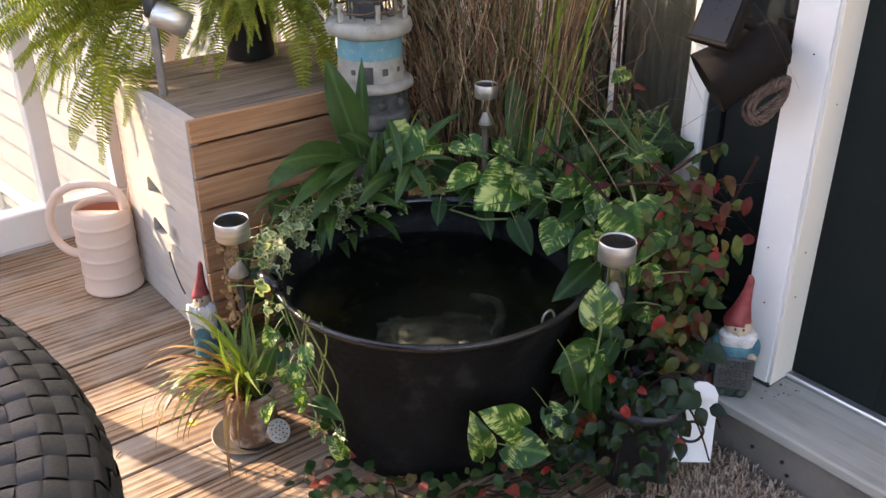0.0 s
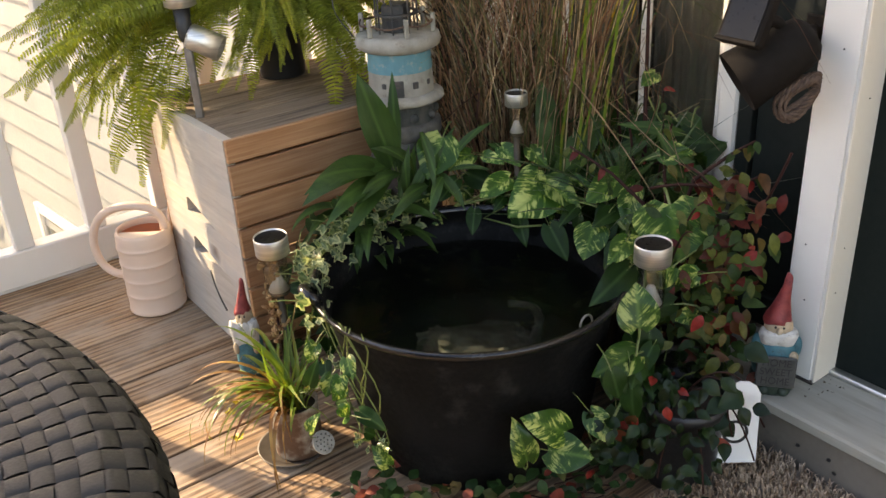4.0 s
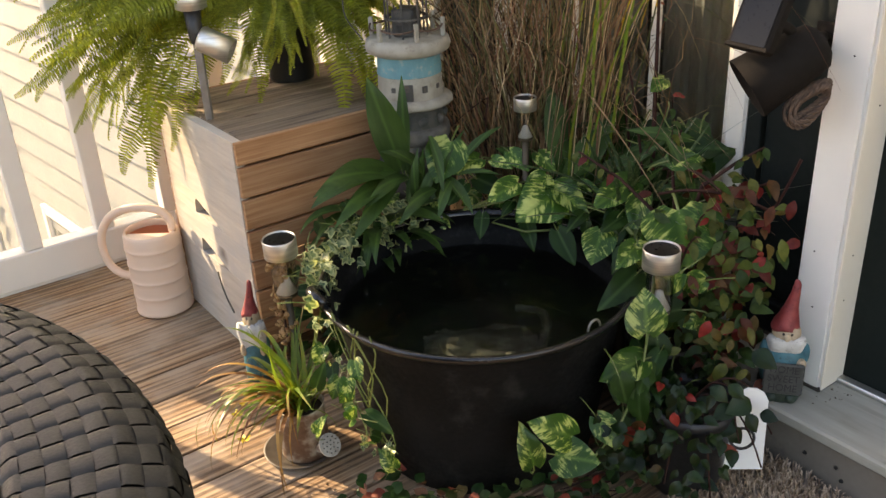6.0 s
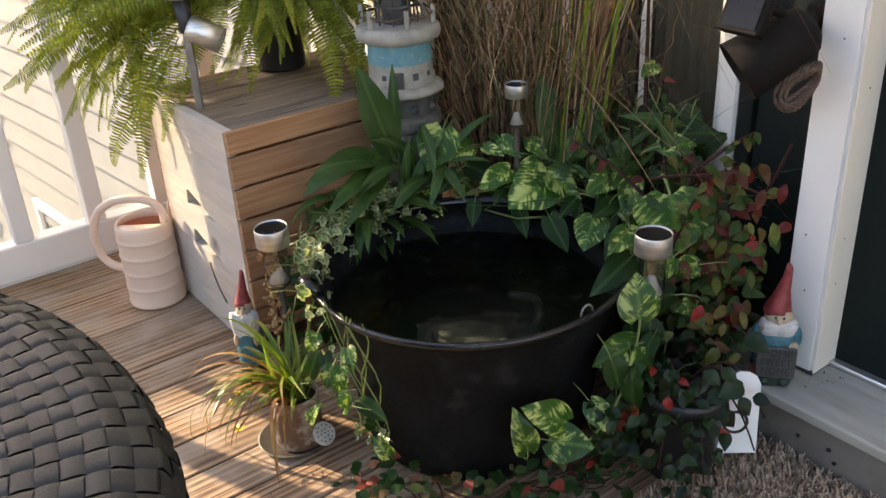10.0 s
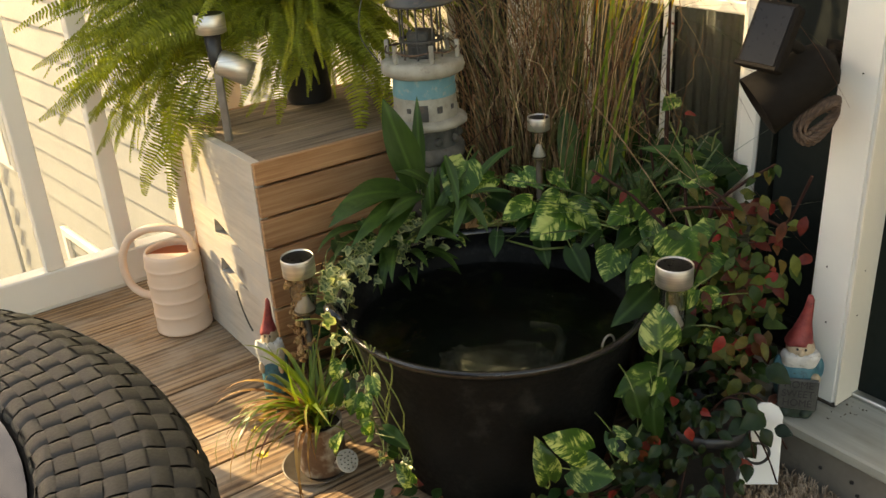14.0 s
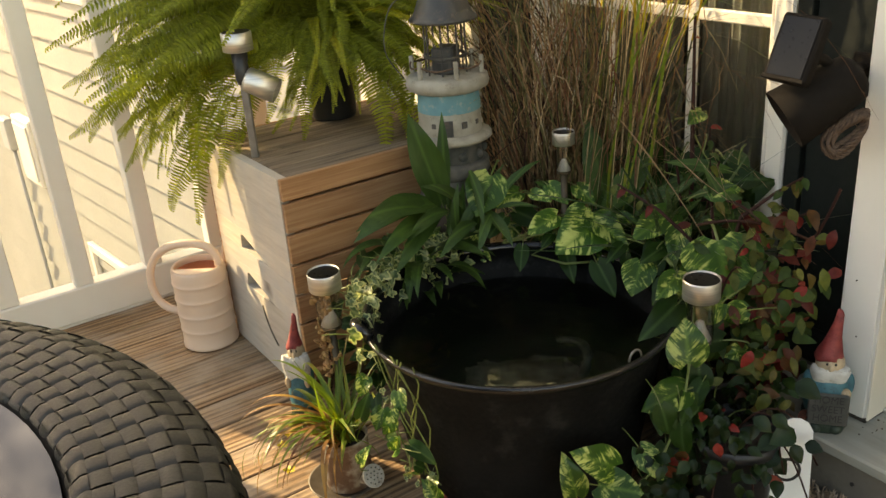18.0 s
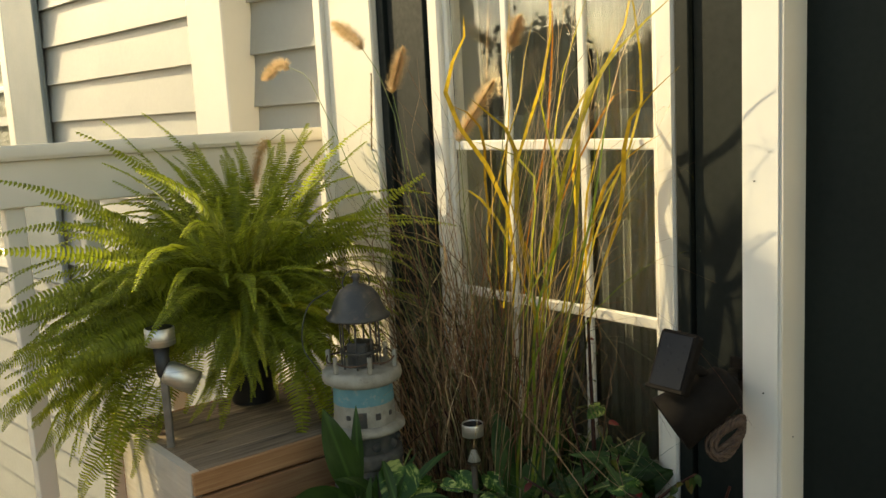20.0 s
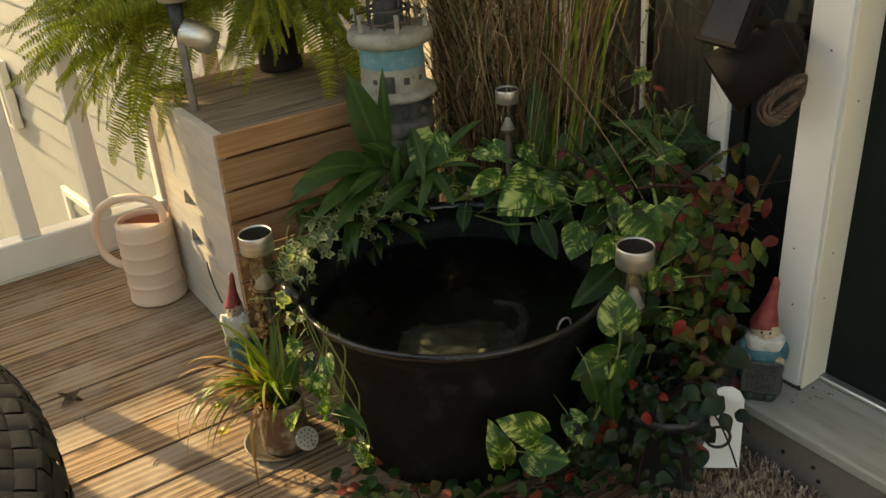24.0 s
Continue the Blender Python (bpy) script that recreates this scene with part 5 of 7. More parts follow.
BLADES = random_tint("ornamental_grass_blade", [(0.0, (0.06, 0.072, 0.030)), (0.2, (0.14, 0.125, 0.050)), (0.4, (0.24, 0.130, 0.075)), (0.65, (0.38, 0.24, 0.145)), (0.85, (0.22, 0.085, 0.055)), (1.0, (0.56, 0.43, 0.28))], 0.55, 0.3, True)
GOLD = random_tint("golden_grass_blade", [(0.0, (0.52, 0.33, 0.04)), (0.4, (0.66, 0.46, 0.05)), (0.7, (0.34, 0.36, 0.045)), (1.0, (0.66, 0.23, 0.03))], 0.5, 0.6, True)
PLUME = random_tint("tan_seed_plume", [(0.0, (0.70, 0.46, 0.28)), (1.0, (0.86, 0.66, 0.46))], 0.8, 0.65, True)
BLOOM = plain("yellow_petal", (0.62, 0.44, 0.02), (0.75, 0.55, 0.04), 30, 0.5)


def leaf_mesh(name, length, width, outline, material, fold=0.25, droop=0.25, nv=9, nu=5, wave=0.0, petiole=0.0, seed=0, lean=0.0):
    """A blade along +y with its base at the origin; outline: half-width factor along the blade."""
    bm = bmesh.new()
    rows = []
    for j in range(nv + 1):
        t = j / nv
        hw = width / 2 * outline(t)
        y = length * t
        z0 = -droop * length * t * t
        row = []
        for i in range(nu):
            s = 2 * i / (nu - 1) - 1
            x = s * hw
            back = length * 0.15 * abs(s) ** 1.5 * max(0, 1 - t / 0.3) if outline(0.0) > 0.25 else 0
            z = z0 + fold * abs(x) * (1 - 0.5 * abs(s)) + wave * width * math.sin(t * 9 + s * 2 + seed) * abs(s)
            row.append(bm.verts.new((x + lean * length * t * t, y - back, z)))
        rows.append(row)
    for a, b in zip(rows, rows[1:]):
        for i in range(nu - 1):
            bm.faces.new((a[i], a[i + 1], b[i + 1], b[i]))
    bmesh.ops.remove_doubles(bm, verts=bm.verts[:], dist=1e-6)
    for f in bm.faces:
        f.smooth = True
    if petiole:
        n = len(bm.faces)
        tube([(0, 0.004, -0.0005), (0, -petiole * 0.35, -0.002 - petiole * 0.05), (0, -petiole * 0.75, -petiole * 0.35), (0, -petiole, -petiole * 0.8)], [0.0011, 0.0012, 0.0014, 0.0016], 5, bm)
        bm.faces.ensure_lookup_table()
        for f in bm.faces[n:]:
            f.material_index = 1
    me = mesh_of(bm, name, [material, STEM])
    me["tip"] = (lean * length, length, -droop * length)
    return me


def heart(t):
    return max(0.02, 0.34 * (1 - 14 * t), math.sin(math.pi * min(t, 1.0) ** 0.58) ** 0.78)


def lance(t):
    return max(0.02, math.sin(math.pi * min(1, 0.06 + 0.94 * t) ** 0.85) ** 0.9)


def oval(t):
    return max(0.03, math.sin(math.pi * t ** 0.82) ** 0.95)


def strap(t):
    return max(0.04, min(1.0, 0.75 + t) * (1 - max(0, t - 0.45) / 0.56) ** 0.8)


def ivy_mesh(name, size, material):
    pts = []
    for a, r in [(-90, 0.12), (-62, 0.42), (-35, 0.62), (-12, 0.50), (10, 0.72), (30, 0.80), (52, 0.55), (72, 0.85), (90, 1.12), (108, 0.85), (128, 0.55), (150, 0.80), (170, 0.72), (192, 0.50), (215, 0.62), (242, 0.42)]:
        pts.append((r * math.cos(radians(a)) * 0.5 * size, (r * math.sin(radians(a)) * 0.5 + 0.3) * size))
    bm = bmesh.new()
    c = bm.verts.new((0, 0.3 * size, 0.0))

    def lift(x, y):
        return -0.14 * math.hypot(x, y - 0.3 * size) + 0.16 * abs(x) + 0.05 * size * math.sin(9 * x / size + 5 * y / size)
    outer = [bm.verts.new((x, y, lift(x, y))) for x, y in pts]
    inner = [bm.verts.new((x * 0.74, 0.3 * size + (y - 0.3 * size) * 0.74, lift(x * 0.74, 0.3 * size + (y - 0.3 * size) * 0.74))) for x, y in pts]
    for k in range(len(pts)):
        q = (k + 1) % len(pts)
        bm.faces.new((c, inner[k], inner[q]))
        bm.faces.new((inner[k], outer[k], outer[q], inner[q])).material_index = 2
    n = len(bm.faces)
    tube([(0, 0.24 * size, 0), (0, -0.3 * size, -0.15 * size), (0, -0.7 * size, -0.5 * size)], 0.0007, 4, bm)
    bm.faces.ensure_lookup_table()
    for f in bm.faces[n:]:
        f.material_index = 1
    return mesh_of(bm, name, [material, STEM, IVY_EDGE])


HEARTS = [leaf_mesh("leaf", 0.06, w, heart, POTHOS, f, d, 14, 7, 0.04, 0.045, i) for i, (w, f, d) in enumerate([(0.050, 0.28, 0.22), (0.047, 0.50, 0.38), (0.057, 0.16, 0.12)])]
DARKS = [leaf_mesh("leaf", 0.06, w, heart, DEEP, f, d, 12, 5, 0.04, 0.045, i) for i, (w, f, d) in enumerate([(0.046, 0.3, 0.2), (0.042, 0.45, 0.35)])]
IVIES = [ivy_mesh("leaf", 0.031, IVY), ivy_mesh("leaf", 0.026, IVY)]
OVALS = [leaf_mesh("leaf", 0.026, w, oval, SHRUB, 0.45, d, 7, 3, 0.06, 0, i) for i, (w, d) in enumerate([(0.0135, 0.2), (0.0150, 0.4), (0.0120, 0.1)])]
VINES = [leaf_mesh("leaf", 0.025, w * 0.95, oval, VINE, 0.55, d, 7, 5, 0.04, 0, i) for i, (w, d) in enumerate([(0.016, 0.2), (0.0185, 0.35)])]
COVERS = [leaf_mesh("leaf", 0.018, w, oval, COVER, 0.3, d, 5, 3, 0.02, 0, i) for i, (w, d) in enumerate([(0.012, 0.2), (0.0135, 0.3)])]
FACE = Vector((-0.50, -0.52, 0.70))


def set_leaf(plant, mesh, at, az, el, size, normal=FACE, jitter=0.25, rng=random, centre=True, name="leaf"):
    """Lay a blade with its middle (or base) at a place, its tip along az and el, its face turned to normal."""
    a, e = radians(az), radians(el)
    y = Vector((math.cos(a) * math.cos(e), math.sin(a) * math.cos(e), math.sin(e)))
    n = normal + Vector([rng.uniform(-jitter, jitter) for _ in range(3)])
    x = y.cross(n)
    if x.length < 1e-3:
        x = y.cross(Vector((1, 0, 0.3)))
    x.normalize()
    z = x.cross(y)
    length = max(v.co.y for v in mesh.vertices)
    p = Vector(at) - (y * (size * length * 0.5) if centre else Vector((0, 0, 0)))
    m = Matrix((x, y, z)).transposed().to_4x4()
    o = new(name, mesh)
    o.parent = plant
    o.matrix_basis = Matrix.Translation(p - plant.matrix_basis.translation) @ m @ Matrix.Scale(size, 4)
    return o


def lay(plant, mesh, base, tip, normal=FACE, wide=1.0):
    """Lay a blade so that it runs from base to tip, its face turned to normal."""
    b, c = Vector(base), Vector(tip) - Vector(base)
    along, own = c.normalized(), Vector(mesh["tip"]).normalized()
    side = along.cross(normal).normalized()
    up = Vector((1, 0, 0)).cross(own).normalized()
    m = Matrix((side, along, side.cross(along))).transposed() @ Matrix((own.cross(up), own, up))
    k = c.length / Vector(mesh["tip"]).length
    o = new("leaf", mesh)
    o.parent = plant
    o.matrix_basis = Matrix.Translation(b - plant.matrix_basis.translation) @ m.to_4x4() @ Matrix.Diagonal((k * wide, k, k, 1))
    return o


# ---- pothos round the tub ----
rng = random.Random(11)
TUBC = Vector((0.771, 0.821, 0))
pothos = thing("pothos_plant", (0.96, 0.90, 0.0), "golden pothos with marbled heart-shaped leaves trailing round the tub rim", "plant")
BACK = [(0.944, 0.932, 0.313, 0.884, 0.935, 0.297, 0), (0.984, 0.883, 0.303, 0.905, 0.893, 0.271, 2), (0.986, 0.913, 0.321, 0.943, 0.921, 0.299, 0),
        (0.979, 0.887, 0.311, 0.987, 0.817, 0.275, 1), (1.048, 0.789, 0.328, 0.972, 0.797, 0.304, 0), (1.032, 0.757, 0.322, 0.991, 0.732, 0.276, 1),
        (0.999, 0.663, 0.337, 0.966, 0.612, 0.279, 5), (0.948, 0.917, 0.254, 0.934, 0.883, 0.214, 4), (0.949, 0.847, 0.258, 0.946, 0.805, 0.216, 3),
        (0.965, 0.771, 0.278, 0.928, 0.755, 0.242, 2), (0.998, 0.777, 0.297, 0.971, 0.748, 0.253, 3), (0.924, 0.670, 0.306, 0.882, 0.665, 0.286, 0),
        (0.893, 0.959, 0.267, 0.874, 0.943, 0.234, 3)]
SIDE = [(0.907, 0.651, 0.277, 0.835, 0.651, 0.247, 4), (0.859, 0.588, 0.234, 0.869, 0.605, 0.289, 2), (0.857, 0.589, 0.194, 0.791, 0.602, 0.182, 0),
        (0.733, 0.590, 0.132, 0.679, 0.613, 0.167, 0), (0.710, 0.595, 0.113, 0.743, 0.550, 0.111, 2), (0.685, 0.608, 0.102, 0.677, 0.627, 0.162, 1),
        (0.779, 0.592, 0.138, 0.789, 0.560, 0.102, 0), (1.102, 0.754, 0.356, 1.118, 0.704, 0.330, 1), (0.989, 0.936, 0.350, 0.994, 0.900, 0.326, 0),
        (0.954, 0.963, 0.354, 0.965, 0.929, 0.328, 0), (0.929, 0.976, 0.344, 0.945, 0.945, 0.333, 1), (0.886, 0.586, 0.195, 0.856, 0.584, 0.157, 4)]
MORE = [(0.882, 1.019, 0.374, 0.834, 0.999, 0.323, 2), (0.916, 0.992, 0.345, 0.865, 0.994, 0.330, 0), (1.011, 0.868, 0.311, 1.025, 0.833, 0.303, 1),
        (1.000, 0.763, 0.295, 0.952, 0.762, 0.284, 3), (1.086, 0.748, 0.320, 1.040, 0.745, 0.314, 3), (0.879, 0.983, 0.315, 0.841, 0.980, 0.289, 3),
        (0.931, 0.930, 0.287, 0.904, 0.926, 0.271, 3), (0.976, 0.820, 0.289, 0.935, 0.813, 0.272, 4), (0.956, 0.671, 0.305, 0.915, 0.664, 0.296, 1),
        (0.974, 0.631, 0.288, 0.956, 0.620, 0.269, 0), (0.519, 0.850, 0.166, 0.534, 0.845, 0.204, 4), (0.559, 0.794, 0.135, 0.580, 0.765, 0.109, 4),
        (0.501, 0.832, 0.110, 0.518, 0.825, 0.137, 1), (0.576, 0.762, 0.057, 0.562, 0.779, 0.087, 1)]
for row in BACK + SIDE + MORE:
    mesh = (HEARTS + DARKS + HEARTS[2:])[row[6]]
    lay(pothos, mesh, row[:3], row[3:6], FACE + Vector([rng.uniform(-0.22, 0.22) for _ in range(3)]), (0.86, 0.80, 1.0, 0.82, 0.80, 1.40)[row[6]])
for i in range(64):
    a = radians(rng.uniform(-55, 112))
    r = rng.uniform(0.232, 0.31)
    p = TUBC + Vector((r * math.cos(a), r * math.sin(a), rng.uniform(0.20, 0.30) - 0.25 * max(0, r - 0.24)))
    if p.x < 1.12:
        set_leaf(pothos, (HEARTS + DARKS)[rng.choice((0, 1, 3, 4, 4))], p, math.degrees(a) + rng.uniform(110, 250), rng.uniform(-45, 15), rng.uniform(0.55, 0.9), jitter=0.45, rng=rng)
for i in range(22):
    a = radians(rng.uniform(-40, 105))
    r = rng.uniform(0.196, 0.228)
    p = TUBC + Vector((r * math.cos(a), r * math.sin(a), 0.238 + 0.9 * (r - 0.196) + rng.uniform(-0.006, 0.012)))
    set_leaf(pothos, (HEARTS + DARKS)[rng.choice((0, 1, 3, 4))], p, math.degrees(a) + 180 + rng.uniform(-45, 45), rng.uniform(-75, -25), rng.uniform(0.42, 0.7), jitter=0.45, rng=rng)
for i in range(30):
    p = Vector((rng.uniform(0.80, 0.90), rng.uniform(0.555, 0.615), rng.uniform(0.03, 0.20)))
    if (p - TUBC).to_2d().length > 0.232:
        set_leaf(pothos, DARKS[i % 2], p, rng.uniform(150, 300), rng.uniform(-70, -10), rng.uniform(0.5, 0.8), jitter=0.4, rng=rng)
for k in range(8):
    a0, a1 = radians(rng.uniform(-60, 60)), radians(rng.uniform(30, 110))
    pts = [TUBC + Vector(((0.225 + 0.01 * math.sin(7 * t + k)) * math.cos(a0 + (a1 - a0) * t), (0.225 + 0.01 * math.cos(5 * t + k)) * math.sin(a0 + (a1 - a0) * t), 0.262 + 0.03 * math.sin(4 * t + k))) - pothos.location for t in (i / 12 for i in range(13))]
    part("vine", tube(pts, 0.0018, 5), STEM, pothos, smooth=True)
for pts in ([(0.905, 0.62, 0.29), (0.868, 0.592, 0.24), (0.850, 0.585, 0.17), (0.83, 0.59, 0.10)], [(0.85, 0.585, 0.17), (0.80, 0.575, 0.12), (0.76, 0.58, 0.09), (0.72, 0.59, 0.105)], [(0.93, 0.93, 0.27), (0.90, 0.945, 0.255), (0.93, 0.90, 0.245), (0.955, 0.87, 0.25)]):
    part("vine", tube([Vector(p) - pothos.location for p in pts], 0.0019, 6), STEM, pothos, smooth=True)

# ---- ivy on the sunny side of the rim ----
ivy = thing("ivy_plant", (0.60, 0.99, 0.0), "variegated ivy with cream-edged leaves hanging over the tub rim", "plant")
for i in range(150):
    a = radians(rng.uniform(74, 172))
    r = rng.uniform(0.200, 0.242)
    if 2.62 < a < 2.95:
        continue
    p = TUBC + Vector((r * math.cos(a), r * math.sin(a), rng.uniform(0.246, 0.284) - (0.025 if r < 0.208 else 0)))
    set_leaf(ivy, IVIES[i % 2], p, math.degrees(a) + rng.uniform(90, 270), rng.uniform(-60, 15), rng.uniform(0.8, 1.3), jitter=0.5, rng=rng)
for i in range(22):
    a = radians(rng.uniform(158, 196))
    z = rng.uniform(0.05, 0.225)
    p = TUBC + Vector(((0.19 + 0.16 * z + rng.uniform(0, 0.022)) * math.cos(a), (0.19 + 0.16 * z + rng.uniform(0, 0.022)) * math.sin(a), z))
    set_leaf(ivy, (IVIES + [DARKS[0], HEARTS[0]])[rng.choice((0, 1, 2, 3, 2, 3))], p, rng.uniform(0, 360), rng.uniform(-80, -20), rng.uniform(0.35, 0.6), Vector((-0.7, -0.4, 0.5)), 0.4, rng)
for k in range(7):
    a = radians(rng.uniform(160, 192))
    part("vine", tube([TUBC + Vector(((0.222 - 0.16 * t * 0.22) * math.cos(a + 0.1 * math.sin(6 * t + k)), (0.222 - 0.16 * t * 0.22) * math.sin(a + 0.1 * math.sin(6 * t + k)), 0.27 - 0.22 * t * rng.uniform(0.9, 1))) - ivy.location for t in (i / 8 for i in range(9))], 0.0011, 5), STEM, ivy)

def arched_leaf(length, width, bend, material, seed, outline=strap):
    """Narrow blade that curls over by bend degrees from base to tip."""
    bm = bmesh.new()
    y = z = 0.0
    rows = []
    for j in range(15):
        t = j / 14
        hw = width / 2 * outline(t)
        dx = 0.08 * length * math.sin(2.5 * t + seed) * t
        rows.append([bm.verts.new((dx - hw, y, z + hw * 0.35)), bm.verts.new((dx, y, z)), bm.verts.new((dx + hw, y, z + hw * 0.35))])
        ang = -radians(bend) * t ** 1.2
        y += math.cos(ang) * length / 14
        z += math.sin(ang) * length / 14
    for p, q in zip(rows, rows[1:]):
        for i in (0, 1):
            bm.faces.new((p[i], p[i + 1], q[i + 1], q[i]))
    me = mesh_of(bm, "leaf", material, True)
    me["tip"] = tuple(Vector((0.08 * length * math.sin(2.5 + seed), y - math.cos(ang) * length / 14, z - math.sin(ang) * length / 14)))
    return me


# ---- peace lily ----
LILIES = [leaf_mesh("leaf", 0.15, w, lance, LILY, 0.22, d, 12, 5, 0.06, 0.08, i) for i, (w, d) in enumerate([(0.050, 0.12), (0.034, 0.80), (0.032, 1.15), (0.034, 0.30)])]
lily = thing("peace_lily", (0.772, 1.072, 0.19), "peace lily with long glossy dark green leaves behind the tub", "plant")
BENT = [arched_leaf(0.16, w, d, LILY, i, lance) for i, (w, d) in enumerate([(0.036, 95), (0.030, 120), (0.040, 75), (0.032, 140)])]
BROAD = [LILIES[0], leaf_mesh("leaf", 0.15, 0.024, lance, LILY, 0.35, 0.05, 12, 5, 0.04, 0.05, 7), arched_leaf(0.16, 0.044, 62, LILY, 2, lance), arched_leaf(0.16, 0.034, 58, LILY, 3, lance), arched_leaf(0.16, 0.024, 35, LILY, 5, lance)]
LILY_LEAVES = [(0.804, 1.047, 0.344, 0.763, 1.060, 0.494, 0), (0.809, 1.043, 0.353, 0.826, 1.062, 0.483, 1), (0.792, 1.050, 0.342, 0.638, 1.042, 0.325, 2),
        (0.783, 1.045, 0.334, 0.629, 1.012, 0.355, 2), (0.791, 1.038, 0.329, 0.669, 0.980, 0.285, 3), (0.780, 1.034, 0.329, 0.643, 0.988, 0.309, 3),
        (0.856, 1.039, 0.385, 0.828, 0.972, 0.315, 4), (0.836, 1.003, 0.312, 0.739, 0.965, 0.293, 3), (0.855, 0.988, 0.325, 0.802, 0.954, 0.284, 3),
        (0.869, 0.991, 0.330, 0.918, 0.940, 0.331, 4), (0.880, 0.995, 0.345, 0.959, 0.984, 0.391, 4), (0.827, 1.023, 0.333, 0.760, 1.037, 0.384, 2),
        (0.804, 1.028, 0.333, 0.694, 0.987, 0.323, 3), (0.857, 1.012, 0.327, 0.857, 0.937, 0.284, 3)]
for row in LILY_LEAVES:
    lay(lily, BROAD[row[6]], row[:3], row[3:6], (FACE if row[6] < 2 else Vector((-0.3, -0.45, 0.9))) + Vector([rng.uniform(-0.12, 0.12) for _ in range(3)]))
for i in range(26):
    az = rng.uniform(-225, -120) if i % 2 else rng.uniform(-120, -10)
    p = lily.location + Vector((0.03 * math.cos(radians(az)), 0.03 * math.sin(radians(az)), rng.uniform(0.0, 0.08)))
    set_leaf(lily, BENT[i % 4], p, az, rng.uniform(25, 60), rng.uniform(0.6, 0.95) * (0.8 if i % 2 == 0 else 1), Vector((0, 0, 1)), 0.25, rng, centre=False)
for i in range(7):
    p = lily.location + Vector((rng.uniform(0.02, 0.11), rng.uniform(-0.06, -0.02), 0.10))
    set_leaf(lily, BROAD[4], p, rng.uniform(-140, 40), rng.uniform(55, 80), rng.uniform(0.5, 0.75), jitter=0.3, rng=rng, centre=False)
back = thing("broad_leaved_plant", (1.045, 0.93, 0.20), "broad dark green leaves standing at the foot of the grass", "plant")
for at, az, el, size in [((1.015, 0.915, 0.385), 150, 78, 0.95), ((1.045, 0.875, 0.360), -40, 58, 0.9), ((1.03, 0.90, 0.32), -110, 30, 0.8), ((1.06, 0.84, 0.33), -60, 40, 0.8), ((0.99, 0.96, 0.33), 170, 35, 0.8), ((1.09, 0.80, 0.30), -60, 35, 0.8), ((1.08, 0.86, 0.28), -120, 10, 0.8), ((1.10, 0.74, 0.27), -100, 20, 0.7), ((1.04, 0.80, 0.27), -150, 15, 0.75), ((1.10, 0.77, 0.35), 150, 50, 0.7)]:
    set_leaf(back, LILIES[0], at, az, el, size, jitter=0.15, rng=rng)

for i in range(60):
    p = Vector((rng.uniform(1.04, 1.13), rng.uniform(0.68, 0.97), rng.uniform(0.18, 0.41)))
    set_leaf(back, LILIES[rng.choice((0, 3, 3))], p, rng.uniform(150, 330), rng.uniform(-20, 70), rng.uniform(0.35, 0.6), Vector((-0.6, -0.4, 0.5)), 0.4, rng)
# dark leaves added to darken the pale wall below the window
for i in range(46):
    p = Vector((rng.uniform(1.105, 1.145), rng.uniform(0.69, 0.98), rng.uniform(0.22, 0.38)))
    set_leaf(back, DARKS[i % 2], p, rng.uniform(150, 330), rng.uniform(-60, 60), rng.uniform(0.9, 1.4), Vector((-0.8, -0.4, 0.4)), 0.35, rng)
# filler leaves: the dark gap between crate and tub, made as shape
under = thing("shade_filler", (0.72, 1.08, 0.0), "low dark leaves put in as the shade between crate and tub", "plant")
for i in range(95):
    p = Vector((rng.uniform(0.62, 0.93), rng.uniform(1.02, 1.14), rng.uniform(0.03, 0.27)))
    if (p - TUBC).to_2d().length < 0.235 or (p - Vector((0.872, 1.108, p.z))).length < 0.075 or (p - Vector((0.772, 1.072, p.z))).length < 0.05:
        continue
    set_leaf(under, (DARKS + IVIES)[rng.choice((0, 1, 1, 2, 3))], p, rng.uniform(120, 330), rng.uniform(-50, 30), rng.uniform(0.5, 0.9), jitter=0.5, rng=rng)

# ---- fern ----
def frond_mesh(name, length, arch, material, pairs=70, seed=0):
    """Arching rachis in the yz plane with a comb of paired leaflets that shrink to the tip."""
    r = random.Random(seed)
    bm = bmesh.new()
    pts = []
    y = z = 0.0
    for i in range(pairs + 1):
        t = i / pairs
        ang = radians(arch[0] + (arch[1] - arch[0]) * t ** 0.9)
        pts.append(Vector((0.03 * math.sin(t * 3 + seed) * t, y, z)))
        y += math.cos(ang) * length / pairs
        z += math.sin(ang) * length / pairs
    tube(pts[::2], [0.0013 * (1 - 0.75 * i / pairs) for i in range(0, pairs + 1, 2)], 4, bm, cap=False)
    for i in range(4, pairs):
        t = i / pairs
        d = (pts[i + 1] - pts[i - 1]).normalized()
        side = d.cross(Vector((0, -d.z, d.y))).normalized()
        up = side.cross(d)
        l = 0.0235 * min(1, 0.45 + t * 2.6) * (1 - max(0, t - 0.40) / 0.62) + 0.003
        w = length / pairs * 0.72
        for s in (-1, 1):
            out = (side * s + d * r.uniform(0.12, 0.26) - up * r.uniform(-0.10, 0.22)).normalized()
            ll = l * r.uniform(0.9, 1.08)
            b0, b1 = pts[i] - d * w * 0.50, pts[i] + d * w * 0.46
            m0, m1 = pts[i] + out * ll * 0.66 - d * w * 0.42 + up * 0.0012, pts[i] + out * ll * 0.66 + d * w * 0.44 + up * 0.0012
            bm.faces.new([bm.verts.new(c) for c in (b0, b1, m1, pts[i] + out * ll + d * w * 0.3 - up * 0.002, m0)])
    me = mesh_of(bm, name, material)
    me["tip"] = tuple(pts[-1])
    return me


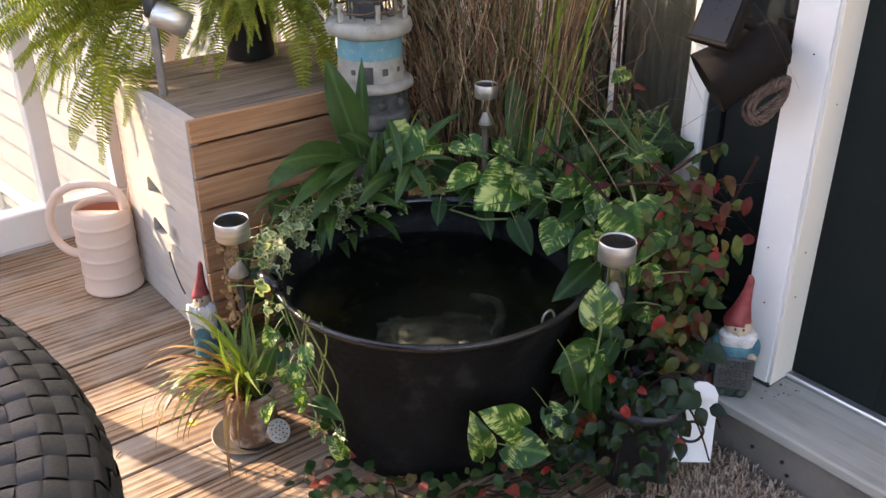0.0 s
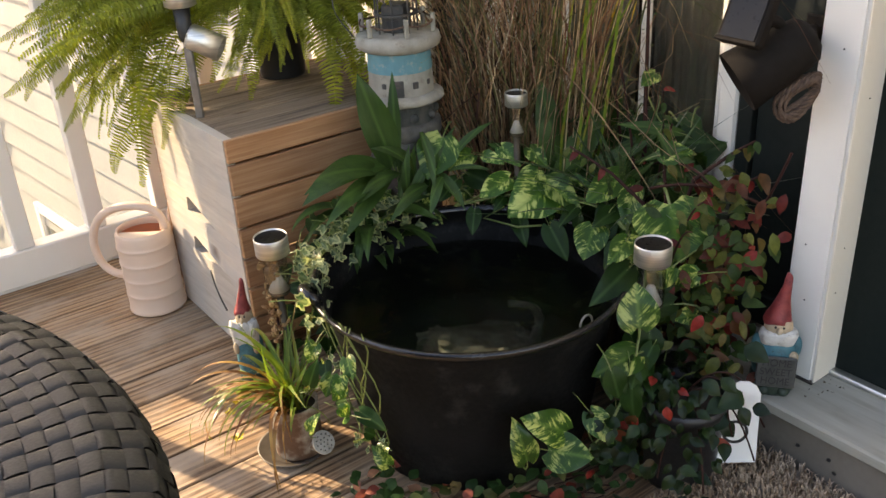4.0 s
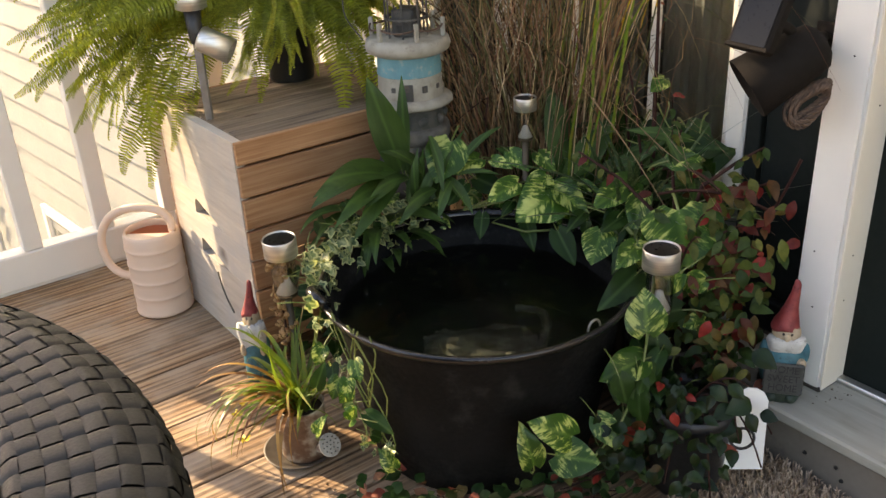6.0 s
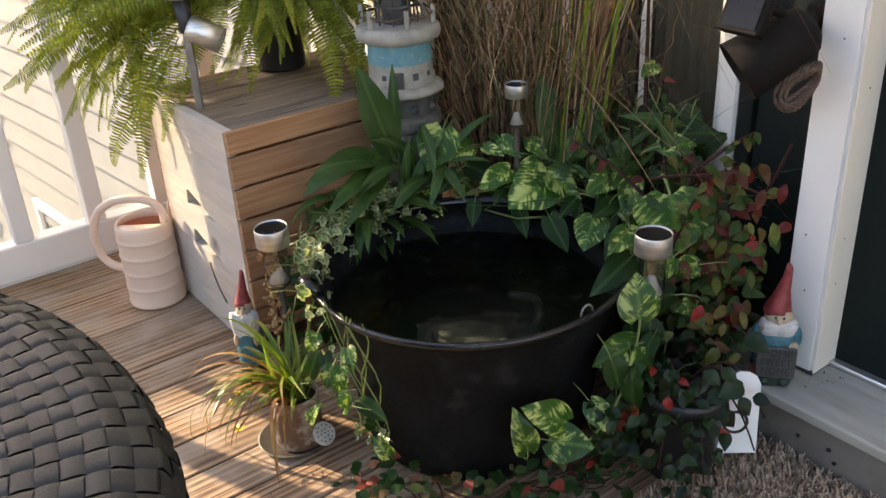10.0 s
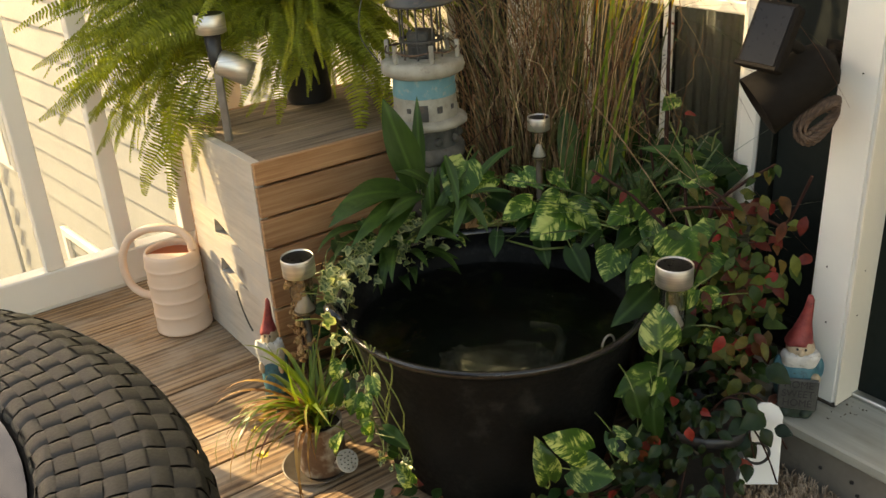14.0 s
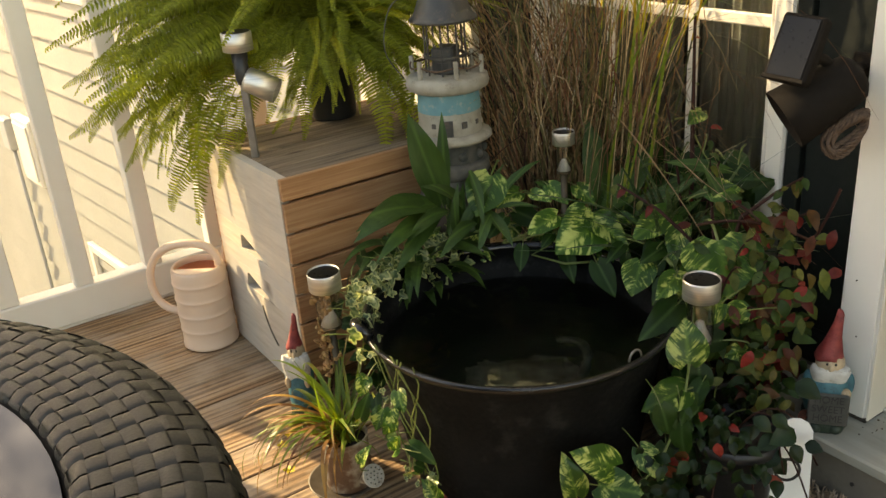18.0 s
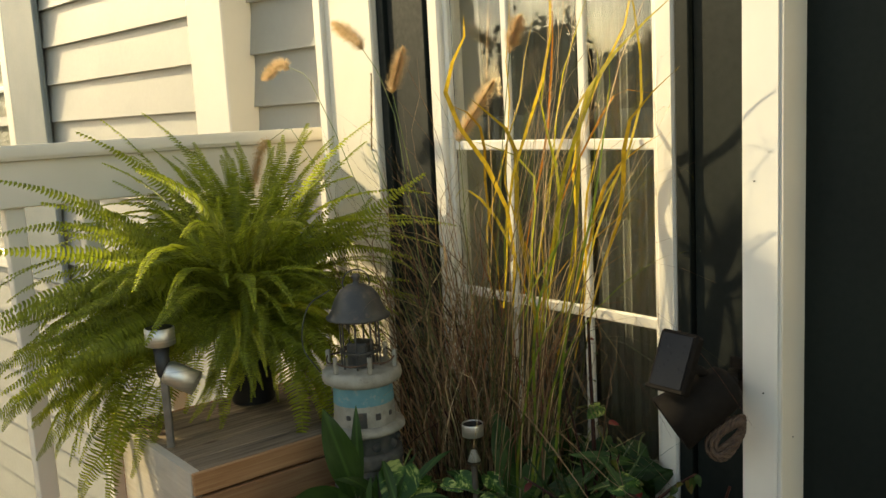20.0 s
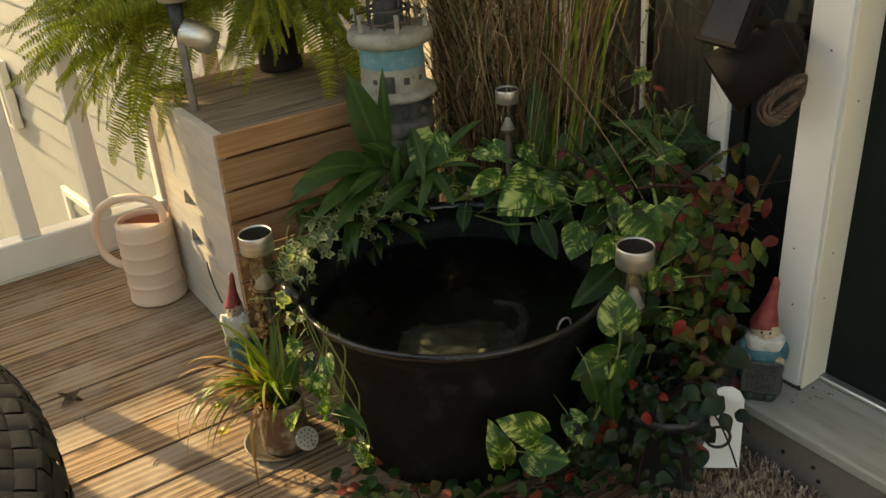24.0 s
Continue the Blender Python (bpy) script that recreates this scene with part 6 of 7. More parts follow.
RISING, SPREAD, HANGING = [(84, 30), (78, -20), (70, -40)], [(58, -38), (44, -52), (34, -28), (60, -62)], [(30, -78), (18, -84), (45, -86), (8, -72)]
FRONDS = [[frond_mesh("frond", 0.42, a, FERN, seed=7 * k + i) for i, a in enumerate(row)] for k, row in enumerate((RISING, SPREAD, HANGING))]
FRONDS_GOLD = [frond_mesh("frond", 0.42, a, FERN_GOLD, seed=i + 40) for i, a in enumerate(((40, -45), (22, -80), (48, -70)))]
fern = thing("boston_fern", (0.830, 1.445, 0.560), "lush Boston fern with arching green fronds spilling over the crate", "plant")
for i in range(400):
    az = (i * 137.5 + rng.uniform(-15, 15)) % 360
    turn = (az + 180) % 360 - 180
    tier = (0, 0, 1, 1, 1, 2, 2)[i % 7]
    size = rng.uniform(0.85, 1.15)
    if -136 < turn < -96:
        tier, size = min(tier, 1) * 2, size * (0.50 if tier else 0.66)
    elif -96 <= turn < -60:
        size *= (0.95, 0.66, 0.76)[tier]
    elif -60 <= turn < 50:
        size *= (1.0, 0.72, 0.58)[tier]
    elif 50 <= turn < 125:
        tier, size = 0, size * 0.98
    elif -168 < turn <= -136:
        tier, size = min(tier, 1), size * (0.46 if tier else 0.95)
    elif 125 <= turn < 166:
        tier = min(tier, 1)
        size *= (1.08, 0.95)[tier]
    else:
        size *= (1.06, 0.95, 0.92)[tier]
    mesh = FRONDS[tier][rng.randrange(len(FRONDS[tier]))]
    if tier and rng.random() < 0.08:
        mesh = rng.choice(FRONDS_GOLD)
    o = new("frond", mesh)
    o.parent = fern
    r0 = rng.uniform(0.0, 0.06)
    roll = rng.uniform(-62, 8) if turn > 125 or turn < -168 else rng.uniform(-20, 45) if -60 < turn < 40 else rng.uniform(-20, 20)
    o.matrix_basis = pose(r0 * math.cos(radians(az)), r0 * math.sin(radians(az)), rng.uniform(-0.02, 0.03), rng.uniform(-6, 6), roll, az - 90) @ Matrix.Scale(size, 4)
for az, k, size in [(-174, 1, 1.0), (178, 3, 1.0), (172, 1, 1.05), (158, 1, 1.12), (152, 1, 1.18), (164, 1, 1.0), (147, 1, 1.05), (155, 3, 1.2), (-96, 1, 0.80), (-92, 0, 0.94), (-88, 1, 0.84), (-82, 0, 0.78), (-101, 2, 0.5), (-128, 2, 0.42)]:
    o = new("frond", FRONDS[2][k])
    o.parent = fern
    o.matrix_basis = pose(0.02 * math.cos(radians(az)), 0.02 * math.sin(radians(az)), 0.0, 0, rng.uniform(-34, -12) if abs(az) > 140 else rng.uniform(-8, 8), az - 90) @ Matrix.Scale(size, 4)

for az, size in ((-158, 0.62), (-119, 0.36), (150, 0.9)):
    o = new("frond", FRONDS_GOLD[1])
    o.parent = fern
    o.matrix_basis = pose(0.02 * math.cos(radians(az)), 0.02 * math.sin(radians(az)), 0.0, 0, -10, az - 90) @ Matrix.Scale(size, 4)

HUNG = [
    (0.592, 1.438, 0.507, 0.530, 1.435, 0.269),
    (0.626, 1.412, 0.582, 0.545, 1.373, 0.391),
    (0.608, 1.426, 0.496, 0.508, 1.503, 0.281),
    (0.719, 1.339, 0.584, 0.699, 1.305, 0.414),
    (0.753, 1.339, 0.597, 0.703, 1.314, 0.515),
    (0.807, 1.322, 0.628, 0.781, 1.267, 0.518),
    (0.826, 1.321, 0.569, 0.795, 1.206, 0.366),
    (0.526, 1.552, 0.591, 0.389, 1.594, 0.522),
    (0.545, 1.537, 0.541, 0.409, 1.579, 0.421),
    (0.524, 1.553, 0.512, 0.385, 1.623, 0.426),
    (0.564, 1.510, 0.501, 0.451, 1.547, 0.363),
    (0.568, 1.495, 0.472, 0.476, 1.515, 0.367),
    (0.610, 1.449, 0.541, 0.525, 1.451, 0.414),
]
DRAPED = [
    (0.678, 1.371, 0.587, 0.609, 1.362, 0.418),
    (0.647, 1.370, 0.526, 0.604, 1.365, 0.368),
    (0.689, 1.363, 0.614, 0.643, 1.322, 0.453),
    (0.786, 1.352, 0.666, 0.761, 1.295, 0.559),
    (0.619, 1.493, 0.659, 0.444, 1.616, 0.598),
    (0.630, 1.459, 0.623, 0.473, 1.530, 0.555),
    (0.598, 1.484, 0.616, 0.489, 1.504, 0.467),
    (0.859, 1.320, 0.612, 0.842, 1.245, 0.424),
    (0.629, 1.397, 0.506, 0.563, 1.385, 0.343),
    (0.851, 1.314, 0.660, 0.838, 1.248, 0.518),
    (0.720, 1.364, 0.674, 0.618, 1.355, 0.544),
    (0.569, 1.519, 0.588, 0.446, 1.551, 0.452),
    (0.714, 1.343, 0.508, 0.657, 1.337, 0.430),
]
SHORTS = [frond_mesh("frond", 0.21, a, FERN, 42, 60 + i) for i, a in enumerate(((24, -38), (12, -30), (34, -30)))]
for i, (x, y, z, u, v, w) in enumerate(HUNG + DRAPED):
    o = lay(fern, SHORTS[i % 3], (x, y, z), (u, v, w), FACE + Vector((rng.uniform(-0.3, 0.3), rng.uniform(-0.3, 0.3), rng.uniform(-0.5, 0.1))), 1.0)
    o.name = "frond"

# ---- tall ornamental grass ----
grass = thing("ornamental_grass", (1.045, 1.005, 0.185), "tall dry ornamental grass with golden blades and tan plumes before the window", "plant")


GX, GY, GZ = grass.location


def ribbon(path, width, verts, faces, side, rise=0):
    """Flat blade along a path of points, tapering to the tip; rise: where a thin stem widens to a blade."""
    n, last = len(verts), len(path) - 1
    for j, p in enumerate(path):
        ww = width * (0.3 + 0.7 * min(1, max(0, (j / last - rise) * 4)) if rise else min(1, 0.35 + 2.5 * j / last)) * (1 - (j / last) ** (6 if rise else 3)) + 0.0002
        p = Vector((min(p.x, 1.164 - GX), p.y, p.z))
        verts += [p - side * ww, p + side * ww]
    faces += [(n + 2 * j, n + 2 * j + 1, n + 2 * j + 3, n + 2 * j + 2) for j in range(last)]


def blades(count, height, lean_x, lean_y, width, seed, foot=(0, 0), foot_r=0.07, droop=(0.0, 0.3), wild=0.05, broken=0.1, branch=0, rise=0):
    """Blades from the pot; each leans, sways and droops, some are broken; branch: fine side hairs near the tip."""
    r = random.Random(seed)
    verts, faces = [], []
    for k in range(count):
        a, q = r.uniform(0, 6.283), foot_r * r.random() ** 0.5
        b = Vector((foot[0] + q * math.cos(a), foot[1] + q * math.sin(a), 0))
        h, lx, ly = r.uniform(*height), r.uniform(*lean_x), r.uniform(*lean_y)
        d, power = r.uniform(*droop) * r.random(), r.uniform(0.75, 2.2)
        snap = r.uniform(0.35, 0.8) if r.random() < broken else 2
        fall = Vector((r.uniform(-0.7, 0.3), r.uniform(-1, 1), r.uniform(-1.2, 0.25))).normalized()
        way = Vector((lx, ly, 0)).normalized() if abs(lx) + abs(ly) > 0.01 else Vector((0, 1, 0))
        path = []
        for j in range(15):
            t = j / 14
            p = b + Vector((lx, ly, 0)) * t ** power + Vector((0, 0, h * (t - d * max(0, t - 0.55) ** 2 * 3.2))) + way * d * h * max(0, t - 0.5) ** 1.5 * 0.9
            p += Vector((noise.noise(Vector((k * 1.37, t * 3.3, seed))), noise.noise(Vector((k * 1.37, t * 3.3, seed + 9))), 0)) * wild * t
            if t > snap:
                fall.z -= 0.08
                p = path[-1] + fall.normalized() * h / 14
            path.append(p)
        if any(p.z + GZ < 0.44 and (p.x + GX < 0.90 or math.hypot(p.x + GX - 0.771, p.y + GY - 0.821) < 0.235) for p in path):
            continue
        s = Vector((r.uniform(-0.6, 0.6), 1, r.uniform(-0.2, 0.2))).normalized() if r.random() < 0.7 else Vector((1, r.uniform(-0.5, 0.5), 0)).normalized()
        ribbon(path, width * r.uniform(0.6, 1.35), verts, faces, s, rise and rise * r.uniform(0.8, 1.2))
        for _ in range(branch):
            j = r.randrange(8, 14)
            e = path[j] + Vector((r.uniform(-0.03, 0.03), r.uniform(-0.035, 0.035), r.uniform(0.02, 0.07)))
            m = path[j].lerp(e, 0.5) + Vector((0, 0, 0.006))
            ribbon([path[j], m, e], 0.00035, verts, faces, Vector((0.3, 1, 0)).normalized())
    me = bpy.data.meshes.new("blades")
    me.from_pydata(verts, [], faces)
    return me


for name, material, me in (("dry_tangle", BLADES, blades(240, (0.18, 0.55), (-0.16, 0.05), (-0.36, 0.42), 0.0010, 15, foot_r=0.085, droop=(0.1, 1.5), wild=0.16, broken=0.40)),
                           ("leaning_blades", BLADES, blades(115, (0.45, 0.80), (-0.10, 0.05), (-0.28, 0.46), 0.0013, 3, foot_r=0.08, droop=(0.1, 1.3), wild=0.14, broken=0.28)),
                           ("forward_blades", BLADES, blades(90, (0.40, 0.75), (-0.15, -0.03), (-0.16, 0.24), 0.0012, 43, foot_r=0.08, droop=(0.1, 0.9), wild=0.12, broken=0.2)),
                           ("dark_blades", RED_STEM, blades(46, (0.40, 0.72), (-0.08, 0.05), (-0.10, 0.48), 0.0017, 53, foot_r=0.08, droop=(0.0, 1.2), wild=0.16, broken=0.3)),
                           ("drooping_blades", BLADES, blades(120, (0.35, 0.75), (-0.10, 0.03), (-0.28, 0.46), 0.0010, 33, foot_r=0.07, droop=(0.9, 1.7), wild=0.06, broken=0.0)),
                           ("golden_blades", GOLD, blades(22, (0.78, 1.06), (-0.05, 0.05), (-0.27, 0.04), 0.0046, 8, foot=(0.01, -0.09), foot_r=0.05, droop=(0.0, 0.75), wild=0.10, broken=0.0, rise=0.5)),
                           ("green_blades", STRAP, blades(11, (0.60, 0.92), (-0.06, 0.04), (-0.34, 0.05), 0.0022, 18, foot=(0.0, -0.07), foot_r=0.06, droop=(0.0, 0.8), wild=0.06, broken=0.1)),
                           ("seed_stalks", PLUME, blades(22, (0.72, 1.05), (-0.05, 0.03), (-0.32, -0.05), 0.00045, 5, foot=(0.0, -0.08), foot_r=0.06, droop=(0.0, 0.3), wild=0.05, broken=0.0, branch=7)),
                           ("fine_stalks", BLADES, blades(115, (0.45, 0.98), (-0.08, 0.04), (-0.30, 0.38), 0.0006, 25, foot_r=0.085, droop=(0.0, 1.0), wild=0.13, broken=0.28))):
    me.materials.append(material)
    if name == "golden_blades":
        me.materials.append(BLADES)
        for f in me.polygons:
            f.material_index = int(f.index % 14 < 6)
    o = tagged(new(name, me), kind="stuff")
    o.parent = grass
# single blades that arch over the shutter
for pts, w in (([(0.0, -0.10, 0.1), (-0.01, -0.20, 0.45), (-0.01, -0.34, 0.64), (-0.01, -0.42, 0.685), (-0.01, -0.455, 0.65), (-0.01, -0.460, 0.58)], 0.0009),
               ([(0.0, -0.10, 0.1), (0.0, -0.22, 0.55), (0.0, -0.32, 0.76), (0.0, -0.41, 0.835), (0.0, -0.47, 0.83), (0.0, -0.50, 0.78)], 0.0008),
               ([(0.0, -0.10, 0.1), (0.0, -0.16, 0.50), (0.0, -0.25, 0.62), (-0.02, -0.33, 0.60), (-0.03, -0.36, 0.50), (-0.03, -0.38, 0.38)], 0.0006)):
    path = [sum((Vector(p) * c for p, c in zip(pts[i:i + 4], ((1 - u) ** 3 / 6, (3 * u ** 3 - 6 * u ** 2 + 4) / 6, (-3 * u ** 3 + 3 * u ** 2 + 3 * u + 1) / 6, u ** 3 / 6))), Vector()) for i in range(3) for u in (0, 0.2, 0.4, 0.6, 0.8)]
    verts, faces = [], []
    ribbon(path, w, verts, faces, Vector((0.7, 0.7, 0)))
    me = bpy.data.meshes.new("arching_blade")
    me.from_pydata(verts, [], faces)
    me.materials.append(GOLD if w > 0.00085 else BLADES)
    new("arching_blade", me).parent = grass
for pts in ([(-0.02, 0.03, 0.0), (-0.02, 0.12, 0.45), (-0.015, 0.18, 0.75), (-0.015, 0.226, 0.835), (-0.015, 0.293, 0.90), (-0.015, 0.363, 0.935)], [(0.0, 0.02, 0.0), (0.0, 0.10, 0.45), (-0.01, 0.165, 0.70), (-0.015, 0.187, 0.80), (-0.015, 0.147, 0.868)],
            [(-0.03, 0.03, 0.0), (-0.06, 0.22, 0.40), (-0.04, 0.42, 0.66), (-0.02, 0.555, 0.745), (-0.015, 0.70, 0.70), (-0.015, 0.755, 0.605)], [(0.0, 0.0, 0.0), (0.0, 0.01, 0.40), (-0.01, 0.01, 0.62), (-0.015, 0.008, 0.712), (-0.015, -0.082, 0.80)],
            [(0.0, 0.0, 0.0), (0.0, -0.04, 0.40), (-0.01, -0.09, 0.70), (-0.015, -0.122, 0.848), (-0.015, -0.146, 0.888)], [(0.0, 0.03, 0.0), (-0.02, 0.20, 0.45), (-0.02, 0.37, 0.72), (-0.02, 0.467, 0.845), (-0.015, 0.586, 0.877), (-0.015, 0.66, 0.85)]):
    pts = [Vector(p) for p in pts]
    fine = [pts[min(int(u), len(pts) - 2)].lerp(pts[min(int(u), len(pts) - 2) + 1], u - min(int(u), len(pts) - 2)) for u in (i * (len(pts) - 1) / 24 for i in range(25))]
    head = part("seed_head", tube(fine, 0.0008, 5), STEM, grass, "tan bottle-brush seed head on a thin stalk")
    bm = bmesh.new()
    for i in range(1300):
        u = 17.6 + 6.3 * rng.random()
        j = min(int(u), 23)
        c = fine[j].lerp(fine[j + 1], u - j)
        d = (fine[j + 1] - fine[j]).normalized()
        o = Vector([rng.uniform(-1, 1) for _ in range(3)])
        o = (o - d * o.dot(d)).normalized()
        tip = c + o * rng.uniform(0.012, 0.021) * min(1, (24.3 - u) * 0.6, (u - 17.2) * 1.5) + d * 0.009
        s = d.cross(o) * 0.0005
        bm.faces.new([bm.verts.new(v) for v in (c - s, c + s, tip)])
    part("bristles", bm, PLUME, head)

spikelet = part("seed_head", tube([(0.0, 0.02, 0.0), (-0.01, 0.10, 0.40), (-0.015, 0.263, 0.693), (-0.015, 0.248, 0.832)], 0.0008, 5), STEM, grass, "thin reddish seed spike")
bm = bmesh.new()
for i in range(420):
    t, o = rng.random(), Vector([rng.uniform(-1, 1) for _ in range(3)])
    c = Vector((-0.015, 0.263, 0.693)).lerp(Vector((-0.015, 0.248, 0.832)), t)
    tip = c + Vector((o.x, o.y, 0)).normalized() * rng.uniform(0.002, 0.0048) + Vector((0, 0, 0.004))
    side = Vector((-o.y, o.x, 0)).normalized() * 0.0008
    bm.faces.new([bm.verts.new(v) for v in (c - side, c + side, tip)])
part("bristles", bm, RUST, spikelet)

# ---- red autumn shrub ----
shrub = thing("autumn_shrub", (0.985, 0.668, 0.13), "leafy shrub with red, olive and green autumn leaves beside the tub", "plant")
made = 0
while made < 560:
    p = Vector((rng.gauss(1.005, 0.050), rng.gauss(0.606, 0.055), rng.uniform(0.075, 0.385)))
    flat = (p - TUBC).to_2d().length
    if flat < 0.228 or p.x > 1.088 or (p.x > 1.070 and p.y < 0.550) or p.y < 0.488 or (p.x > 1.0 and p.z < 0.115) or (p - Vector((1.052, 0.512, 0.2))).length < 0.05 or abs(p.x - 1.0) > 0.10 - 0.12 * max(0, p.z - 0.28) or p.z > 0.33 + 1.0 * (p.x - 0.96):
        continue
    made += 1
    set_leaf(shrub, OVALS[rng.randrange(3)], p, rng.uniform(150, 300), rng.uniform(-70, 25), rng.uniform(0.65, 1.15), jitter=0.45, rng=rng)
# dark leaves added as shade, closing the bright gap beside the tub
for i in range(110):
    p = Vector((rng.uniform(0.90, 1.07), rng.uniform(0.63, 0.80), rng.uniform(0.03, 0.25)))
    if (p - TUBC).to_2d().length > 0.233 and (p - Vector((0.985, 0.668, p.z))).length > 0.055 and not (p.x > 0.99 and p.z < 0.12):
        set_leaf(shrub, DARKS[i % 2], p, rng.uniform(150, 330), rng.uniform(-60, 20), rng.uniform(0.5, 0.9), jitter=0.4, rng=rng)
for k in range(11):
    e = Vector((rng.uniform(0.93, 1.07), rng.uniform(0.54, 0.70), rng.uniform(0.22, 0.36)))
    part("branch", tube([q - shrub.location for q in arc((0.985, 0.668, 0.13), e, (0.0, 0.0, 0.05), 8)], [0.0026 - 0.0002 * i for i in range(9)], 5), RED_STEM, shrub)
for a, b, s in [((1.09, 0.79, 0.33), (1.03, 0.62, 0.37), (0, 0, 0.02)), ((1.07, 0.60, 0.30), (1.085, 0.545, 0.42), (0, 0, -0.02)), ((1.0, 0.70, 0.35), (1.07, 0.57, 0.345), (0, 0, 0.015))]:
    part("branch", tube([q - shrub.location for q in arc(a, b, s, 8)], 0.0022, 5), RED_STEM, shrub)

for k, path in enumerate([[(0.957, 0.814, 0.393), (0.988, 0.761, 0.358), (1.0, 0.70, 0.318), (0.99, 0.672, 0.20)], [(1.062, 0.738, 0.47), (1.049, 0.721, 0.381), (1.036, 0.700, 0.32), (0.992, 0.672, 0.18)],
                          [(1.090, 0.583, 0.378), (1.077, 0.607, 0.362), (1.050, 0.636, 0.343), (0.995, 0.672, 0.20)], [(1.082, 0.597, 0.424), (1.062, 0.622, 0.402), (1.036, 0.655, 0.365), (0.992, 0.676, 0.20)]]):
    part("branch", tube([Vector(q) - shrub.location for q in path], [0.0015, 0.0024, 0.0030, 0.0034], 7), RED_STEM, shrub, smooth=True)
    for j in range(5):
        q = Vector(path[0]).lerp(Vector(path[1]), j / 5)
        if q.x < 1.088:
            set_leaf(shrub, OVALS[(j + k) % 3], q, rng.uniform(150, 300), rng.uniform(-60, 20), rng.uniform(0.6, 0.9), jitter=0.45, rng=rng, centre=False)

# ---- dark vine spilling from its pot ----
vine = thing("trailing_vine", (0.905, 0.545, 0.125), "dark green trailing vine with a few red leaves", "plant")
made = 0
while made < 250:
    a, r = rng.uniform(0, 6.283), rng.uniform(0.02, 0.145)
    p = Vector((0.905 + r * math.cos(a), 0.545 + r * math.sin(a) * 0.9, rng.uniform(0.10, 0.175) if r < 0.075 else rng.uniform(0.03, 0.14)))
    if (p - TUBC).to_2d().length < 0.215 or p.x > 1.005 or p.y < 0.44 or (r >= 0.075 and math.sin(a) > 0.6) or (p.x > 0.88 and p.y < 0.54):
        continue
    made += 1
    set_leaf(vine, VINES[made % 2], p, math.degrees(a) + rng.uniform(-60, 60), rng.uniform(-75, 10), rng.uniform(0.6, 1.0), jitter=0.45, rng=rng)
TAG_LEAVES = [(0.911, 0.497, 0.179, 0.920, 0.477, 0.163), (0.930, 0.476, 0.160, 0.898, 0.488, 0.145), (0.928, 0.477, 0.138, 0.931, 0.462, 0.115), (0.894, 0.510, 0.176, 0.904, 0.490, 0.160), (0.916, 0.486, 0.130, 0.894, 0.491, 0.108),
              (0.946, 0.470, 0.133, 0.956, 0.449, 0.129), (0.895, 0.516, 0.159, 0.878, 0.516, 0.137), (0.907, 0.487, 0.121, 0.917, 0.473, 0.098), (0.915, 0.487, 0.150, 0.886, 0.497, 0.137), (0.962, 0.502, 0.203, 0.975, 0.472, 0.187)]
for k, row in enumerate(TAG_LEAVES):
    lay(vine, VINES[k % 2], row[:3], row[3:6], FACE + Vector([rng.uniform(-0.2, 0.2) for _ in range(3)]), 1.15)
part("runner", tube([Vector(q) - vine.location for q in curve([(0.905, 0.545, 0.13), (0.905, 0.515, 0.175), (0.918, 0.490, 0.168), (0.912, 0.482, 0.135), (0.915, 0.474, 0.10)])], 0.0012, 5), RED_STEM, vine)
for a, b, s in [((0.905, 0.545, 0.13), (0.985, 0.478, 0.10), (0, 0, 0.05)), ((0.905, 0.545, 0.13), (0.99, 0.476, 0.075), (0.01, 0, 0.03)), ((0.905, 0.545, 0.13), (0.83, 0.52, 0.05), (0, 0, 0.04)), ((0.905, 0.545, 0.13), (0.86, 0.47, 0.04), (0, 0, 0.05)), ((0.905, 0.545, 0.13), (0.95, 0.46, 0.05), (0, 0, 0.05))]:
    part("runner", tube([q - vine.location for q in arc(a, b, s, 10)], 0.0013, 5), RED_STEM, vine)

# ---- ground cover at the tub's foot ----
cover = thing("ground_cover", (0.72, 0.63, 0.0), "creeping ground cover with small green and reddish leaves", "plant")
for i in range(210):
    a = radians(rng.uniform(186, 318))
    r = rng.uniform(0.168, 0.275)
    z = rng.uniform(0.004, 0.045) if r > 0.185 else rng.uniform(0.01, 0.03)
    p = TUBC + Vector((r * math.cos(a), r * math.sin(a), z))
    if p.y < 0.53 and p.x > 0.72:
        p.z += 0.025
    set_leaf(cover, COVERS[i % 2], p, rng.uniform(0, 360), rng.uniform(-25, 35), rng.uniform(0.75, 1.4), Vector((-0.2, -0.2, 0.9)), 0.5, rng)
for k in range(12):
    a0 = radians(rng.uniform(190, 300))
    part("runner", tube([TUBC + Vector(((0.19 + 0.06 * t + 0.01 * math.sin(9 * t + k)) * math.cos(a0 + 0.5 * t), (0.19 + 0.06 * t) * math.sin(a0 + 0.5 * t), 0.008 + 0.012 * math.sin(5 * t + k) ** 2)) - cover.location for t in (i / 10 for i in range(11))], 0.0011, 5), RED_STEM, cover)

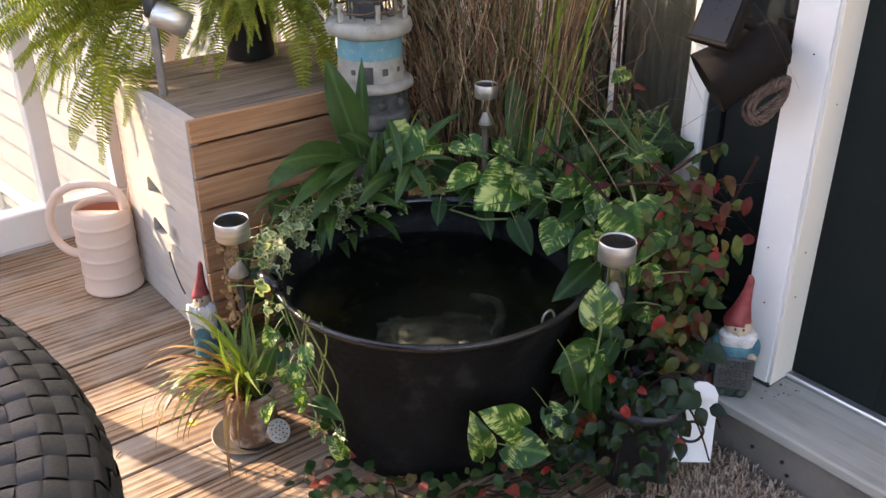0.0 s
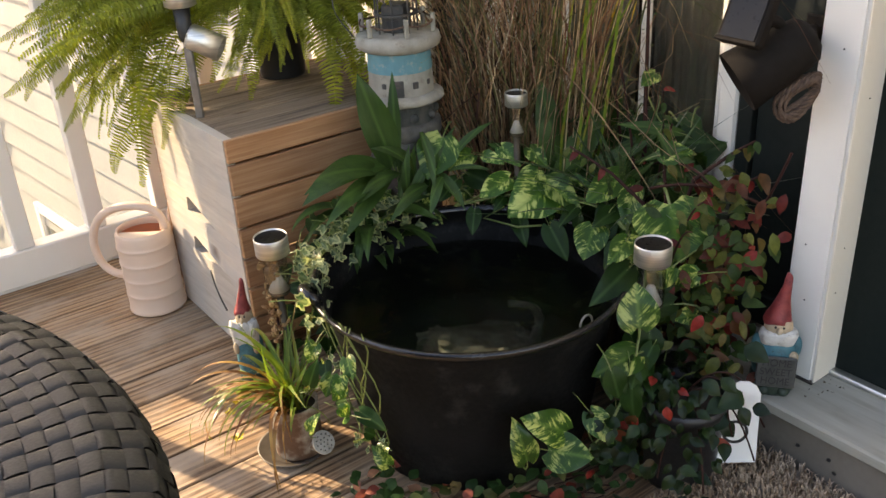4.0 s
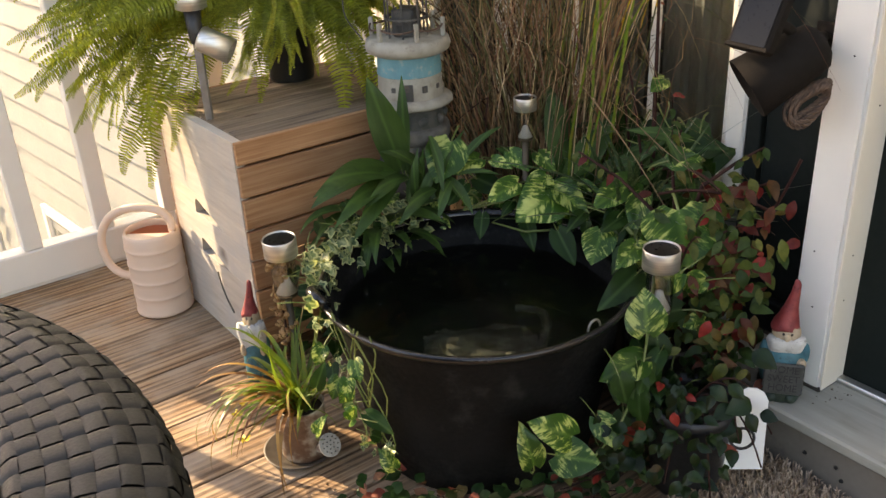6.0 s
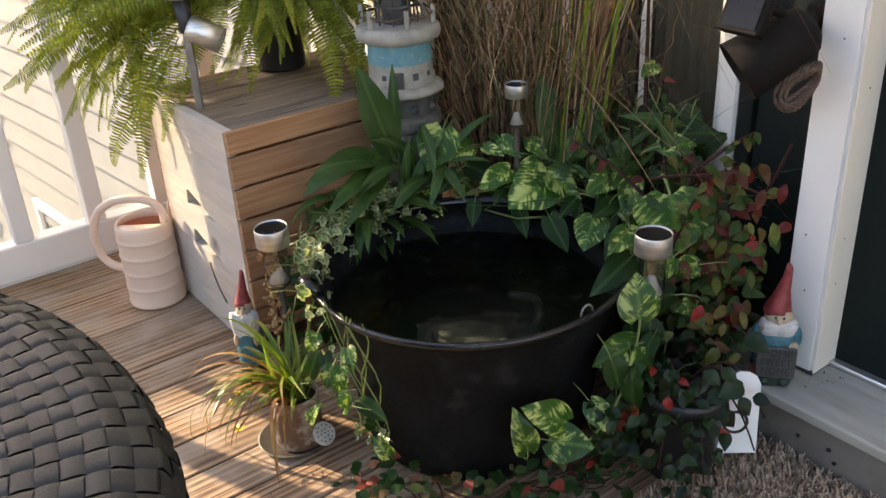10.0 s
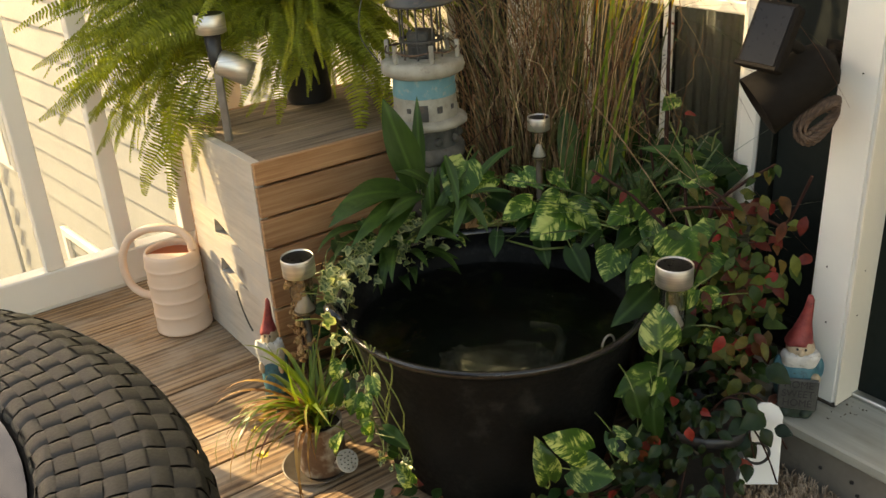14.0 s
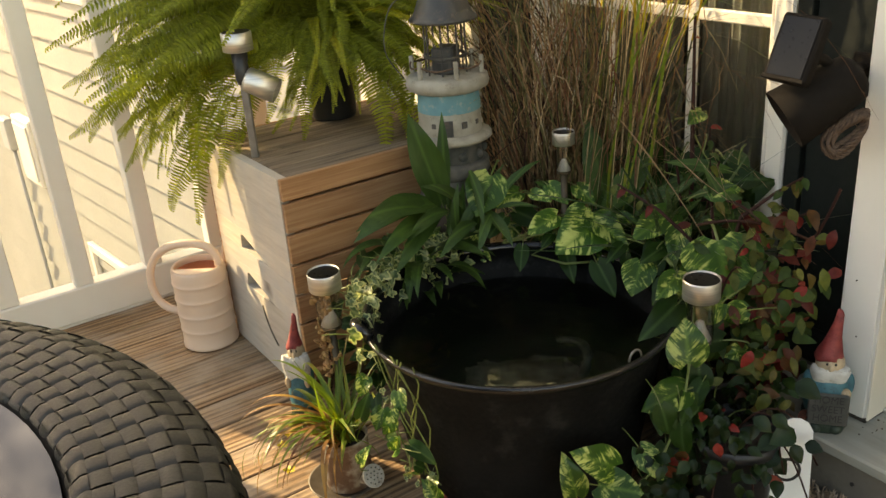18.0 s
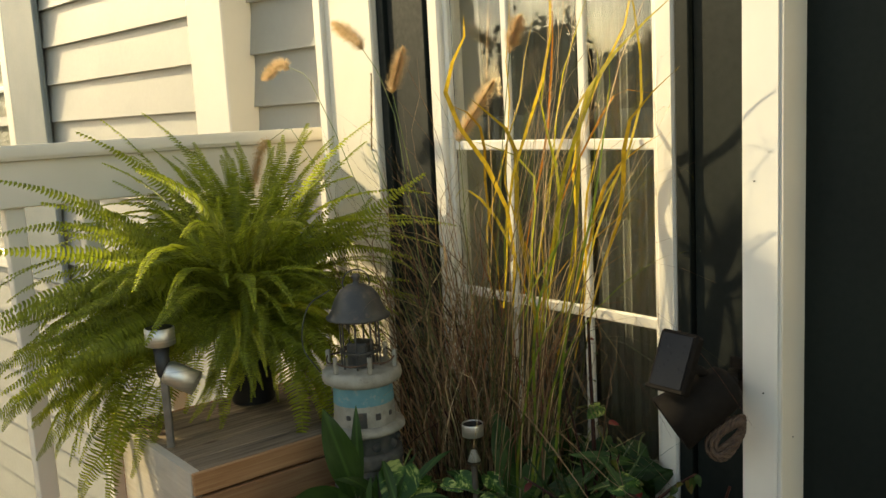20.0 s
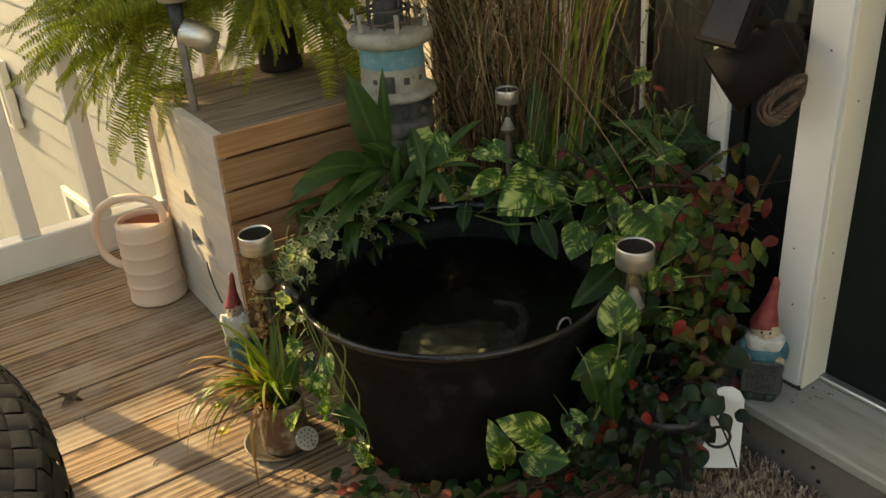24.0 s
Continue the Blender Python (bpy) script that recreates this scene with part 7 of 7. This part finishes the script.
# ---- strappy plant in the planter can ----
STRAPS = [arched_leaf(0.15, w, d, mm, i) for i, (mm, w, d) in enumerate([(STRAP, 0.0060, 45), (STRAP, 0.0065, 120), (STRAP, 0.0052, 150), (RUST, 0.0050, 155), (STRAP, 0.0062, 20), (STRAP, 0.0070, 95), (RUST, 0.0042, 125)])]
strappy = thing("strappy_plant", (0.530, 0.940, 0.075), "arching strap-leaved plant with yellow and rust tips in a planter can", "plant")
for i in range(66):
    az = rng.uniform(95, 222) if i % 4 else rng.uniform(0, 360)
    set_leaf(strappy, STRAPS[rng.choice((1, 2, 2, 5, 3, 6, 3, 3)) if i % 4 else rng.choice((0, 4, 0))], strappy.location + Vector((rng.uniform(-0.015, 0.015), rng.uniform(-0.015, 0.015), 0)), az, rng.uniform(35, 78) if i % 4 else rng.uniform(62, 84), rng.uniform(0.75, 1.5) if i % 4 else rng.uniform(0.6, 1.15), Vector((0, 0, 1)), 0.25, rng, centre=False)
for i in range(30):
    set_leaf(strappy, STRAPS[rng.choice((0, 1, 5, 4, 1, 6))], strappy.location + Vector((rng.uniform(-0.018, 0.018), rng.uniform(-0.018, 0.018), 0)), rng.uniform(-130, 60), rng.uniform(40, 80), rng.uniform(0.45, 0.8), Vector((0, 0, 1)), 0.4, rng, centre=False)
for at in ((0.455, 0.985, 0.075), (0.448, 0.955, 0.052), (0.470, 0.99, 0.085)):
    for k in range(5):
        set_leaf(strappy, leaf_mesh("petal", 0.010, 0.006, oval, BLOOM, 0.2, 0.2, 3, 3), at, 72 * k + 10, 25, rng.uniform(0.8, 1.2), Vector((-0.4, -0.4, 0.8)), 0.2, rng, centre=False, name="petal")
    part("flower_stalk", tube([q - strappy.location for q in arc((0.535, 0.93, 0.08), at, (0, 0, 0.02), 8)], 0.0008, 5), STEM, strappy)
spike = thing("dried_flower_spike", (0.550, 0.990, 0.0), "dried reddish brown flower spike standing beside the solar light", "plant")
part("stalk", tube([(0, 0, 0), (0.002, 0.003, 0.15), (0.0, 0.006, 0.30)], 0.0018, 6), RED_STEM, spike)
bract = mesh_of(lathe([(0.0, 0.0), (0.0036, 0.003), (0.0028, 0.007), (0.0, 0.011)], 6), "bract", random_tint("dry_bract", [(0.0, (0.22, 0.095, 0.04)), (1.0, (0.52, 0.31, 0.15))], 0.8, 0.1))
for i in range(120):
    o = new("bract", bract)
    o.parent, o.matrix_basis = spike, pose(rng.uniform(-0.010, 0.010), rng.uniform(-0.008, 0.014), 0.15 + 0.15 * rng.random(), rng.uniform(-70, 70), rng.uniform(-70, 70), rng.uniform(0, 360)) @ Matrix.Scale(rng.uniform(0.7, 1.3), 4)

# ---- striped dracaena and red-stemmed plant by the window ----
DRAC = [leaf_mesh("leaf", 0.28, 0.013, strap, STRIPE, 0.4, d, 12, 3, 0.0, 0, i, le) for i, (d, le) in enumerate([(0.25, 0.1), (0.55, -0.2), (0.8, 0.15)])]
drac = thing("striped_dracaena", (1.088, 0.815, 0.155), "dracaena with thin white-striped leaves near the window", "plant")
for i in range(70):
    az = rng.uniform(70, 290)
    set_leaf(drac, DRAC[i % 3], drac.location + Vector((0, rng.uniform(-0.04, 0.04), rng.uniform(0, 0.08))), az, rng.uniform(58, 85), rng.uniform(0.55, 0.95), Vector((0, 0, 1)), 0.3, rng, centre=False)
tall = thing("red_stemmed_plant", (1.085, 0.775, 0.0), "tall red-brown plant stem with a few pale leaves before the window", "plant")
part("stem", tube([(0.0, 0.0, 0.0), (0.004, 0.008, 0.2), (-0.002, 0.010, 0.38), (-0.004, 0.014, 0.62)], [0.0055, 0.005, 0.0038, 0.002], 8), RED_STEM, tall)
part("stem", tube([(0.006, 0.012, 0.0), (0.02, 0.045, 0.2), (0.012, 0.085, 0.44)], [0.004, 0.0035, 0.002], 8), RED_STEM, tall)
for dy, x, z in ((0.10, -0.012, 0.36), (-0.05, -0.015, 0.42), (0.05, -0.02, 0.50), (-0.085, -0.01, 0.33), (0.14, -0.015, 0.30)):
    part("stem", tube(arc((0.003, 0.004, 0.0), (x, dy, z), (0.0, -0.25 * dy, 0.03), 10), [0.0036 - 0.0002 * i for i in range(11)], 6), RED_STEM, tall)
for z in [0.30 + 0.022 * i for i in range(14)]:
    set_leaf(tall, COVERS[0], (1.083 + rng.uniform(-0.006, 0.006), 0.786 + rng.uniform(-0.008, 0.008), z), rng.uniform(0, 360), rng.uniform(10, 60), rng.uniform(0.3, 0.6), jitter=0.5, rng=rng)
for at, az, el, sz in [((1.075, 0.775, 0.475), -170, -10, 0.55), ((1.06, 0.705, 0.385), -50, 10, 0.75)]:
    set_leaf(tall, HEARTS[0], at, az, el, sz, jitter=0.2, rng=rng)

# ---- bead chain on the crate's end ----
chain = thing("bead_chain", (0.583, 1.320, 0.130), "thin dark bead chain hanging against the crate end", "chain")
bead = mesh_of(lathe([(0.0, -0.0019), (0.0013, -0.0013), (0.0019, 0.0), (0.0013, 0.0013), (0.0, 0.0019)], 8), "bead", BLACK, True)
way = arc((0, 0, 0), (-0.004, -0.054, -0.055), (-0.001, 0.004, -0.003), 19)
part("cord", tube(way, 0.0005, 5), BLACK, chain)
for p in way:
    o = new("bead", bead)
    o.parent, o.matrix_basis = chain, Matrix.Translation(p)

# ---- crumbs of dirt ----
rng = random.Random(77)
DIRT = plain("dirt_crumb", (0.05, 0.035, 0.022), (0.12, 0.085, 0.05), 200, 0.95)
bm = bmesh.new()
for i in range(260):
    if i < 16:
        p = Vector((rng.uniform(1.06, 1.128), rng.uniform(0.44, 0.475), 0.0966))
    else:
        a, r = radians(rng.uniform(165, 320)), rng.uniform(0.20, 0.36)
        p = TUBC + Vector((r * math.cos(a), r * math.sin(a), 0.0004))
        if p.x > 0.70 and p.y < 0.54:
            continue
    s = rng.uniform(0.0008, 0.0028)
    v = [bm.verts.new(p + Vector((rng.uniform(-s, s), rng.uniform(-s, s), z))) for z in (0, 0, 0, s * 0.8)]
    for f in ((0, 1, 3), (1, 2, 3), (2, 0, 3), (0, 2, 1)):
        bm.faces.new([v[j] for j in f])
tagged(part("dirt", bm, DIRT), "crumbs of soil and leaf litter on deck and threshold", "dirt", kind="stuff")

# ---- litter on the planks ----
DRY = plain("dry_brown_leaf", (0.045, 0.024, 0.012), (0.11, 0.062, 0.030), 60, 0.8, fine=200, bump=0.4)
fallen = thing("fallen_leaf", (0.300, 1.255, 0.001), "curled dry brown leaf lying on the deck planks", "leaf litter")
for az, w, tilt in ((18, 0.020, 6), (150, 0.014, 12)):
    o = new("blade", leaf_mesh("blade", 0.040, w, oval, DRY, 0.5, -0.25, 7, 5, 0.08, 0, az))
    o.parent, o.matrix_basis = fallen, pose(-0.018 * math.cos(radians(az)), -0.018 * math.sin(radians(az)), 0.002, tilt, 4, az - 90)
for x, y, az, l in ((0.305, 1.196, 70, 0.011), (0.250, 1.168, 10, 0.014), (0.36, 1.02, 35, 0.012)):
    twig = thing("twig", pose(x, y, 0.001, 0, 0, az), "tiny dark twig lying on the deck planks", "twig", "twigs on the planks")
    part("stick", tube([(-l / 2, 0, 0.0008), (0, 0.0008, 0.0012), (l / 2, 0, 0.0008)], 0.0009, 6), DRY, twig)
